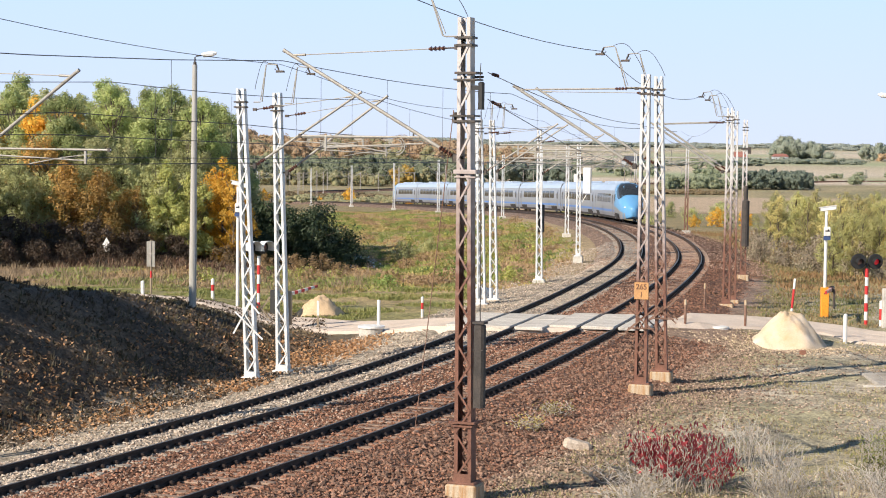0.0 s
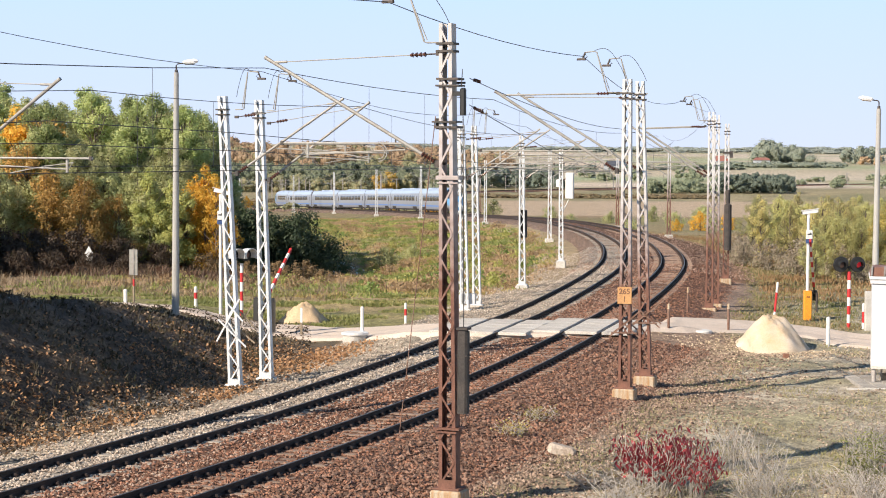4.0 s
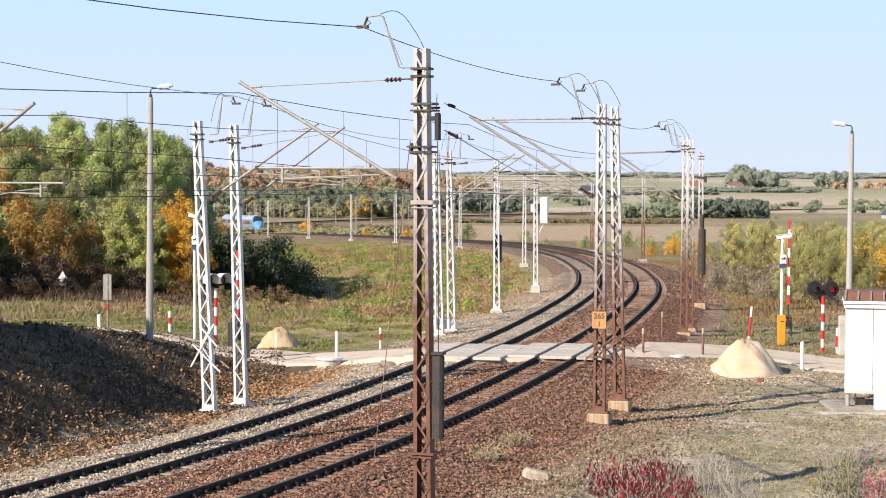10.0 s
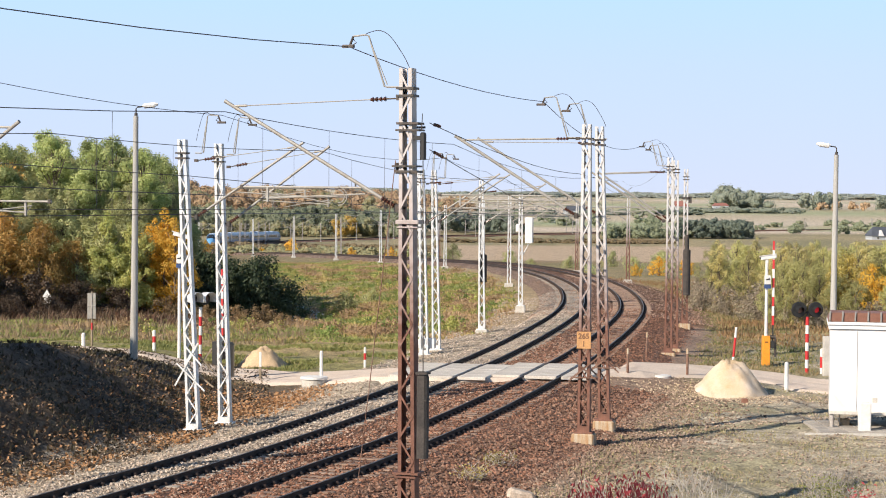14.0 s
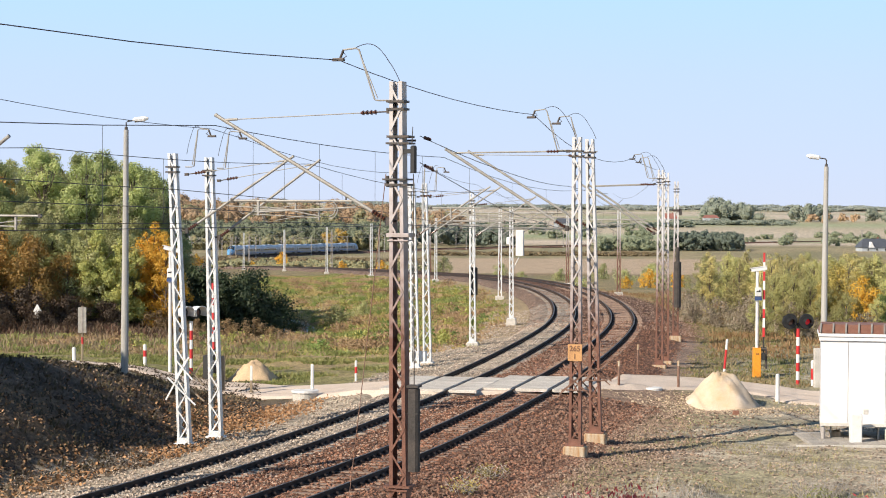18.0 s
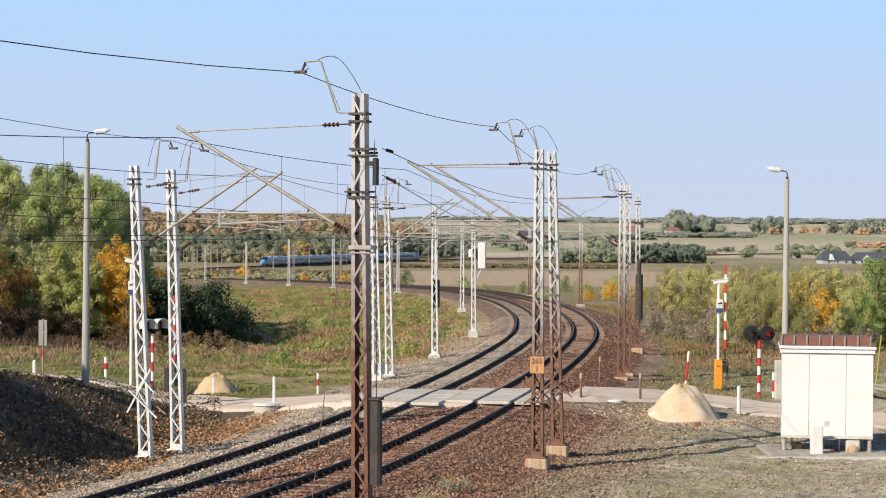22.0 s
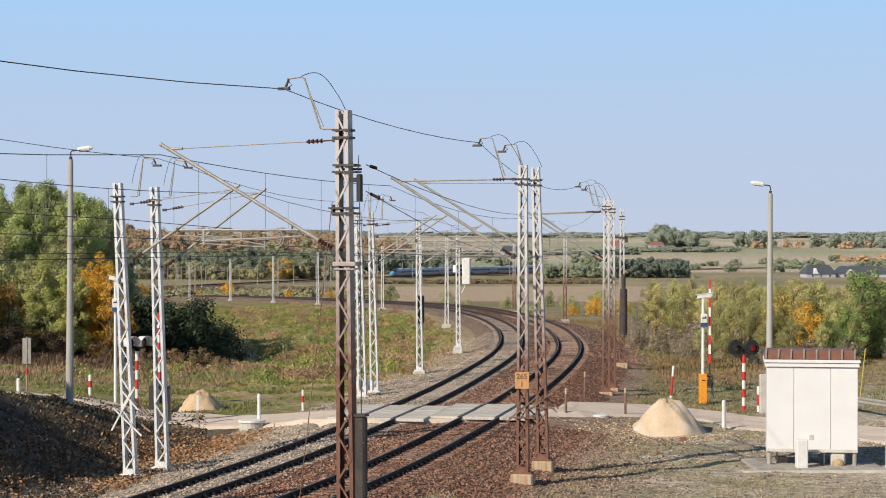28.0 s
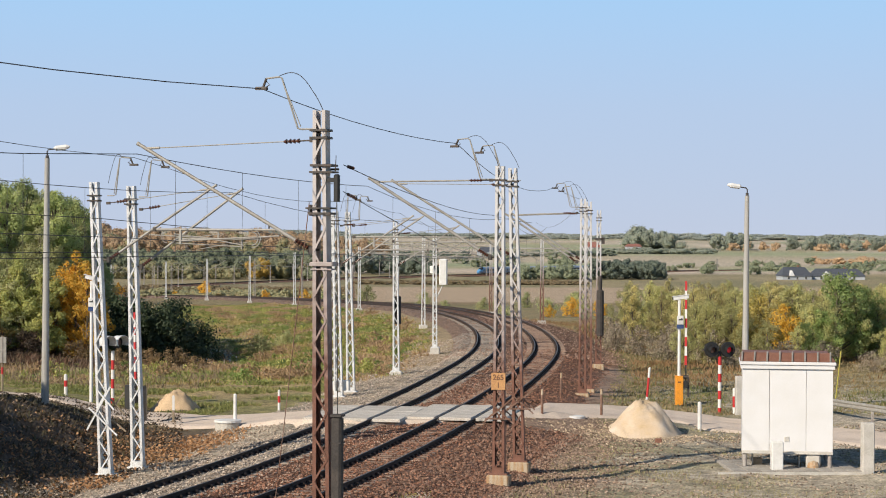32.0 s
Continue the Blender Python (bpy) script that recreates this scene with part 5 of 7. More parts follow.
# ---- far woods, hedges and farms ----
def far_wood(name, spots, mat, label, fine=1.0, full=1.0):
    """Crowns of distant trees, each a few dense clumps of leaf sprays; fine scales the sprays, full their number."""
    rng = np.random.default_rng(len(spots) * 7 + int(spots[0][1]))
    rows = []
    for x, y, h, w in spots:
        z0 = ground(x, y)
        s = math.hypot(x, y) * 0.00085 * fine
        for k in range(9):
            r = w * rng.uniform(0.16, 0.30)
            up = h * (0.14 + 0.70 * rng.random() ** 0.8)
            wide = w * 0.30 * (1.25 - up / h)
            n = max(5, int(full * 3.6 * r * min(r, h * 0.3) / (0.4 * s * s)))
            rows.append((x + rng.normal(0, wide), y + rng.normal(0, wide), z0 + up, r, min(r, h * 0.30), s, n))
    a = np.array(rows)
    idx = np.repeat(np.arange(len(a)), a[:, 6].astype(int))
    m = len(idx)
    d = rng.normal(size=(m, 3))
    d /= np.linalg.norm(d, axis=1)[:, None]
    reach = rng.uniform(0.7, 1.15, m)
    p = a[idx, :3] + d * np.stack([a[idx, 3], a[idx, 3], a[idx, 4]], 1) * reach[:, None]
    nrm = d + rng.normal(0, 0.35, (m, 3)) + np.array((-0.15, -0.3, 0.25))
    u = np.cross(nrm, rng.normal(size=(m, 3)))
    u /= np.linalg.norm(u, axis=1)[:, None]
    v = np.cross(nrm, u)
    v /= np.linalg.norm(v, axis=1)[:, None]
    s = (a[idx, 5] * rng.uniform(0.6, 1.3, m))[:, None]
    quad = np.stack([p - u * s * 0.5, p + v * s * 0.4, p + u * s * 0.5, p - v * s * 0.4], 1).reshape(-1, 3)
    heart = np.array([(math.cos(i * math.tau / 8) * c, math.sin(i * math.tau / 8) * c, h) for h, c in ((-0.95, 0.3), (-0.5, 0.85), (0.1, 1.0), (0.6, 0.8), (0.95, 0.3)) for i in range(8)]) * 0.72
    bulk = (a[:, None, :3] + heart[None] * np.stack([a[:, 3], a[:, 3], a[:, 4]], 1)[:, None] * rng.uniform(0.86, 1.12, (len(a), 40, 1))).reshape(-1, 3)
    ring = [(j * 8 + i, j * 8 + (i + 1) % 8, j * 8 + 8 + (i + 1) % 8, j * 8 + 8 + i) for j in range(4) for i in range(8)] + [(32, 33, 34, 35), (35, 36, 37, 32), (32, 35, 36, 37)][:2]
    faces = np.arange(4 * m).reshape(-1, 4).tolist() + (4 * m + np.arange(len(a))[:, None, None] * 40 + np.array(ring)[None]).reshape(-1, 4).tolist()
    return scatter(name, quad.tolist() + bulk.tolist(), faces, mat, label, "woodland")


r3 = random.Random(3)


def fan(n, b0, b1, y0, y1, h0, h1, w=7):
    """Spread by bearing (sideways over distance) so that far bands stay even."""
    out = []
    for _ in range(n):
        y = r3.uniform(y0, y1)
        out.append((r3.uniform(b0, b1) * y, y, r3.uniform(h0, h1), w * r3.uniform(0.7, 1.3)))
    return out


# green, orange, conifer and skyline woods: distance haze is mixed into their colours
FAR_GREEN = leafy("hazed_green_wood", (0.175, 0.205, 0.13), (0.21, 0.24, 0.145), (0.26, 0.265, 0.165), 0.1)
FAR_ORANGE = leafy("hazed_orange_wood", (0.36, 0.245, 0.15), (0.45, 0.30, 0.175), (0.33, 0.275, 0.165), 0.1)
FAR_DARK = leafy("hazed_conifer_wood", (0.095, 0.125, 0.10), (0.125, 0.155, 0.115), (0.16, 0.18, 0.125), 0.05)
FAR_SCRUB = leafy("far_scrub", (0.17, 0.13, 0.07), (0.26, 0.19, 0.10), (0.22, 0.20, 0.09), 0.1)
FAR_GOLD = leafy("far_gold", (0.40, 0.25, 0.05), (0.58, 0.38, 0.08), (0.34, 0.28, 0.08), 0.2)
FAR_MIX = leafy("far_mixed_wood", (0.17, 0.18, 0.10), (0.24, 0.23, 0.12), (0.34, 0.25, 0.12), 0.1)
SKYLINE = leafy("hazed_skyline_trees", (0.18, 0.22, 0.18), (0.23, 0.26, 0.195), (0.31, 0.285, 0.205), 0.05)
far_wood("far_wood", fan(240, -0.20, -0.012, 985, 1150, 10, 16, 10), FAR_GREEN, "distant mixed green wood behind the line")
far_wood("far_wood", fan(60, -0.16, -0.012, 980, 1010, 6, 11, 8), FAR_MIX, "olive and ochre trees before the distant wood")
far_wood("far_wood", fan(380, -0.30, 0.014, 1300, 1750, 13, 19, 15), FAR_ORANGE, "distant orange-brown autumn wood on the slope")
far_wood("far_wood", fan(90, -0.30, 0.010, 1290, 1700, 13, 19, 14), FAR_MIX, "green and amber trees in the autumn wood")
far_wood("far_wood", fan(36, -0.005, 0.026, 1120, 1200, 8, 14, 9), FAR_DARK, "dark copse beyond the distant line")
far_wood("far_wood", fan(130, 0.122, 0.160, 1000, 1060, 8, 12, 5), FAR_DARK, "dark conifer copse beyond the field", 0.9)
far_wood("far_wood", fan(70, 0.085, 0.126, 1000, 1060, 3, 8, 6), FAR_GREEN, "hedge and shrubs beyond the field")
far_wood("far_hedge", fan(190, 0.0, 0.118, 868, 900, 0.8, 2.0, 5), FAR_SCRUB, "brownish scrub along the distant embankment")
far_wood("far_hedge", fan(230, -0.135, -0.005, 545, 680, 0.8, 2.2, 5), FAR_SCRUB, "brown scrub inside the distant curve", 1.4)
far_wood("far_hedge", fan(110, -0.115, -0.006, 450, 600, 0.8, 2.4, 4), FAR_MIX, "olive shrubs inside the distant curve", 1.6)
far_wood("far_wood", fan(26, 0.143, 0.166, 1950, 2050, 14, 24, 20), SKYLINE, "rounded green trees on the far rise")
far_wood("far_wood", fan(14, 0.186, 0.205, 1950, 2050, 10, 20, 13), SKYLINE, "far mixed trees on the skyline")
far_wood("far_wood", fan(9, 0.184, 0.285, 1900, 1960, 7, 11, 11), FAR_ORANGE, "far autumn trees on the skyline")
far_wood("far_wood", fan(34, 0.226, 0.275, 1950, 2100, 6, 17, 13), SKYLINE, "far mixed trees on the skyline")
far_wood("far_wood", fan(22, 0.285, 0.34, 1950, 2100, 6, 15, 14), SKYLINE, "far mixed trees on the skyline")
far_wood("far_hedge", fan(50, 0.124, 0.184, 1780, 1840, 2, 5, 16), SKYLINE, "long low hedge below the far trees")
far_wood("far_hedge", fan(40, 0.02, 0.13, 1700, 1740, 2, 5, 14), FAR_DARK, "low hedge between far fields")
# the bluest, palest leaves: haze of the horizon painted into the colour
far_wood("far_wood", fan(200, -0.05, 0.36, 3300, 3900, 4, 9, 60), leafy("hazed_horizon_wood", (0.24, 0.275, 0.25), (0.30, 0.33, 0.28), (0.36, 0.36, 0.29), 0.05), "far woods on the horizon, tinted bluish for haze")
far_wood("far_wood", fan(24, 0.0, 0.12, 1350, 1700, 5, 9, 10), FAR_GREEN, "scattered far trees among fields")
far_wood("far_wood", fan(30, 0.163, 0.30, 1150, 1450, 3, 7, 9), FAR_GREEN, "scattered trees along the far line")
far_wood("far_wood", fan(20, 0.238, 0.272, 1480, 1530, 3, 6, 10), FAR_ORANGE, "row of orange trees by the far fields")
far_wood("far_wood", [(36, 1090, 14, 13), (31, 1095, 10, 10), (42, 1090, 9, 9)], FAR_DARK, "dark round tree beyond the distant line")
far_wood("far_wood", [(-48, 985, 13, 9), (-54, 980, 9, 8)], FAR_GOLD, "golden tree at the distant wood's edge")


# far farmhouses
# white walls with their bluish shade put into the plaster colour
PLASTER_SHADED = paint("shaded_white_plaster", (0.42, 0.45, 0.48), 0.9, 0.0, (0.36, 0.39, 0.42), 0.8, 0.6, 10, 0.1)


def farmhouse(x, y, w, d, h, roof_h, rz, roof_mat, label, gable=True):
    t = thing("farmhouse", pose(x, y, ground(x, y) - 0.3, 0, 0, rz), label, "house", "far houses")
    part("wall", Geo().box((0, 0, h / 2), (w, d, h)), PLASTER_SHADED, t)
    g = Geo().add([(-w / 2 - .6, -d / 2 - .6, h - .2), (w / 2 + .6, -d / 2 - .6, h - .2), (w / 2 + .6, d / 2 + .6, h - .2), (-w / 2 - .6, d / 2 + .6, h - .2), (-w / 2 + w * .12, 0, h + roof_h), (w / 2 - w * .12, 0, h + roof_h)],
                  [(0, 1, 5, 4), (2, 3, 4, 5), (3, 0, 4), (1, 2, 5), (3, 2, 1, 0)])
    part("roof", g, roof_mat, t)
    if gable:
        part("gable", Geo().add([(-w * .30, -d / 2 - .8, h - .3), (-w * .10, -d / 2 - .8, h - .3), (-w * .20, -d / 2 - .8, h + roof_h * .62), (-w * .30, 0, h - .3), (-w * .10, 0, h - .3), (-w * .20, 0, h + roof_h * .62)], [(0, 1, 2), (1, 4, 5, 2), (0, 2, 5, 3)]), HUT_WHITE, t)
    for k in range(3):
        wi = part("window", Geo().box((-w * 0.3 + k * w * 0.3, -d / 2 - 0.05, h * 0.5), (1.3, 0.12, 1.4)), WHITE, t)
        part("pane", Geo().box((-w * 0.3 + k * w * 0.3, -d / 2 - 0.12, h * 0.5), (1.05, 0.05, 1.15)), BLACK, wi)
    part("chimney", Geo().box((w * 0.15, 0.6, h + roof_h), (0.8, 0.8, 1.8), bevel=0.05), ROOF_BROWN, t)
    return t


SLATE = paint("dark_slate_roof", (0.07, 0.08, 0.10), 0.7, 0.0, (0.11, 0.12, 0.14), 1.5, 0.5, 8, 0.1)
# the tile red is dulled for distance haze
TILE_RED = paint("red_tile_roof", (0.30, 0.13, 0.10), 0.8, 0.0, (0.25, 0.12, 0.10), 1.5, 0.5, 8, 0.1)
farmhouse(233, 1020, 16, 10, 2.6, 4.4, 8, SLATE, "white farmhouse with a dark slate roof")
farmhouse(257, 1025, 29, 11, 2.4, 3.8, -6, SLATE, "long white house with a dark slate roof")
farmhouse(233, 1900, 17, 10, 3.5, 5, 0, TILE_RED, "far house with a red tiled roof", False)
farmhouse(274, 1905, 15, 10, 4.5, 2.5, 0, TILE_RED, "far pale house with a low red roof", False)
farmhouse(118, 1720, 20, 10, 4, 4, 0, SLATE, "far small house with a dark roof", False)

# unseen tall trees, added outside the wood's near corner to shade its foot
for x_, y_, k_ in ((-44, 124, 1.1), (-47, 119.5, 1.05), (-42, 129, 1.0), (-40.5, 121, 0.8), (-50, 126, 1.15), (-38.8, 125.5, 0.75)):
    copy_thing(green_a, pose(0, 0, 0)).matrix_basis = Matrix.Translation((x_, y_, ground(x_, y_) - 0.1)) @ pose(0, 0, 0, 0, 0, x_ * 37) @ Matrix.Scale(k_, 4)

# trees behind the bank, out of view, that shade it
stand(make_tree("deciduous_tree", 31, 12, 7.0, LEAF_GREEN, "tall leafy tree beyond the bank's top", 12000, 0.36), [(-22.0, 69.5, 0.62), (-22.6, 73, 0.6), (-29, 42, 0.42)], rnd)


# a row of bushes out of view, added to throw shade down the slope
top_bush = make_tree("bush", 32, 4.3, 4.4, LEAF_OLIVE, "unseen leafy bush added to shade the bank", 9000, 0.24, low=0.02, cat="bush", group="bushes along the bank", clump=1.6)
stand(top_bush, [(min(ramp(y_, [0, 50.7, 58.4, 70, 82], [-31, -13.2, -9.9, -7.6, -8.5]) - 8.3, -0.262 * y_ - 3.2) - rnd.uniform(0, 0.7), y_, rnd.uniform(0.86, 1.12) * (0.72 if y_ < 52.5 else 1.0)) for y_ in np.arange(40.0, 71.0, 1.6)], rnd)


# ---- the level crossing and its furniture ----
def at_ground(x, y, rz=0.0, sink=0.0, z=None):
    return pose(x, y, (ground(x, y) if z is None else z) - sink, 0, 0, rz)


def make_panels():
    """Concrete slabs between and beside the rails where the road crosses."""
    base = thing("crossing_deck", Matrix.Identity(4), "pale worn concrete slab deck between the rails", "level crossing", kind="structure")
    for side in (0.0, -4.0):
        for lo, hi in ((-0.66, 0.66), (0.84, 2.0), (-2.0, -0.84)):
            g = Geo().box(((lo + hi) / 2, 0, -0.07), (hi - lo, 1.16, 0.12), bevel=0.02)
            me = g.mesh("slab", PANEL)
            s0 = along(side_road(on_line(along(79), side)[0].x))
            s = s0 - 2.6
            while s < s0 + 2.6:
                p, h = on_line(s, side)
                ob = new("slab", me)
                ob.parent = base
                ob.matrix_basis = Matrix(((h[1], h[0], 0, p.x), (-h[0], h[1], 0, p.y), (0, 0, 1, p.z + 0.025 + random.uniform(-0.006, 0.006)), (0, 0, 0, 1)))
                s += 1.19
    return base


make_panels()

# the relay hut on its stilts
hut = thing("relay_hut", pose(15.13, 67.1, -0.86, 0, 0, -10.5), "white painted metal relay hut with a brown roof on stilts", "hut")
W, DEEP = 3.14, 2.3
for i, (a, b) in enumerate(((0, 0.3), (0.3, 0.705), (0.705, 1.0))):
    part("wall_panel", Geo().box((-W / 2 + W * (a + b) / 2, 0.02, 2.14), (W * (b - a) - 0.012, 0.05, 2.86), bevel=0.006), HUT_WHITE, hut)
part("side_wall", Geo().box((-W / 2 + 0.03, DEEP / 2 + 0.03, 2.14), (0.05, DEEP - 0.03, 2.86)), HUT_WHITE, hut)
part("side_wall", Geo().box((W / 2 - 0.03, DEEP / 2 + 0.03, 2.14), (0.05, DEEP - 0.03, 2.86)), HUT_WHITE, hut)
part("rear_wall", Geo().box((0, DEEP, 2.14), (W - 0.12, 0.05, 2.86)), HUT_WHITE, hut)
part("floor_frame", Geo().box((0, DEEP / 2, 0.66), (W + 0.02, DEEP + 0.04, 0.11), bevel=0.02), CONCRETE_PALE, hut)
eave = part("eave", Geo().box((0, DEEP / 2, 3.66), (W + 0.12, DEEP + 0.16, 0.14), bevel=0.015).box((0, DEEP / 2, 3.79), (W + 0.2, DEEP + 0.26, 0.1), bevel=0.02), HUT_WHITE, hut, "white double eave band")
roof = part("roof", Geo().add([(-W / 2 - 0.08, -0.1, 3.85), (W / 2 + 0.08, -0.1, 3.85), (W / 2 + 0.08, DEEP + 0.1, 3.85), (-W / 2 - 0.08, DEEP + 0.1, 3.85), (-W / 2 + 0.02, 0.45, 4.13), (W / 2 - 0.12, 0.45, 4.13), (W / 2 - 0.12, DEEP - 0.3, 4.13), (-W / 2 + 0.02, DEEP - 0.3, 4.13)],
            [(0, 1, 5, 4), (1, 2, 6, 5), (2, 3, 7, 6), (3, 0, 4, 7), (4, 5, 6, 7), (3, 2, 1, 0)]), ROOF_BROWN, hut, "brown sheet roof with pale ribs")
for i in range(8):
    x = -W / 2 - 0.03 + (W - 0.08) * i / 7
    part("roof_rib", Geo().bar((x, -0.12, 3.87), (x + 0.03, 0.45, 4.16), 0.055, 0.05), TUBE_GREY, roof)
for x in (-W / 2 + 0.1, W / 2 - 0.1):
    for y in (0.12, DEEP - 0.1):
        part("stilt", Geo().rod((x, y, -0.1), (x, y, 0.62), 0.075, n=12).box((x, y, 0.01), (0.26, 0.26, 0.05)), STEEL_GREY, hut)
part("vent", Geo().box((-0.02, -0.012, 1.13), (0.17, 0.03, 0.17), bevel=0.01).box((-0.02, -0.03, 1.16), (0.13, 0.015, 0.03)), CONCRETE_PALE, hut, "small grey ventilation grille")
part("cable_pipe", Geo().rod((0.42, 0.1, -0.05), (0.42, 0.1, 0.62), 0.03), TUBE_GREY, hut)
part("cable_pipe", Geo().rod((-1.2, 0.6, -0.05), (-1.2, 0.6, 0.62), 0.03), TUBE_GREY, hut)
part("stone_pier", Geo().box((0.9, 0.25, 0.28), (0.5, 0.4, 0.62), bevel=0.05), CONCRETE_PALE, hut)
part("pier_arch", Geo().lathe([(0.2, 0), (0.21, 0.25), (0.15, 0.36), (0.02, 0.41)], (0.9, 0.0, -0.02), 10), CONCRETE, hut)
part("crate", Geo().box((-1.05, 0.8, 0.18), (0.4, 0.4, 0.36), bevel=0.03), WOOD_GREY, hut)
pad = thing("paving", pose(15.0, 67.4, -0.79), "grey paving slabs under the hut", "pavement", kind="structure")
slab_me = Geo().box((0, 0, 0), (0.465, 0.465, 0.16), bevel=0.012).mesh("slab", paint("grey_paving", (0.36, 0.33, 0.29), 0.9, 0.0, (0.27, 0.245, 0.21), 3, 0.6, 40, 0.3, per_object=0.18))
for i in range(1, 10):
    for j in range(7):
        ob = new("slab", slab_me)
        ob.parent = pad
        ob.matrix_basis = pose(-2.26 + i * 0.5, -1.25 + j * 0.5, random.uniform(-0.008, 0.008), 0, 0, 0)
part("kerb", Geo().box((0, -1.56, -0.02), (5.1, 0.09, 0.14), bevel=0.015), CONCRETE_PALE, pad)
for x, y, w, h in ((14.62, 66.45, 0.40, 1.08), (17.68, 66.0, 0.42, 1.78)):
    ob = block("concrete_post", Geo().box((0, 0, h / 2 - 0.15), (w, 0.34, h + 0.3), bevel=0.03).box((0, -0.172, h * 0.55), (w * 0.7, 0.01, 0.012)), WHITE if h < 1.5 else CONCRETE_PALE, "square pale concrete cable post beside the hut", "post", group="cable posts", m=at_ground(x, y))


# posts, stakes and signs
def stake(x, y, h, r, colours, label, group, rx=0.0, ry=0.0, square=False):
    """A post of stacked coloured lengths."""
    t = thing("marker_post", at_ground(x, y) @ pose(0, 0, 0, rx, ry, 0), label, "post", group)
    z = -0.15
    for mat, share in colours:
        e = z + share * (h + 0.15)
        g = Geo().box((0, 0, (z + e) / 2), (2 * r, 2 * r, e - z)) if square else Geo().rod((0, 0, z), (0, 0, e), r, n=10)
        part("post_length", g, mat, t)
        z = e
    part("cap", Geo().lathe([(r, 0), (r * 0.8, r * 0.5), (r * 0.2, r * 0.8)], (0, 0, h), 10), colours[-1][0], t)
    return t


stake(14.55, 81.2, 1.2, 0.085, [(WHITE, 1)], "white round roadside post on bare ground", "white posts")
stake(-17.08, 92.0, 0.75, 0.09, [(WHITE, 1)], "short white roadside post at the bank", "white posts")
stake(-4.97, 79.9, 1.3, 0.07, [(WHITE, 1)], "tall white post beside a concrete ring", "white posts")
stake(-7.9, 84.2, 1.2, 0.05, [(WOOD_GREY, 0.55), (WHITE, 0.45)], "grey wooden stake with a white top", "stakes", square=True)
stake(17.77, 90.0, 1.15, 0.085, [(WHITE, 0.35), (RED, 0.4), (WHITE, 0.25)], "white post with a red band", "banded posts")
stake(-14.0, 94.0, 1.05, 0.085, [(WHITE, 0.55), (RED, 0.25), (WHITE, 0.2)], "white post with a red band", "banded posts")
stake(-3.58, 90.5, 0.95, 0.065, [(WHITE, 0.5), (RED, 0.28), (WHITE, 0.22)], "white post with a red band", "banded posts")
stake(12.1, 80.6, 2.55, 0.05, [(WHITE, 0.55), (RED, 0.3), (WHITE, 0.15)], "thin red and white stake leaning by the sand heap", "banded posts", 0, 5.0)
for x, y, h in ((7.8, 80.6, 1.12), (9.86, 92.5, 1.35), (10.55, 82.6, 1.17)):
    stake(x, y, h, 0.055, [(STEEL_RUST, 0.85), (CONCRETE, 0.15)], "rusty brown metal stake by the crossing", "rusty stakes", 0, -2.0 if x > 11 else 0.0)
stake(-9.25, 84.9, 1.5, 0.13, [(WOOD_GREY, 1)], "stout weathered wooden post", "stakes", square=True)
block("road_marker", Geo().box((0, 0, 0.08), (0.26, 0.14, 0.26), bevel=0.03), ROOF_BROWN, "small red brick stub by the sand heap", "brick", m=at_ground(12.05, 76.4))
ring = thing("concrete_ring", at_ground(-5.25, 79.6), "white concrete well ring with a lid", "concrete ring")
part("ring", Geo().lathe([(0.5, -0.1), (0.52, 0.05), (0.52, 0.24), (0.46, 0.25)], n=20), CONCRETE_PALE, ring)
part("lid", Geo().lathe([(0.56, 0.26), (0.57, 0.29), (0.56, 0.36), (0.3, 0.38)], n=20), WHITE, ring)
block("manhole_cover", Geo().lathe([(0.42, -0.05), (0.43, 0.05), (0.38, 0.08), (0.1, 0.085)], n=20), WHITE, "round white concrete cover on the ground", "cover", m=at_ground(9.3, 81.5))
signs = thing("back_of_sign", at_ground(-17.49, 96.5), "grey back of a rectangular sign on a banded post", "road sign")
part("post", Geo().rod((0, 0, -0.2), (0, 0, 1.0), 0.05), WOOD_GREY, signs)
part("post_band", Geo().rod((0, 0, 1.0), (0, 0, 1.35), 0.054), RED, signs)
part("post_top", Geo().rod((0, 0, 1.35), (0, 0, 2.9), 0.05), WOOD_GREY, signs)
part("panel", Geo().box((0, -0.07, 2.2), (0.42, 0.03, 1.28), bevel=0.01), TUBE_GREY, signs, "plain grey metal back")
part("brace", Geo().box((0, -0.1, 2.2), (0.4, 0.03, 0.05)).box((0, -0.1, 2.2), (0.05, 0.035, 1.26)), STEEL_GREY, signs)
tri = thing("triangular_sign", at_ground(-27.0, 132.0) @ Matrix.Scale(0.72, 4), "pale back of a triangular sign over a round one", "road sign")
part("post", Geo().rod((0, 0, -0.2), (0, 0, 2.2), 0.06), STEEL_GREY, tri)
part("triangle", Geo().add([(-0.42, -0.08, 1.75), (0.42, -0.08, 1.75), (0, -0.08, 2.5), (-0.42, -0.05, 1.75), (0.42, -0.05, 1.75), (0, -0.05, 2.5)], [(0, 1, 2), (5, 4, 3), (0, 3, 4, 1), (1, 4, 5, 2), (2, 5, 3, 0)]), WHITE, tri)
part("disc", Geo().rod((0, -0.09, 1.4), (0, -0.06, 1.4), 0.34, n=20), WHITE, tri)


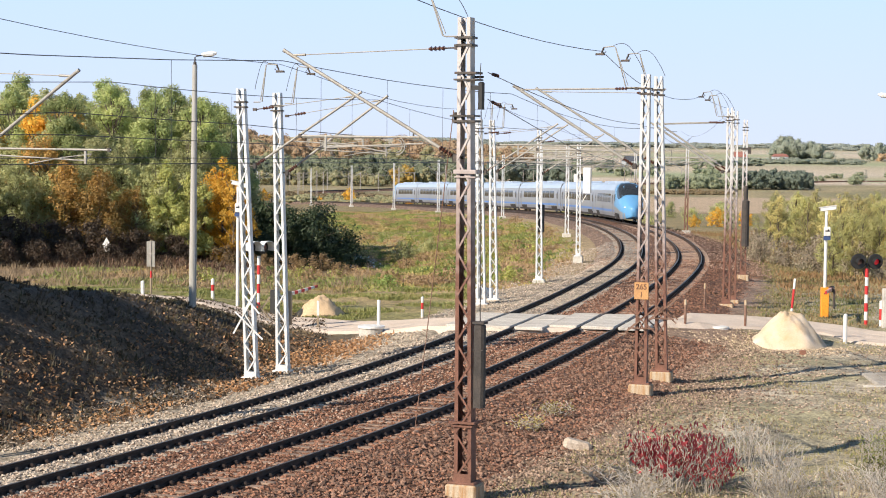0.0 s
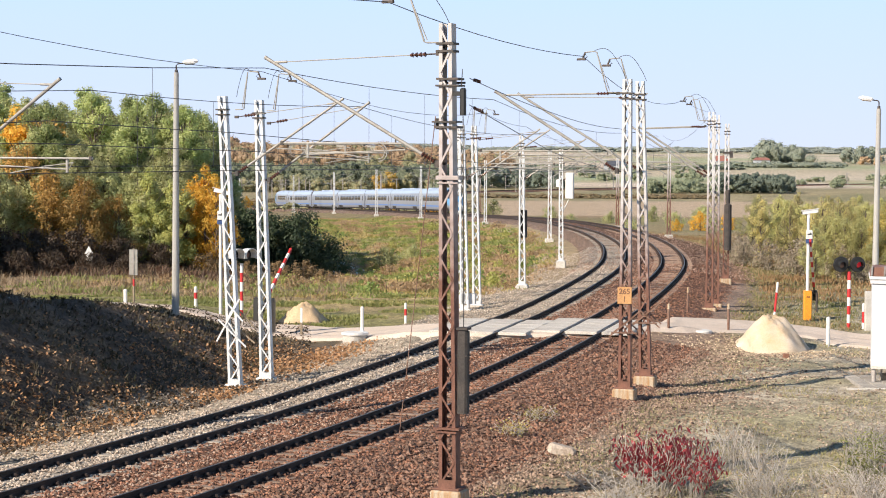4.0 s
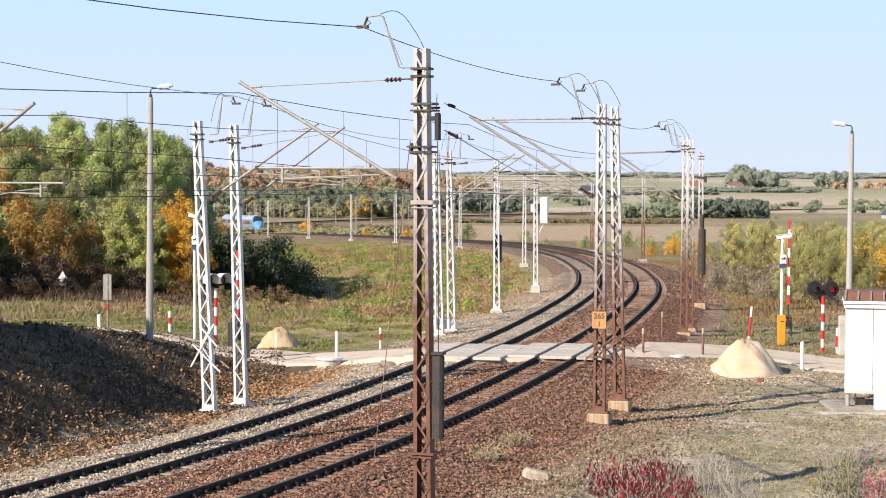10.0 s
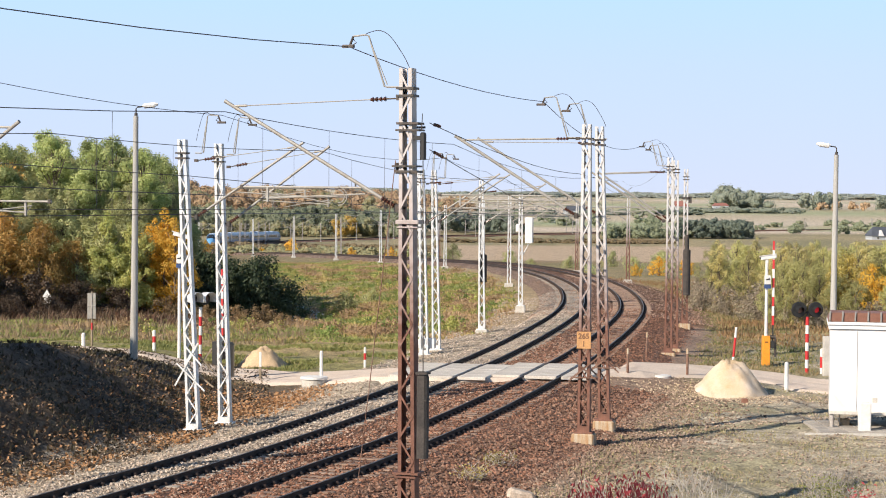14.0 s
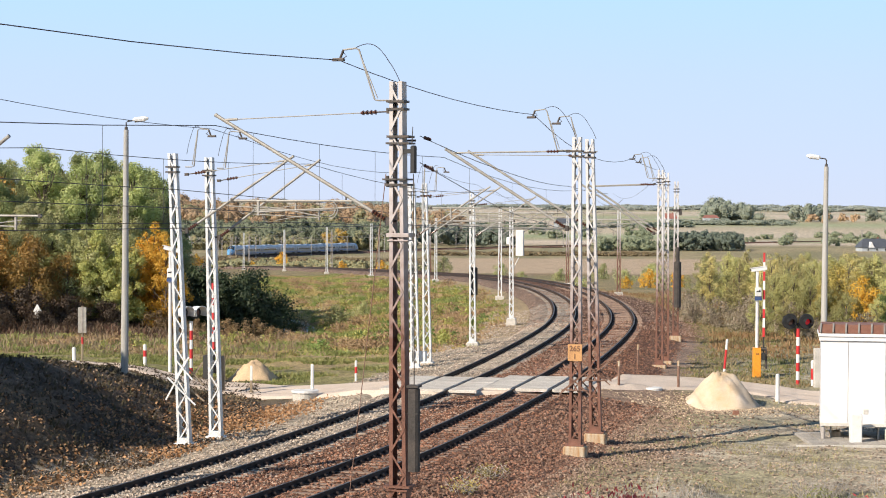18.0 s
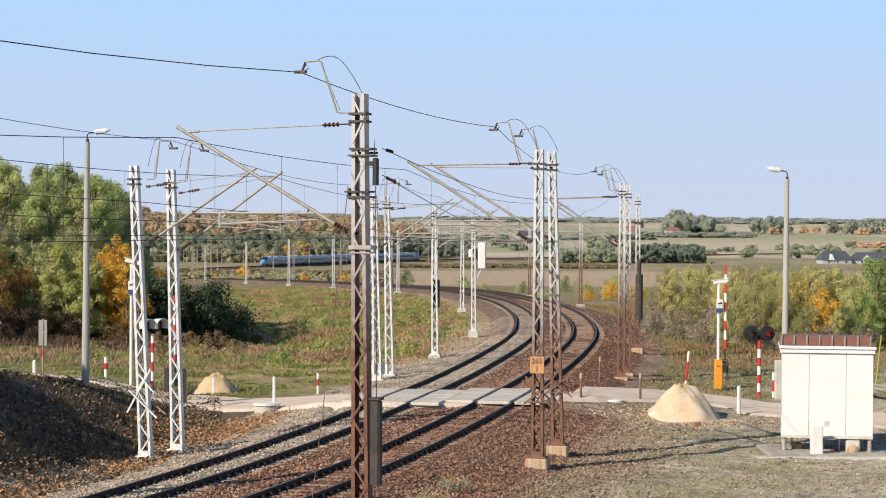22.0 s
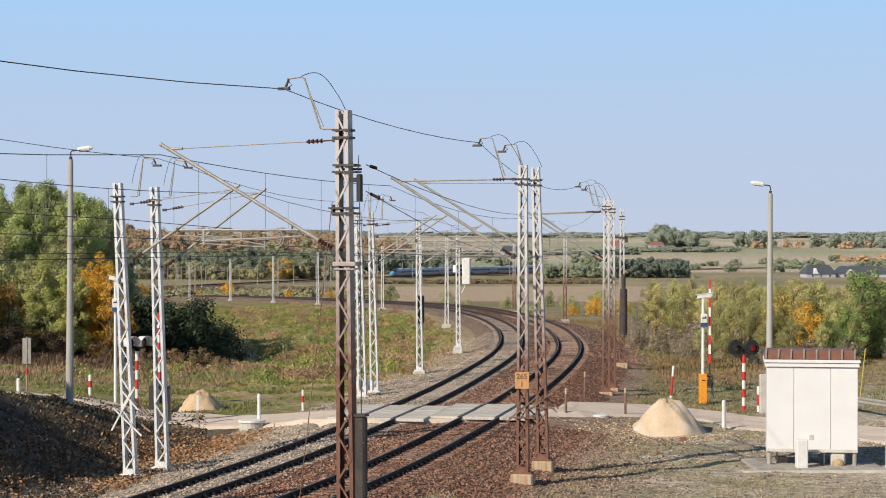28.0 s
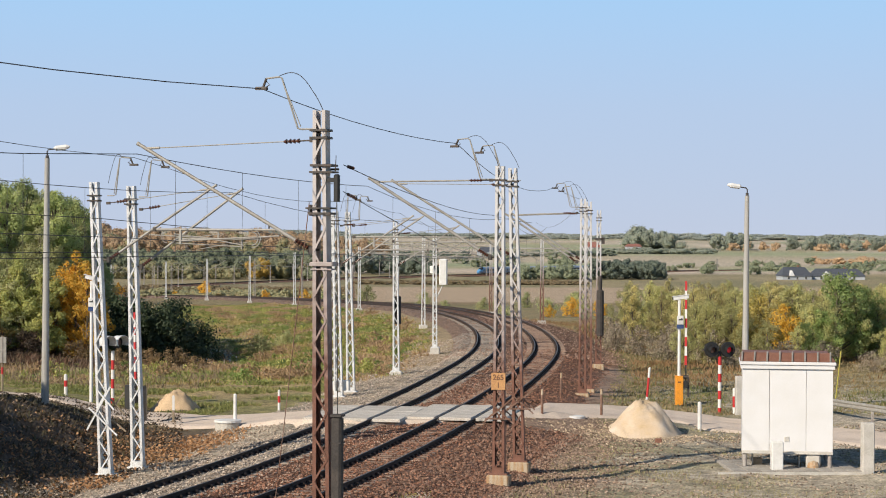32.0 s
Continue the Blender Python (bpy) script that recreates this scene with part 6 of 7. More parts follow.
# street lamps on concrete posts
def street_lamp(x, y, z0, top, turn, label):
    t = thing("street_lamp", pose(x, y, z0, 0, 0.35, 0), label, "street lamp", "street lamps")
    h = top - z0
    part("post", Geo().lathe([(0.17, -0.4), (0.165, 0.5), (0.105, h)], n=14), LAMP_POST, t)
    part("collar", Geo().lathe([(0.075, h - 0.1), (0.07, h + 0.12)], n=10), FITTING, t)
    k = 1 if turn > 0 else -1
    arm = part("arm", Geo().pipe([(0, 0, h), (0, 0, h + 0.3), (0.05 * k, 0, h + 0.36), (0.35 * k, 0, h + 0.40)], 0.03, 7), FITTING, t)
    part("lantern", Geo().loft([[Vector((k * (0.28 + a), b * w, h + 0.42 + c * w2 + a * 0.12)) for b, c in ((-0.11, -0.5), (0.11, -0.5), (0.13, 0), (0.08, 0.6), (-0.08, 0.6), (-0.13, 0))] for a, w, w2 in ((0, 0.7, 0.07), (0.08, 1.1, 0.15), (0.5, 1.2, 0.17), (0.64, 0.8, 0.08))]), WHITE, arm, "grey lamp head")
    part("glass", Geo().loft([[Vector((k * (0.36 + a), b * w, h + 0.36 + a * 0.12 - c)) for b, c in ((-0.1, 0), (0.1, 0), (0.06, 0.05), (-0.06, 0.05))] for a, w in ((0, 0.9), (0.42, 0.9))]), WHITE, arm)
    return t


street_lamp(-13.0, 81.5, 0.1, 10.5, 1, "tall concrete street lamp with one grey head")
street_lamp(18.05, 89.0, -0.9, 9.25, -1, "tall concrete street lamp behind the hut")
block("concrete_stub", Geo().box((0, 0, 0.5), (0.3, 0.3, 2.6), bevel=0.03), CONCRETE_PALE, "concrete prop at the foot of the lamp", "post", m=at_ground(17.75, 88.9))


# cameras, signals and barriers
def camera_post(x, y, top, cabinet, turn, label):
    t = thing("camera_post", at_ground(x, y), label, "camera post", "camera posts")
    h = top - ground(x, y)
    if cabinet:
        c = part("cabinet", Geo().box((0, 0, 0.78), (0.36, 0.42, 1.44), bevel=0.02), ORANGE, t, "orange metal barrier cabinet")
        part("foot", Geo().box((0, 0, 0.0), (0.3, 0.34, 0.16)), BLACK, c)
        part("mark", Geo().box((0, -0.212, 1.2), (0.16, 0.006, 0.05)), BLACK, c)
    part("pole", Geo().rod((0, 0, -0.2), (0, 0, h - 0.12), 0.085, 0.07, 12), WHITE, t)
    part("bracket", Geo().box((0, 0, h - 0.1), (0.14, 0.14, 0.2), bevel=0.02), WHITE, t)
    tilt = Matrix.Rotation(radians(turn), 3, "Y")
    head = part("camera_housing", Geo().box((0.08, 0, h + 0.1), (0.78, 0.2, 0.16), tilt, bevel=0.03).box((0.06, 0, h + 0.2), (0.86, 0.25, 0.025), tilt), WHITE, t, "white weatherproof camera housing")
    part("lens", Geo().rod(Vector((0.08, 0, h + 0.1)) + tilt @ Vector((-0.39, 0, 0)), Vector((0.08, 0, h + 0.1)) + tilt @ Vector((-0.43, 0, 0)), 0.06), BLACK, head)
    part("junction_box", Geo().box((0.03, -0.12, h - 1.0), (0.3, 0.18, 0.42), bevel=0.02), WHITE, t)
    part("sign_panel", Geo().box((0.03, -0.13, h - 1.32), (0.34, 0.05, 0.2), bevel=0.01), paint("blue_panel", (0.05, 0.09, 0.22), 0.5), t)
    part("pictogram", Geo().box((0.03, -0.215, h - 0.98), (0.2, 0.01, 0.06)).box((0.08, -0.215, h - 0.93), (0.06, 0.01, 0.06)), BLACK, t)
    return t


camera_post(15.82, 94.0, 4.25, True, -8, "white camera post standing in an orange cabinet")
camera_post(-12.41, 91.3, 5.14, False, 14, "slim white camera post beside the road")
LENS_RED = paint("red_signal_lens", (0.55, 0.02, 0.03), 0.25, emit=0.25, bump=0)
LENS_DARK = paint("dark_signal_lens", (0.20, 0.12, 0.10), 0.25, bump=0)


def crossing_signal(x, y, rz, label, lit, bands):
    t = thing("crossing_signal", at_ground(x, y, rz), label, "traffic signal", "crossing signals")
    z = -0.15
    for i in range(7):
        part("post_band", Geo().rod((0, 0, z), (0, 0, z + 0.40), 0.085, n=12), bands[i % 2], t)
        z += 0.40
    part("cross_arm", Geo().box((0, 0.05, 2.86), (0.5, 0.08, 0.1)).rod((0, 0, 2.6), (0, 0, 2.9), 0.05), BLACK, t)
    for i, k in enumerate((-1, 1)):
        c = Vector((k * 0.40, 0, 2.98))
        n = 22
        ring_a = [c + Vector((0.37 * math.cos(a), 0.03, 0.37 * math.sin(a))) for a in np.linspace(0, math.tau, n, False)]
        ring_b = [c + Vector((0.34 * math.cos(a), -0.05, 0.34 * math.sin(a))) for a in np.linspace(0, math.tau, n, False)]
        ring_c = [c + Vector((0.15 * math.cos(a), -0.05, 0.15 * math.sin(a))) for a in np.linspace(0, math.tau, n, False)]
        board = part("backing_disc", Geo().loft([ring_a, ring_b, ring_c]), BLACK, t, "round black backing board")
        part("lens", Geo().loft([[c + Vector((r * math.cos(a), y_, r * math.sin(a))) for a in np.linspace(0, math.tau, 16, False)] for r, y_ in ((0.15, -0.045), (0.12, -0.075), (0.03, -0.09))]), LENS_RED if (i == 1 and lit) else LENS_DARK, board, "round red lens")
        hood = []
        for e, y_ in ((0.185, -0.05), (0.175, -0.36)):
            hood.append([c + Vector((e * math.cos(a), y_, e * math.sin(a) + (y_ + 0.05) * 0.12)) for a in np.linspace(-0.5, math.pi + 0.5, 14)])
        part("hood", Geo().loft(hood, closed=False), BLACK, board, "black sun hood")
        part("body", Geo().rod(c + Vector((0, 0.03, 0)), c + Vector((0, 0.2, 0)), 0.17, 0.12, 14), BLACK, board)
    return t


crossing_signal(17.07, 90.0, 8, "twin-lamp crossing signal on a red and white post", True, (RED, WHITE))
hooded = thing("crossing_signal", at_ground(-11.62, 93.0, 38), "crossing signal with a deep pale hood on a banded post", "traffic signal", "crossing signals")
for i in range(6):
    part("post_band", Geo().rod((0, 0, -0.15 + 0.45 * i), (0, 0, 0.3 + 0.45 * i), 0.08, n=12), (RED, WHITE)[i % 2], hooded)
for k in (-0.36, 0.36):
    arch = [[Vector((k + r * math.cos(a), y_, 2.95 + r * math.sin(a))) for a in np.linspace(-0.5, math.pi + 0.5, 16)] for r, y_ in ((0.31, 0.2), (0.345, -0.4), (0.315, -0.4), (0.28, 0.18))]
    hood_ = part("hood", Geo().loft(arch, closed=False), STEEL_WHITE, hooded, "pale arched hood")
    part("backing_disc", Geo().rod((k, 0.2, 2.95), (k, 0.28, 2.95), 0.31, n=20), BLACK, hood_, "black backing board")
    part("lens", Geo().rod((k, 0.12, 2.95), (k, 0.2, 2.95), 0.15, n=16), LENS_DARK, hood_)
part("cross_arm", Geo().box((0, 0.32, 2.8), (0.9, 0.08, 0.1)), BLACK, hooded)


def barrier(x, y, z, length, rz, label, with_box):
    """A striped arm on its pivot; the arm is keyed in motions()."""
    t = thing("crossing_barrier", pose(x, y, z, 0, 0, rz), label, "barrier", "crossing barriers")
    part("pivot", Geo().rod((-0.14, 0, 0), (0.14, 0, 0), 0.09, n=12), FITTING, t)
    if with_box:
        part("drive_box", Geo().box((-0.3, 0, -0.35), (0.36, 0.36, 1.3), bevel=0.03), BLACK, t)
    else:
        part("carrier", Geo().box((-0.12, 0, -0.5), (0.1, 0.16, 0.9), bevel=0.02), FITTING, t)
    arm = part("arm", Geo().box((0, 0.2, 0), (0.07, 0.9, 0.14), bevel=0.02), BLACK, t, "red and white striped barrier arm")
    n = 9
    for i in range(n):
        a, b = 0.6 + (length - 0.6) * i / n, 0.6 + (length - 0.6) * (i + 1) / n
        part("stripe", Geo().box((0, (a + b) / 2, 0), (0.12 - 0.003 * i, b - a, 0.16 - 0.005 * i)), RED if i % 2 == 0 else WHITE, arm)
    part("tail_weight", Geo().box((0, -0.35, -0.02), (0.2, 0.35, 0.3), bevel=0.04), BLACK, arm)
    return arm


arm_right = barrier(16.15, 94.0, 0.45, 4.7, 167, "red and white barrier at the far road side", False)
arm_left = barrier(-10.25, 90.4, 0.0, 3.7, -22, "red and white barrier across the side road", True)

# guard rail behind the hut
rail_ = thing("guard_rail", Matrix.Identity(4), "grey corrugated steel guard rail by the road", "guard rail")
pts = [(19.9, 92.5), (21.6, 89.2), (23.0, 85.0), (24.5, 80.5), (26.5, 75.0)]
for (x0, y0), (x1, y1) in zip(pts, pts[1:]):
    z0, z1 = ground(x0, y0) + 0.62, ground(x1, y1) + 0.62
    prof = [(0, -0.16), (0.05, -0.11), (0.05, -0.06), (0, 0.0), (0.05, 0.06), (0.05, 0.11), (0, 0.16)]
    d = Vector((x1 - x0, y1 - y0, 0)).normalized()
    nrm = Vector((-d.y, d.x, 0))
    rings = [[Vector((px, py, pz)) - nrm * a + Vector((0, 0, b)) for a, b in prof + [(q[0] - 0.012, q[1]) for q in prof[::-1]]] for px, py, pz in ((x0, y0, z0), (x1, y1, z1))]
    part("beam", Geo().loft(rings), TUBE_GREY, rail_)
    part("post", Geo().box((x0, y0 + 0.1, z0 - 0.35), (0.1, 0.12, 1.0)), STEEL_GREY, rail_)
stake(24.2, 96.5, 2.5, 0.03, [(paint("yellow_plastic", (0.5, 0.44, 0.08), 0.6), 1)], "thin yellow pole leaning among the bushes", "", 0, 6)


# sand heaps
def heap(x, y, r, h, seed, label, mat=None):
    g = Geo()
    n, k = 40, 16
    rows = []
    for j in range(k + 1):
        q = j / k
        ring = []
        for i in range(n):
            a = i / n * math.tau
            wob = 1 + 0.16 * noise.noise((math.cos(a) * 1.3 + seed, math.sin(a) * 1.3, 0.5)) + 0.05 * noise.noise((math.cos(a) * 5, math.sin(a) * 5, seed))
            rr = r * wob * (1 - q) ** 0.92
            px, py = x + rr * math.cos(a), y + rr * math.sin(a)
            z = ground(px, py) * (1 - q) + ground(x, y) * q + h * (math.sin(q * math.pi / 2) ** 1.25) - 0.05 * (q == 0) + 0.12 * noise.noise((px * 2.2, py * 2.2, seed)) + 0.10 * noise.noise((px * 6, py * 6, seed)) * (0.4 + q)
            ring.append((px, py, z))
        rows.append(ring)
    return block("sand_mound", g.loft(rows), mat or SAND, label, "sand mound", group="sand mounds", soft=True)


heap(11.95, 79.6, 1.6, 1.36, 2.0, "heap of pale yellow sand beside the road")
heap(-8.5, 91.6, 1.25, 0.95, 5.0, "heap of yellow sand beside the road", paint("yellow_sand", (0.62, 0.45, 0.28), 0.95, 0.0, (0.52, 0.37, 0.22), 2, 0.6, 25, 0.6, height=0.03))

# broken stone slab and the stream in the hollow
block("broken_slab", Geo().add(*(lambda s: (s.v, s.f))(Geo().box((0, 0, 0.1), (0.75, 0.45, 0.26), Matrix.Rotation(0.25, 3, "Y"), bevel=0.08))), STONE_GREY, "broken lump of pale concrete on the verge", "rubble", m=at_ground(2.15, 51.0))
block("stream", Geo().loft([[(cx - w, y_, ground(cx, y_) + 0.12) , (cx + w, y_, ground(cx, y_) + 0.12)] for y_, cx, w in ((158, -12.6, 0.5), (163, -12.9, 1.0), (170, -12.8, 1.5), (177, -12.2, 1.6), (184, -12.6, 1.1), (190, -13.6, 0.7))], closed=False), WATER, "narrow stream at the bottom of the hollow", "water", kind="structure")


# ---- what grows and lies on the ground ----
def sprigs(name, spots, mat, label, cat, h0, h1, blades=5, width=0.02, spread=0.12, bend=0.35, seed=1):
    """Tufts of narrow blades at (x, y, size)."""
    rnd = random.Random(seed)
    v, f = [], []
    for x, y, k in spots:
        z = ground(x, y) - 0.03
        for _ in range(blades):
            a = rnd.uniform(0, math.tau)
            r = rnd.uniform(0, spread) * k
            h = rnd.uniform(h0, h1) * k
            px, py = x + r * math.cos(a), y + r * math.sin(a)
            b = rnd.uniform(0, math.tau)
            w = width * k * rnd.uniform(0.6, 1.4)
            dx, dy = math.cos(b) * w, math.sin(b) * w
            lx, ly = math.cos(a) * bend * h * rnd.random(), math.sin(a) * bend * h * rnd.random()
            o = len(v)
            v += [(px - dx, py - dy, z), (px + dx, py + dy, z), (px + lx * 0.4 + dx * 0.7, py + ly * 0.4 + dy * 0.7, z + h * 0.6), (px + lx * 0.4 - dx * 0.7, py + ly * 0.4 - dy * 0.7, z + h * 0.6), (px + lx, py + ly, z + h)]
            f += [(o, o + 1, o + 2, o + 3), (o + 3, o + 2, o + 4)]
    return scatter(name, v, f, mat, label, cat)


def lying(name, spots, mat, label, cat, size, seed=2, lift=0.05, height=None):
    """Flat leaves or chips scattered on the ground."""
    rnd = random.Random(seed)
    v, f = [], []
    for x, y in spots:
        z = (height or ground)(x, y) + lift
        a = rnd.uniform(0, math.tau)
        s = size * rnd.uniform(0.5, 1.3)
        t1, t2 = rnd.uniform(-1.6, 1.6) * s, rnd.uniform(-1.6, 1.6) * s
        c, d = math.cos(a) * s, math.sin(a) * s
        o = len(v)
        v += [(x - c, y - d, z - t1 * 0.5 + 0.3 * s), (x + d * 0.6, y - c * 0.6, z + t2 * 0.5 + 0.2 * s), (x + c, y + d, z + t1 * 0.5 + 0.3 * s), (x - d * 0.6, y + c * 0.6, z - t2 * 0.5 + 0.2 * s)]
        f.append((o, o + 1, o + 2, o + 3))
    return scatter(name, v, f, mat, label, cat)


def stones(name, spots, mat, label, size, seed=3):
    """Angular stones, each with its own tilt."""
    rnd = random.Random(seed)
    v, f = [], []
    for x, y, z in spots:
        s = size * rnd.uniform(0.55, 1.35)
        a = rnd.uniform(0, math.tau)
        c, d = math.cos(a), math.sin(a)
        e = [rnd.uniform(0.6, 1.1) * s for _ in range(6)]
        o = len(v)
        v += [(x + c * e[0], y + d * e[0], z + rnd.uniform(-.3, .3) * s), (x - d * e[1], y + c * e[1], z + rnd.uniform(-.3, .3) * s), (x - c * e[2], y - d * e[2], z + rnd.uniform(-.3, .3) * s),
              (x + d * e[3], y - c * e[3], z + rnd.uniform(-.3, .3) * s), (x + rnd.uniform(-.4, .4) * s, y + rnd.uniform(-.4, .4) * s, z + e[4] * 0.75), (x, y, z - e[5] * 0.6)]
        f += [(o, o + 1, o + 4), (o + 1, o + 2, o + 4), (o + 2, o + 3, o + 4), (o + 3, o, o + 4), (o + 1, o, o + 5), (o + 2, o + 1, o + 5), (o + 3, o + 2, o + 5), (o, o + 3, o + 5)]
    return scatter(name, v, f, mat, label, "gravel")


rs = random.Random(42)


def near_y(lo, hi, power=1.6):
    """A northing that crowds towards the near end, as the eye does."""
    return lo + (hi - lo) * rs.random() ** power


def on_bed(n, d0, d1, prof, y0=37, y1=125):
    out = []
    xs, zs = [a for a, b in prof], [b for a, b in prof]
    for _ in range(n):
        d = rs.uniform(d0, d1)
        s = along(near_y(y0, y1))
        p, h = on_line(s, d)
        if abs(side_road(p.x) - p.y) < 2.7:
            continue
        if min(abs(d - k) for k in (-0.753, 0.753, -4.753, -3.247)) < 0.1:
            continue
        out.append((p.x, p.y, p.z + ramp(d, xs, zs) + 0.015))
    return out


stones("ballast_stones", on_bed(20000, -3.0, 5.5, rusty, 37, 80) + on_bed(9000, -3.0, 4.6, rusty_far, 82, 128), STONE_RUST, "loose rust-brown ballast stones", 0.055)
stones("ballast_stones", on_bed(8000, 1.6, 5.4, rusty, 37, 78), paint("pale_rust_stone", (0.25, 0.15, 0.105), 0.95, 0.0, (0.14, 0.085, 0.06), 3, 0.6, 20, 0.2, per_island=0.5), "loose brown and beige ballast stones", 0.07, 5)
stones("ballast_stones", on_bed(3500, -7.4, 5.2, sorted(grey[:-1] + rusty), 120, 190), paint("mixed_stone", (0.34, 0.23, 0.17), 0.95, 0.0, (0.24, 0.15, 0.11), 3, 0.6, 20, 0.2, per_island=0.4), "loose ballast stones along the curve", 0.07, 14)
stones("ballast_stones", on_bed(20000, -7.6, -3.05, grey), STONE_GREY, "loose grey-beige ballast stones", 0.05, 4)

stones("ballast_stones", on_bed(4200, -3.4, -0.9, sorted(grey[:-1] + rusty), 37, 120), paint("mixed_stone", (0.40, 0.29, 0.22), 0.95, 0.0, (0.26, 0.17, 0.12), 3, 0.6, 20, 0.2, per_island=0.4), "mixed ballast stones between the tracks", 0.05, 15)

# the shoulder's foot, where ballast thins out over bare ground
spots = []
for _ in range(9000):
    y = near_y(38, 80, 1.2)
    d = 4.5 + abs(rs.gauss(0, 1.7))
    p = on_line(along(y), d)[0]
    if abs(side_road(p.x) - p.y) > 2.7:
        spots.append((p.x, p.y, max(ground(p.x, p.y), p.z + ramp(d, [a for a, b in rusty], [b for a, b in rusty])) + 0.012))
stones("ballast_stones", spots, paint("foot_stone", (0.31, 0.22, 0.16), 0.95, 0.0, (0.12, 0.08, 0.055), 3, 0.6, 20, 0.2, per_island=0.6), "strewn brown stones at the ballast's foot", 0.06, 16)

# pebbles and rubble on the bare ground past the tracks
spots = []
for _ in range(10000):
    y = near_y(44, 84, 1.0)
    x = on_line(along(y), rs.uniform(4.6, 15 + (y - 44) * 0.12))[0].x
    if abs(side_road(x) - y) > 2.6 and not (12.4 < x < 17.8 and 65.6 < y < 69.6) and noise.noise((x / 3.3, y / 3.3, 6.0)) > -0.3 + 0.35 * rs.random():
        spots.append((x, y, ground(x, y) + 0.01))
stones("pebbles", spots, paint("rubble_stone", (0.37, 0.29, 0.22), 0.95, 0.0, (0.23, 0.17, 0.12), 3, 0.6, 20, 0.2, per_island=0.55), "pebbles and rubble on bare ground", 0.055, 8)
spots = []
for _ in range(1500):
    a, r = rs.uniform(0, math.tau), abs(rs.gauss(0, 1.5)) + 0.4
    x, y = 11.4 + r * math.cos(a) * 1.5, 78.2 + r * math.sin(a)
    if abs(side_road(x) - y) > 2.6:
        spots.append((x, y, ground(x, y) + 0.01))
stones("pebbles", spots, paint("sandy_clod", (0.50, 0.40, 0.28), 0.95, 0.0, (0.36, 0.27, 0.18), 3, 0.6, 20, 0.2, per_island=0.4), "sandy clods round the heap", 0.06, 9)
spots = []
for _ in range(9000):
    y = near_y(46, 150, 1.3)
    q_ = on_line(along(y), rs.uniform(-10.0, -6.6))[0]
    x, y = q_.x, q_.y
    if abs(side_road(x) - y) > 2.6:
        spots.append((x, y, ground(x, y) + 0.03))
stones("pebbles", spots, STONE_GREY, "pebbles beside the pale track", 0.05, 10)

# the bank: dead leaves, stalks and weeds
spots, orange_spots, weeds = [], [], []
while len(spots) < 15000:
    y = near_y(46, 92, 1.3)
    foot = ramp(y, [0, 50.7, 58.4, 70, 82, 100], [-31, -13.2, -9.9, -7.6, -8.5, -10])
    x = foot + 1.2 - abs(rs.gauss(0, 5.5))
    spots.append((x, y))
for cx, cy, r, n in ((-9.4, 64.5, 1.5, 900), (-8.4, 62.0, 0.9, 500), (-7.4, 69.5, 1.3, 700), (-6.6, 73.5, 1.2, 700), (-9.6, 73.5, 1.3, 500), (-12.2, 60.2, 1.2, 350), (-13.6, 55.8, 0.9, 350), (-10.6, 57.6, 0.8, 250), (-8.8, 77.5, 1.3, 500), (-11.0, 66.5, 1.6, 350), (-5.9, 75.5, 1.0, 500), (-7.6, 71.5, 1.2, 600), (-5.2, 77.6, 0.7, 250), (-12.4, 52.5, 0.8, 400), (-11.2, 55.2, 0.7, 350)):
    for _ in range(n):
        x, y = rs.gauss(cx, r * 0.75), rs.gauss(cy, r * 1.3)
        if abs(side_road(x) - y) > 2.3 and off_line(x, y)[0] < -7.6:
            orange_spots.append((x, y))
while len(weeds) < 2600:
    y = near_y(46, 90, 1.2)
    foot = ramp(y, [0, 50.7, 58.4, 70, 82, 100], [-31, -13.2, -9.9, -7.6, -8.5, -10])
    weeds.append((foot - abs(rs.gauss(0, 6)) - 0.3, y, rs.uniform(0.5, 1.2)))
# dark brown litter, its tones lowered further to deepen the bank's shade
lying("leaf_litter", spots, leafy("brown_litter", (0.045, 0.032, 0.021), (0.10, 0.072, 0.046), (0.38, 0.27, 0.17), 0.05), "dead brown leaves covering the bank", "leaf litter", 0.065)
lying("leaf_litter", orange_spots, FALLEN, "fallen orange leaves at the bank's foot", "leaf litter", 0.062, 5)
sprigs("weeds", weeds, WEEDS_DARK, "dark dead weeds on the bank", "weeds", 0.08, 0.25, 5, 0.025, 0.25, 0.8)

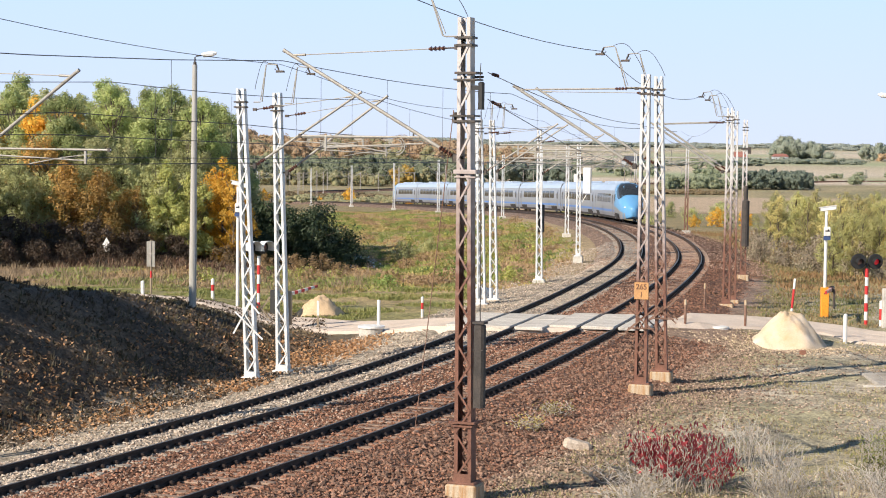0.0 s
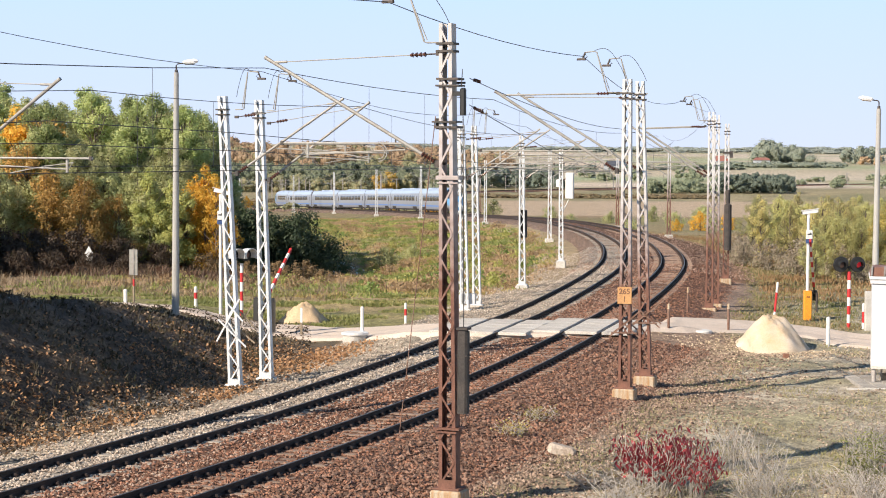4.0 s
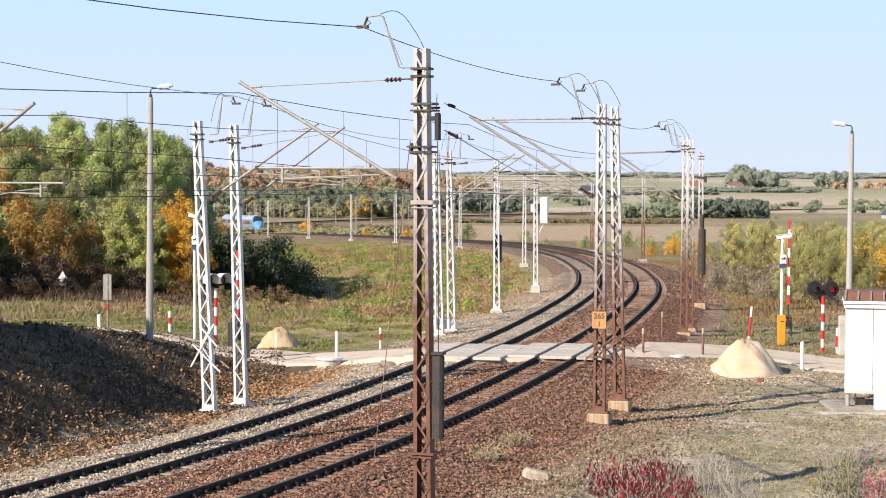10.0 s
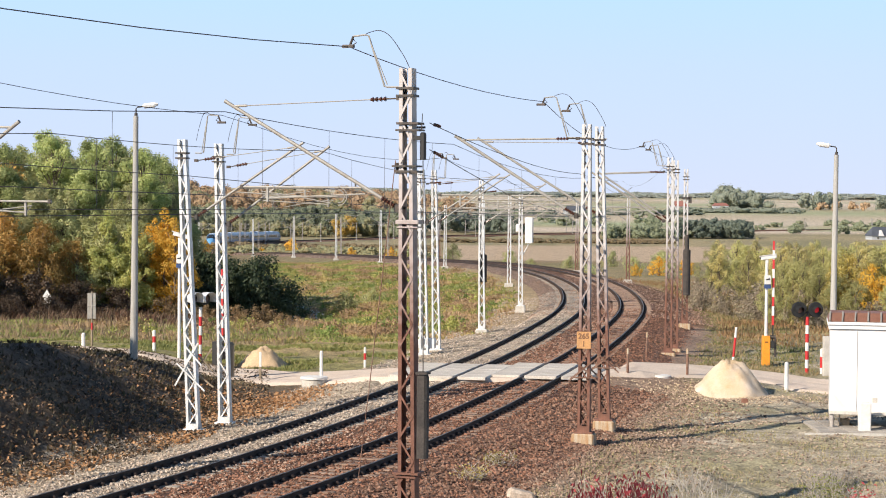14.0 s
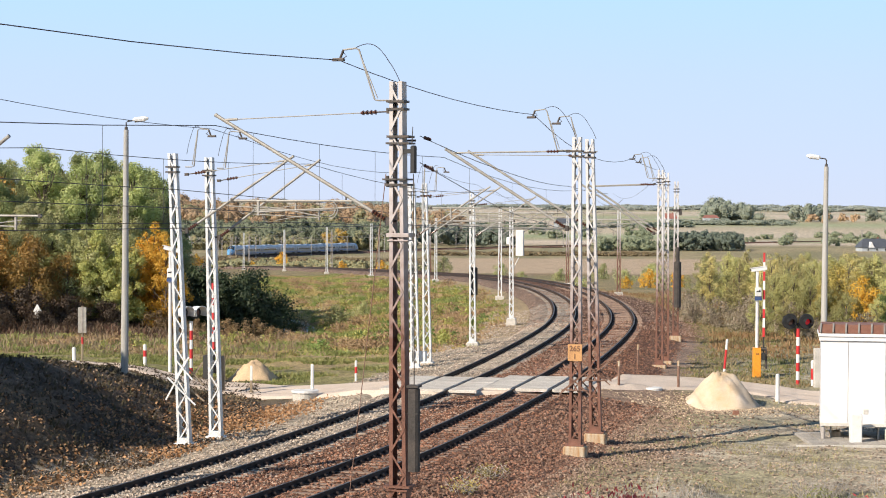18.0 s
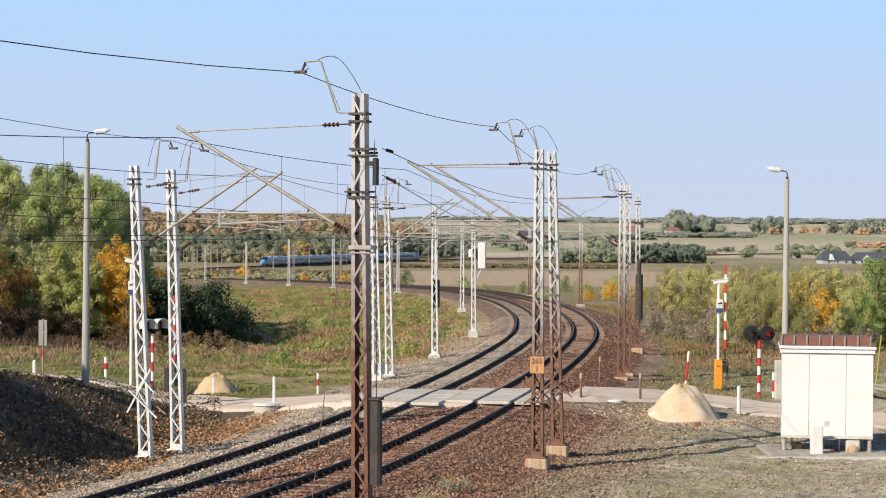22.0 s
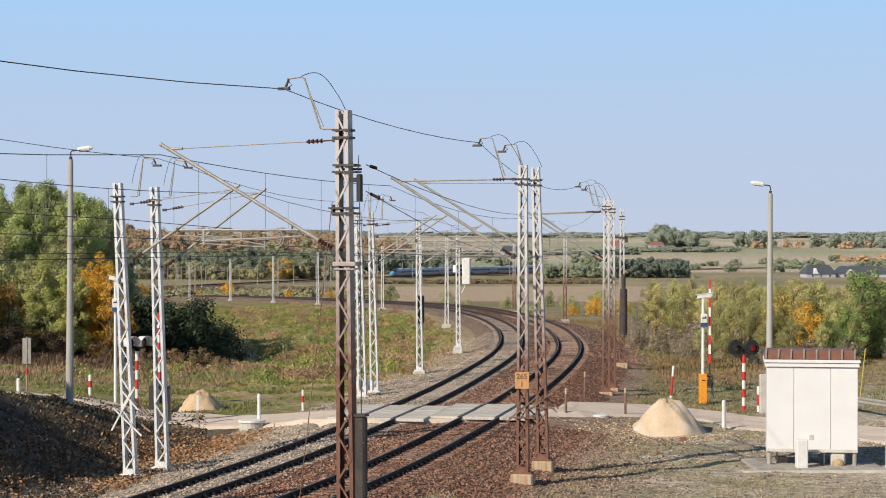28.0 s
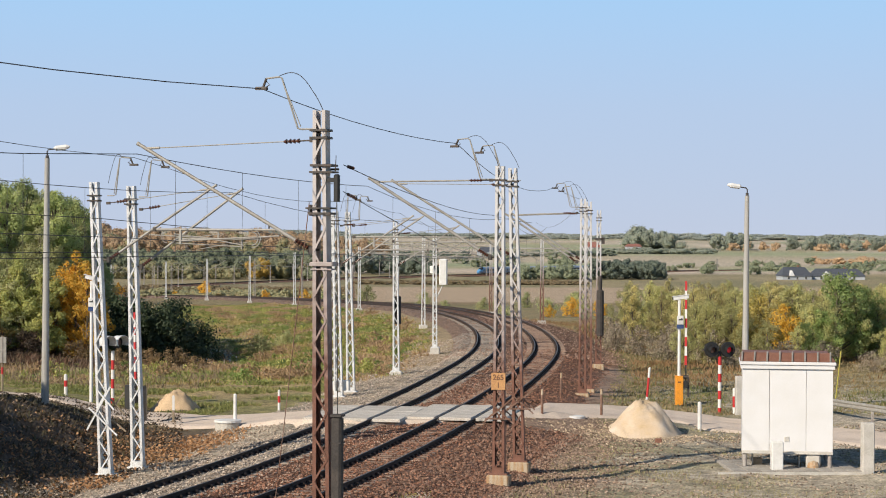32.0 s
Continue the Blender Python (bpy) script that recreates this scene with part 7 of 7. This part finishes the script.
# grass left of the tracks, the hollow and the woods' edge
verge, tall, slope, slope2, slope3 = [], [], [], [], []
while len(verge) < 5600:
    y = rs.uniform(88, 116)
    x = rs.uniform(-24, -1)
    d, _ = off_line(x, y)
    if d < -9.5 and abs(side_road(x) - y) > 2.6 and not (y < 92 and x < -14) and noise.noise((x / 3, y / 3, 8.8)) > 0.06:
        verge.append((x, y, rs.uniform(0.6, 1.2)))
while len(tall) < 1700:
    y = rs.uniform(104, 138)
    x = rs.uniform(-42, -8)
    if off_line(x, y)[0] < -14:
        tall.append((x, y, rs.uniform(0.6, 1.2)))
while len(slope) < 12000:
    y = rs.uniform(108, 330)
    x = rs.uniform(-28, 12)
    d, _ = off_line(x, y)
    if d < -7.9 and (rs.random() < 0.45 or d < -10.5) and (x + 13) ** 2 / 12 + (y - 150) ** 2 / 40 > 1:
        k = rs.uniform(0.6, 1.3)
        q = 0.06 + 1.2 * noise.noise((x / 4.6, y / 14, 1.1)) + 0.6 * noise.noise((x / 1.5, y / 4, 3.1)) + rs.gauss(0, 0.06) + (0.05 if d < -14 else -0.06)
        (slope if q > 0.12 else slope2 if q > -0.18 else slope3).append((x, y, k))
    if len(slope) + len(slope2) + len(slope3) > 26000:
        break
sprigs("grass", verge, GREEN_GRASS, "short green grass on the verge", "grass", 0.06, 0.2, 8, 0.03, 0.35, 1.2)
sprigs("tall_grass", tall, leafy("brown_stalks", (0.17, 0.12, 0.07), (0.30, 0.22, 0.14), (0.22, 0.17, 0.09), 0.2), "tall dry grass at the wood's edge", "grass", 0.15, 0.55, 9, 0.02, 0.45, 0.9)
sprigs("grass", slope, leafy("olive_grass", (0.15, 0.185, 0.05), (0.26, 0.30, 0.08), (0.42, 0.40, 0.13), 0.25), "olive-green rough grass in the hollow", "grass", 0.06, 0.22, 9, 0.05, 0.7, 1.8)
sprigs("grass", slope2, leafy("ochre_grass", (0.28, 0.215, 0.08), (0.45, 0.35, 0.135), (0.34, 0.33, 0.10), 0.25), "ochre autumn grass in the hollow", "grass", 0.06, 0.22, 9, 0.05, 0.7, 1.8, seed=3)
sprigs("weeds", slope3, leafy("brown_weeds", (0.24, 0.155, 0.085), (0.40, 0.27, 0.155), (0.32, 0.27, 0.11), 0.2), "brown withered weeds on the slope", "weeds", 0.06, 0.28, 9, 0.045, 0.6, 1.8, seed=4)
# dark undergrowth, its tones also carrying the shade under the trees
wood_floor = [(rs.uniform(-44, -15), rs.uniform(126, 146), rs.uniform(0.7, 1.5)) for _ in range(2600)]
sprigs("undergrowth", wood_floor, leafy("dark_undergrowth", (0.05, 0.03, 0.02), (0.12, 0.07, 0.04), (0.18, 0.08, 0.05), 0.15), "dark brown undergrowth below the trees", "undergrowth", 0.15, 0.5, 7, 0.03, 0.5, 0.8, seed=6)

# past the tracks: rough grass beyond the road, weeds by the road
verge_r, dry_r, brown_r = [], [], []
while len(dry_r) < 6500:
    y = rs.uniform(89, 215)
    x = y * rs.uniform(0.08, 0.30)
    d, _ = off_line(x, y)
    if d > 5.6 and abs(side_road(x) - y) > 2.7:
        q = noise.noise((x / 5, y / 9, 4.4)) + rs.gauss(0, 0.2)
        if y < 106 and q > -0.05:
            verge_r.append((x, y, rs.uniform(0.5, 1.1)))
        elif q > 0.1:
            brown_r.append((x, y, rs.uniform(0.6, 1.4)))
        else:
            dry_r.append((x, y, rs.uniform(0.6, 1.3)))
for _ in range(2600):
    y = rs.uniform(90, 150)
    q_ = on_line(along(y), rs.uniform(4.6, 10.5))[0]
    if abs(side_road(q_.x) - q_.y) > 2.8:
        (verge_r if rs.random() < 0.4 else dry_r).append((q_.x, q_.y, rs.uniform(0.4, 1.0)))
sprigs("grass", verge_r, GREEN_GRASS, "short green grass beyond the road", "grass", 0.08, 0.28, 6, 0.02, 0.3, seed=7)
sprigs("grass", dry_r, leafy("straw_grass", (0.22, 0.17, 0.085), (0.35, 0.27, 0.14), (0.27, 0.24, 0.10), 0.25), "straw-coloured rough grass by the line", "grass", 0.05, 0.20, 8, 0.03, 0.5, 1.5, seed=8)
sprigs("weeds", brown_r, leafy("rusty_weeds", (0.240, 0.135, 0.060), (0.420, 0.255, 0.120), (0.300, 0.240, 0.090), 0.2), "rust-brown withered weeds by the line", "weeds", 0.08, 0.35, 8, 0.03, 0.4, 1.0, seed=9)
fore, fore_grey = [], []
while len(fore) < 3600:
    y = near_y(40, 85, 1.3)
    x = on_line(along(y), rs.uniform(5.4, 17 + (y - 40) * 0.12))[0].x
    if abs(side_road(x) - y) > 2.7 and not (12.4 < x < 17.8 and 65.6 < y < 69.6) and noise.noise((x / 3.5, y / 3.5, 3.0)) + 0.3 * smooth(64, 50, y) > -0.02:
        fore.append((x, y, rs.uniform(0.5, 1.2)))
sprigs("grass", fore, leafy("thin_grass", (0.20, 0.19, 0.085), (0.34, 0.29, 0.15), (0.24, 0.25, 0.09), 0.25), "thin trampled grass on bare ground", "grass", 0.04, 0.15, 8, 0.014, 0.35, 0.9, seed=10)


# the shrubs in the foreground
def shrub(name, x, y, h, w, n, mat, twig_mat, label, leaf=0.1, leaf_n=900, seed=1):
    rnd = random.Random(seed)
    t = thing(name, at_ground(x, y), label, "shrub", "foreground shrubs")
    g = Geo()
    ends = []
    for i in range(n):
        a, r = rnd.uniform(0, math.tau), w * 0.5 * math.sqrt(rnd.random())
        b = Vector((r * math.cos(a) * 0.5, r * math.sin(a) * 0.5, -0.05))
        e = Vector((r * math.cos(a) * 1.2, r * math.sin(a) * 1.2, h * rnd.uniform(0.5, 1.05)))
        m_ = b.lerp(e, 0.5) + Vector((rnd.gauss(0, 0.08), rnd.gauss(0, 0.08), 0.08 * h))
        g.pipe([b, m_, e], 0.008, 3)
        for _ in range(3):
            q = m_.lerp(e, rnd.random())
            e2 = q + Vector((rnd.gauss(0, 0.16), rnd.gauss(0, 0.16), rnd.uniform(0.1, 0.4) * h))
            g.pipe([q, e2], 0.0055, 3)
            ends += [q, e2, q.lerp(e2, 0.5)]
        ends.append(e)
    part("twig_mass", g, twig_mat, t, kind="stuff")
    if leaf_n:
        k = Geo()
        for _ in range(leaf_n):
            p = rnd.choice(ends) + Vector((rnd.gauss(0, 0.07), rnd.gauss(0, 0.07), rnd.gauss(0, 0.07)))
            a = Vector((rnd.gauss(0, 1), rnd.gauss(0, 1), rnd.gauss(-0.5, 0.6))).normalized()
            a = (a + Vector((0, 0, -1.1)) * (leaf > 0.15)).normalized()
            b = a.orthogonal().normalized()
            s = leaf * rnd.uniform(0.6, 1.3)
            k.add([p - a * s * 0.5, p + b * s * 0.2, p + a * s * 0.5, p - b * s * 0.2], [(0, 1, 2, 3)])
        part("leafage", k, mat, t, kind="stuff")
    return t


shrub("red_shrub", 4.15, 45.6, 1.25, 1.8, 70, LEAF_RED, TWIG, "dark red creeper shrub on the verge", 0.17, 750, 3)
shrub("red_shrub", 4.9, 45.2, 1.0, 1.2, 36, LEAF_RED, TWIG, "dark red creeper shrub on the verge", 0.16, 350, 4)
shrub("red_shrub", 9.8, 44.0, 1.2, 0.9, 24, LEAF_RED, TWIG, "small reddish shrub among bare twigs", 0.10, 420, 5)
rb = random.Random(77)
for i in range(26):
    y = rb.uniform(42.5, 50.5)
    x = y * rb.uniform(0.055, 0.25)
    if math.hypot(x - 4.4, y - 45.4) < 1.0:
        continue
    shrub("bare_shrub", x, y, rb.uniform(0.45, 1.25) * (1.0 if x > 4.5 else 0.5), rb.uniform(1.1, 1.8), 34, DRY_GRASS, TWIG, "bare grey-brown twiggy shrub on the verge", 0.07, 70, 20 + i)
for i, (x, y, h, w) in enumerate(((8.9, 44.6, 1.2, 0.8), (9.7, 48.5, 0.9, 0.8), (10.6, 50.5, 0.6, 0.9))):
    shrub("green_shrub", x, y, h, w, 26, GREEN_GRASS, TWIG, "fresh green leafy shoots among dry twigs", 0.09, 700, 40 + i)
shrub("yellow_shrub", 1.6, 55.6, 0.55, 1.0, 22, leafy("yellowish_leaves", (0.30, 0.26, 0.07), (0.48, 0.38, 0.12), (0.34, 0.32, 0.10), 0.3), TWIG, "small yellowish weed on the ballast", 0.08, 320, 51)
shrub("yellow_shrub", 0.9, 52.6, 0.5, 0.9, 22, leafy("yellowish_leaves", (0.30, 0.26, 0.07), (0.48, 0.38, 0.12), (0.34, 0.32, 0.10), 0.3), TWIG, "small yellowish weed on the ballast", 0.08, 260, 52)

def make_clump(name, seed, height, width, leaf, label, leaves, size, low, cat, group):
    """A low plant: one mesh of leaves."""
    return block(name, tree_parts(seed, height, width, leaves, size, 0.0, low)[1], leaf, label, cat, group=group)


weed_clump = make_clump("weed_clump", 61, 0.55, 1.0, leafy("weed_leaves", (0.260, 0.273, 0.078), (0.416, 0.416, 0.117), (0.520, 0.390, 0.143), 0.25), "low clump of yellow-green weeds on the slope", 260, 0.11, low=0.02, cat="weeds", group="weed clumps")
brown_clump = make_clump("weed_clump", 62, 0.6, 1.1, leafy("withered_leaves", (0.238, 0.154, 0.084), (0.392, 0.266, 0.140), (0.308, 0.252, 0.098), 0.2), "low clump of withered brown weeds on the slope", 260, 0.11, low=0.02, cat="weeds", group="weed clumps")
green_clump = make_clump("weed_clump", 63, 0.5, 0.9, leafy("fresh_weed_leaves", (0.14, 0.20, 0.05), (0.22, 0.30, 0.08), (0.30, 0.36, 0.12), 0.25), "fresh green clump of weeds on the slope", 260, 0.11, low=0.02, cat="weeds", group="weed clumps")
rw = random.Random(64)
for proto, n in ((weed_clump, 130), (brown_clump, 150), (green_clump, 60)):
    spots = []
    while len(spots) < n:
        y = 112 + 150 * rw.random() ** 1.4
        x = rw.uniform(-20, 8)
        if off_line(x, y)[0] < -8.6 and (x + 14) ** 2 + (y - 150) ** 2 / 9 > 9:
            spots.append((x, y, rw.uniform(0.5, 1.5)))
    stand(proto, spots, rw)


# ---- the train ----
SILVER = paint("silver_train_paint", (0.34, 0.36, 0.40), 0.35, 0.25, (0.30, 0.32, 0.36), 0.8, 0.5, 12, 0.04, speck=0.05)
ROOF_BLUE = paint("pale_blue_train_roof", (0.40, 0.48, 0.60), 0.45, 0.0, (0.34, 0.42, 0.54), 0.6, 0.5, 12, 0.04, speck=0.05)
NOSE_BLUE = paint("sky_blue_lacquer", (0.13, 0.34, 0.60), 0.3, 0.0, (0.11, 0.30, 0.55), 0.7, 0.4, 12, 0.02, speck=0.05)
STRIPE = paint("blue_stripe_paint", (0.10, 0.24, 0.58), 0.35, 0.0, (0.12, 0.27, 0.62), 1.0, 0.4, 12, 0.02, speck=0.05)
PANE = paint("tinted_pane", (0.03, 0.035, 0.04), 0.08, 0.0, (0.05, 0.055, 0.06), 0.5, 0.4, 8, 0.0)
DOOR_GREY = paint("grey_door_paint", (0.28, 0.30, 0.35), 0.4, 0.2, (0.30, 0.32, 0.36), 1.0, 0.5, 12, 0.03, speck=0.05)
UNDER = paint("underframe_black", (0.03, 0.028, 0.026), 0.7, 0.0, (0.07, 0.055, 0.045), 1.5, 0.6, 10, 0.2)
CAR = 27.4
HALF = [(0.0, 0.30), (1.22, 0.30), (1.36, 0.85), (1.42, 1.6), (1.42, 2.5), (1.34, 3.2), (1.12, 3.72), (0.7, 3.98), (0.0, 4.05)]


def section(y, wide=1.0, low=0.0, high=1.0, cut=(0, 99)):
    pts = [(a * wide, b) for a, b in HALF]
    pts = [(a, low + (0.30 + (b - 0.30) * high)) for a, b in pts]
    return [Vector((a, y, b)) for a, b in pts] + [Vector((-a, y, b)) for a, b in pts[-2:0:-1]]


def strip(y0, y1, k0, k1, out=0.006, sides=(-1, 1)):
    """A skin panel along the sides between two heights."""
    g = Geo()
    for s in sides:
        ring = []
        for y in (y0, y1):
            row = []
            for z in np.linspace(k0, k1, 5):
                x = ramp(z, [b for a, b in HALF[1:]], [a for a, b in HALF[1:]]) + out
                row.append(Vector((s * x, y, z)))
            ring.append(row if s > 0 else row[::-1])
        g.loft(ring, closed=False)
    return g


NOSE = 5.6


def nose_ring(base, s, q):
    """The cab's section at the share q of its length: the roof falls first, then the flanks draw in to a low tip."""
    at = (0, 0.12, 0.24, 0.36, 0.5, 0.64, 0.78, 0.88, 0.95, 1.0)
    wide = ramp(q, at, (1, 1, 0.985, 0.96, 0.92, 0.85, 0.72, 0.56, 0.38, 0.16))
    high = ramp(q, at, (1, 0.995, 0.97, 0.915, 0.80, 0.655, 0.51, 0.41, 0.33, 0.24))
    low = ramp(q, at, (0, 0, 0, 0, 0, 0.02, 0.05, 0.10, 0.17, 0.30))
    return section(base + s * NOSE * q, wide, low, high)


def make_car(end, label):
    """A car centred on its place; end: +1 has a nose ahead, -1 a nose behind."""
    t = thing("train_car", Matrix.Identity(4), label, "train car", "train cars")
    L = CAR / 2 - 0.25
    y0, y1 = (-L, L)
    if end > 0:
        y1 = L - NOSE
    if end < 0:
        y0 = -L + NOSE
    body = part("body", Geo().loft([section(y0), section(y1)][:: 1]), SILVER, t)
    part("roof", Geo().loft([[Vector((ramp(z, [b for a, b in HALF[1:]], [a for a, b in HALF[1:]]) * s, y, z + 0.012)) for s, z in ((1.008, 3.2), (1.008, 3.72), (1.0, 3.98), (0.0, 4.05), (-1.0, 3.98), (-1.008, 3.72), (-1.008, 3.2))] for y in (y0, y1)], closed=False), ROOF_BLUE, body, "pale blue roof")
    for e in (-1, 1):
        part("stripe", strip(y0, y1, 1.0, 1.22, 0.006, (e,)), STRIPE, body, "blue stripe")
        part("skirt", strip(y0 + 0.2, y1 - 0.2, 0.31, 0.55, 0.006, (e,)), UNDER, body)
    n = 7 if end == 0 else 5
    lo, hi = y0 + 3.4, y1 - 3.4
    for i in range(n):
        a = lo + (hi - lo) * i / n + 0.12
        b = lo + (hi - lo) * (i + 1) / n - 0.12
        for e in (-1, 1):
            part("window", strip(a, b, 1.95, 2.85, 0.012, (e,)), PANE, body)
    for yd in (y0 + 1.5, y1 - 1.5):
        for e in (-1, 1):
            part("door", strip(yd - 0.45, yd + 0.45, 0.75, 2.95, 0.016, (e,)), DOOR_GREY, body, "sliding passenger door")
            part("door_pane", strip(yd - 0.26, yd + 0.26, 1.85, 2.75, 0.024, (e,)), PANE, body)
    for yb in (-L + 3.6, L - 3.6):
        if end:
            yb = yb - 0.5 * end if yb * end > 0 else yb
        # dark panels laid on the closed body imitate shaded bogie openings
        for e in (-1, 1):
            part("bogie_dark_panel", strip(yb - 1.75, yb + 1.75, 0.31, 0.92, 0.010, (e,)), UNDER, body, "dark panel standing in for the shaded bogie opening")
        bog = part("bogie", Geo().box((0, yb, 0.55), (2.3, 3.2, 0.3), bevel=0.08).box((1.08, yb, 0.62), (0.16, 2.6, 0.36), bevel=0.05).box((-1.08, yb, 0.62), (0.16, 2.6, 0.36), bevel=0.05), UNDER, t)
        for ya in (yb - 1.25, yb + 1.25):
            part("wheelset", Geo().rod((-0.82, ya, 0.45), (-0.70, ya, 0.45), 0.45, n=16).rod((0.70, ya, 0.45), (0.82, ya, 0.45), 0.45, n=16).rod((-0.8, ya, 0.45), (0.8, ya, 0.45), 0.09, n=8), UNDER, bog)
    for k, long in ((-4, 3.6), (4, 3.0)):
        part("roof_unit", Geo().box((0, (y0 + y1) / 2 + k, 4.1), (1.5, long, 0.2), bevel=0.08), ROOF_BLUE, t)
    if end:
        s = end
        base = (L - NOSE) * s
        rings = []
        for q in (0, 0.12, 0.24, 0.36, 0.48, 0.6, 0.7, 0.8, 0.88, 0.94, 0.98, 1.0):
            rings.append(nose_ring(base, s, q))
        if s < 0:
            rings = [r[::-1] for r in rings]
        nose = part("nose", Geo().loft(rings), NOSE_BLUE, t, "sky-blue streamlined cab nose", soft=True)
        # windscreen: a skin over the upper slope of the nose
        glass = []
        for q, half in ((0.10, 1.2), (0.18, 2.3), (0.26, 3.0), (0.34, 3.4), (0.42, 3.6), (0.5, 3.5), (0.57, 3.1), (0.63, 2.3)):
            sec = nose_ring(base, s, q)
            row = []
            for k in np.linspace(8 - half, 8 + half, 11):
                i = int(k)
                row.append(sec[i].lerp(sec[i + 1], k - i) + Vector((0, s * 0.03, 0.03)))
            row = [p + Vector((p.x * 0.014, 0, 0)) for p in row]
            glass.append(row if s > 0 else row[::-1])
        part("windscreen", Geo().loft(glass, closed=False), PANE, nose, "dark raked windscreen", soft=True)
        for k in (-1, 1):
            part("headlight", Geo().box((0.74 * k, base + s * NOSE * 0.84, 1.55), (0.3, 0.5, 0.14), bevel=0.05), WHITE, nose, "clear headlight")
        for e in (-1, 1):
            part("side_window", strip(base + s * 0.3 if s > 0 else base - 1.1, base + s * 1.1 if s > 0 else base - 0.3, 2.1, 2.85, 0.012, (e,)), PANE, nose)
        for e in (0, 1):
            lip = []
            for q in (0.0, 0.2, 0.4, 0.6, 0.75, 0.88):
                sec = nose_ring(base, s, q)
                row = [sec[i] + Vector((0.012 if sec[i].x > 0 else -0.012, 0, 0)) for i in ((1, 2, 3) if e else (15, 14, 13))]
                lip.append(row if (s > 0) == bool(e) else row[::-1])
            part("silver_flank", Geo().loft(lip, closed=False), SILVER, nose, "silver lower flank of the cab", soft=True)
    return t


cars = [make_car(-1, "silver and sky-blue train car with the cab nose at the rear")]
mid_car = make_car(0, "silver train car with a dark window row and blue stripe")
cars.append(mid_car)
for _ in range(4):
    cars.append(copy_thing(mid_car, pose(0, 0, 0)))
cars.append(make_car(1, "silver and sky-blue leading train car with a cab nose"))
# couplings are hidden by dark gangway bellows on the rear of each car
for c in cars[1:]:
    part("gangway", Geo().box((0, -CAR / 2 + 0.1, 2.2), (2.3, 0.7, 3.2), bevel=0.1), UNDER, c)
S_TAIL0 = along(195.0)
SPEED = 29.6


def car_pose(i, t):
    """Car i (0 is the last) at t seconds: its two bogies ride on the line."""
    s = S_TAIL0 + SPEED * t + CAR * (i + 0.5)
    a, _ = on_line(s - 9.4)
    b, _ = on_line(s + 9.4)
    d = (b - a).normalized()
    x = d.cross(Vector((0, 0, 1))).normalized()
    zz = x.cross(d)
    m = (a + b) / 2
    return Matrix(((x.x, d.x, zz.x, m.x), (x.y, d.y, zz.y, m.y), (x.z, d.z, zz.z, m.z), (0, 0, 0, 1)))


def motions():
    """All that moves: the train's cars along the line, and the two barrier arms."""
    for i, c in enumerate(cars):
        walk(c, [(t, car_pose(i, t)) for t in range(0, 33)])
    walk(arm_left, [(t, pose(0, 0, 0, a)) for t, a in ((0, 4), (1, 5), (2, 9), (3, 20), (3.5, 29), (4.5, 57), (5.5, 82), (6.2, 89), (6.8, 91), (32, 91))])
    walk(arm_right, [(t, pose(0, 0, 0, a)) for t, a in ((0, 2), (1, 3), (2, 6), (3, 14), (3.5, 22), (4.5, 50), (5.5, 76), (6.5, 88), (7.5, 90), (32, 90))])


motions()
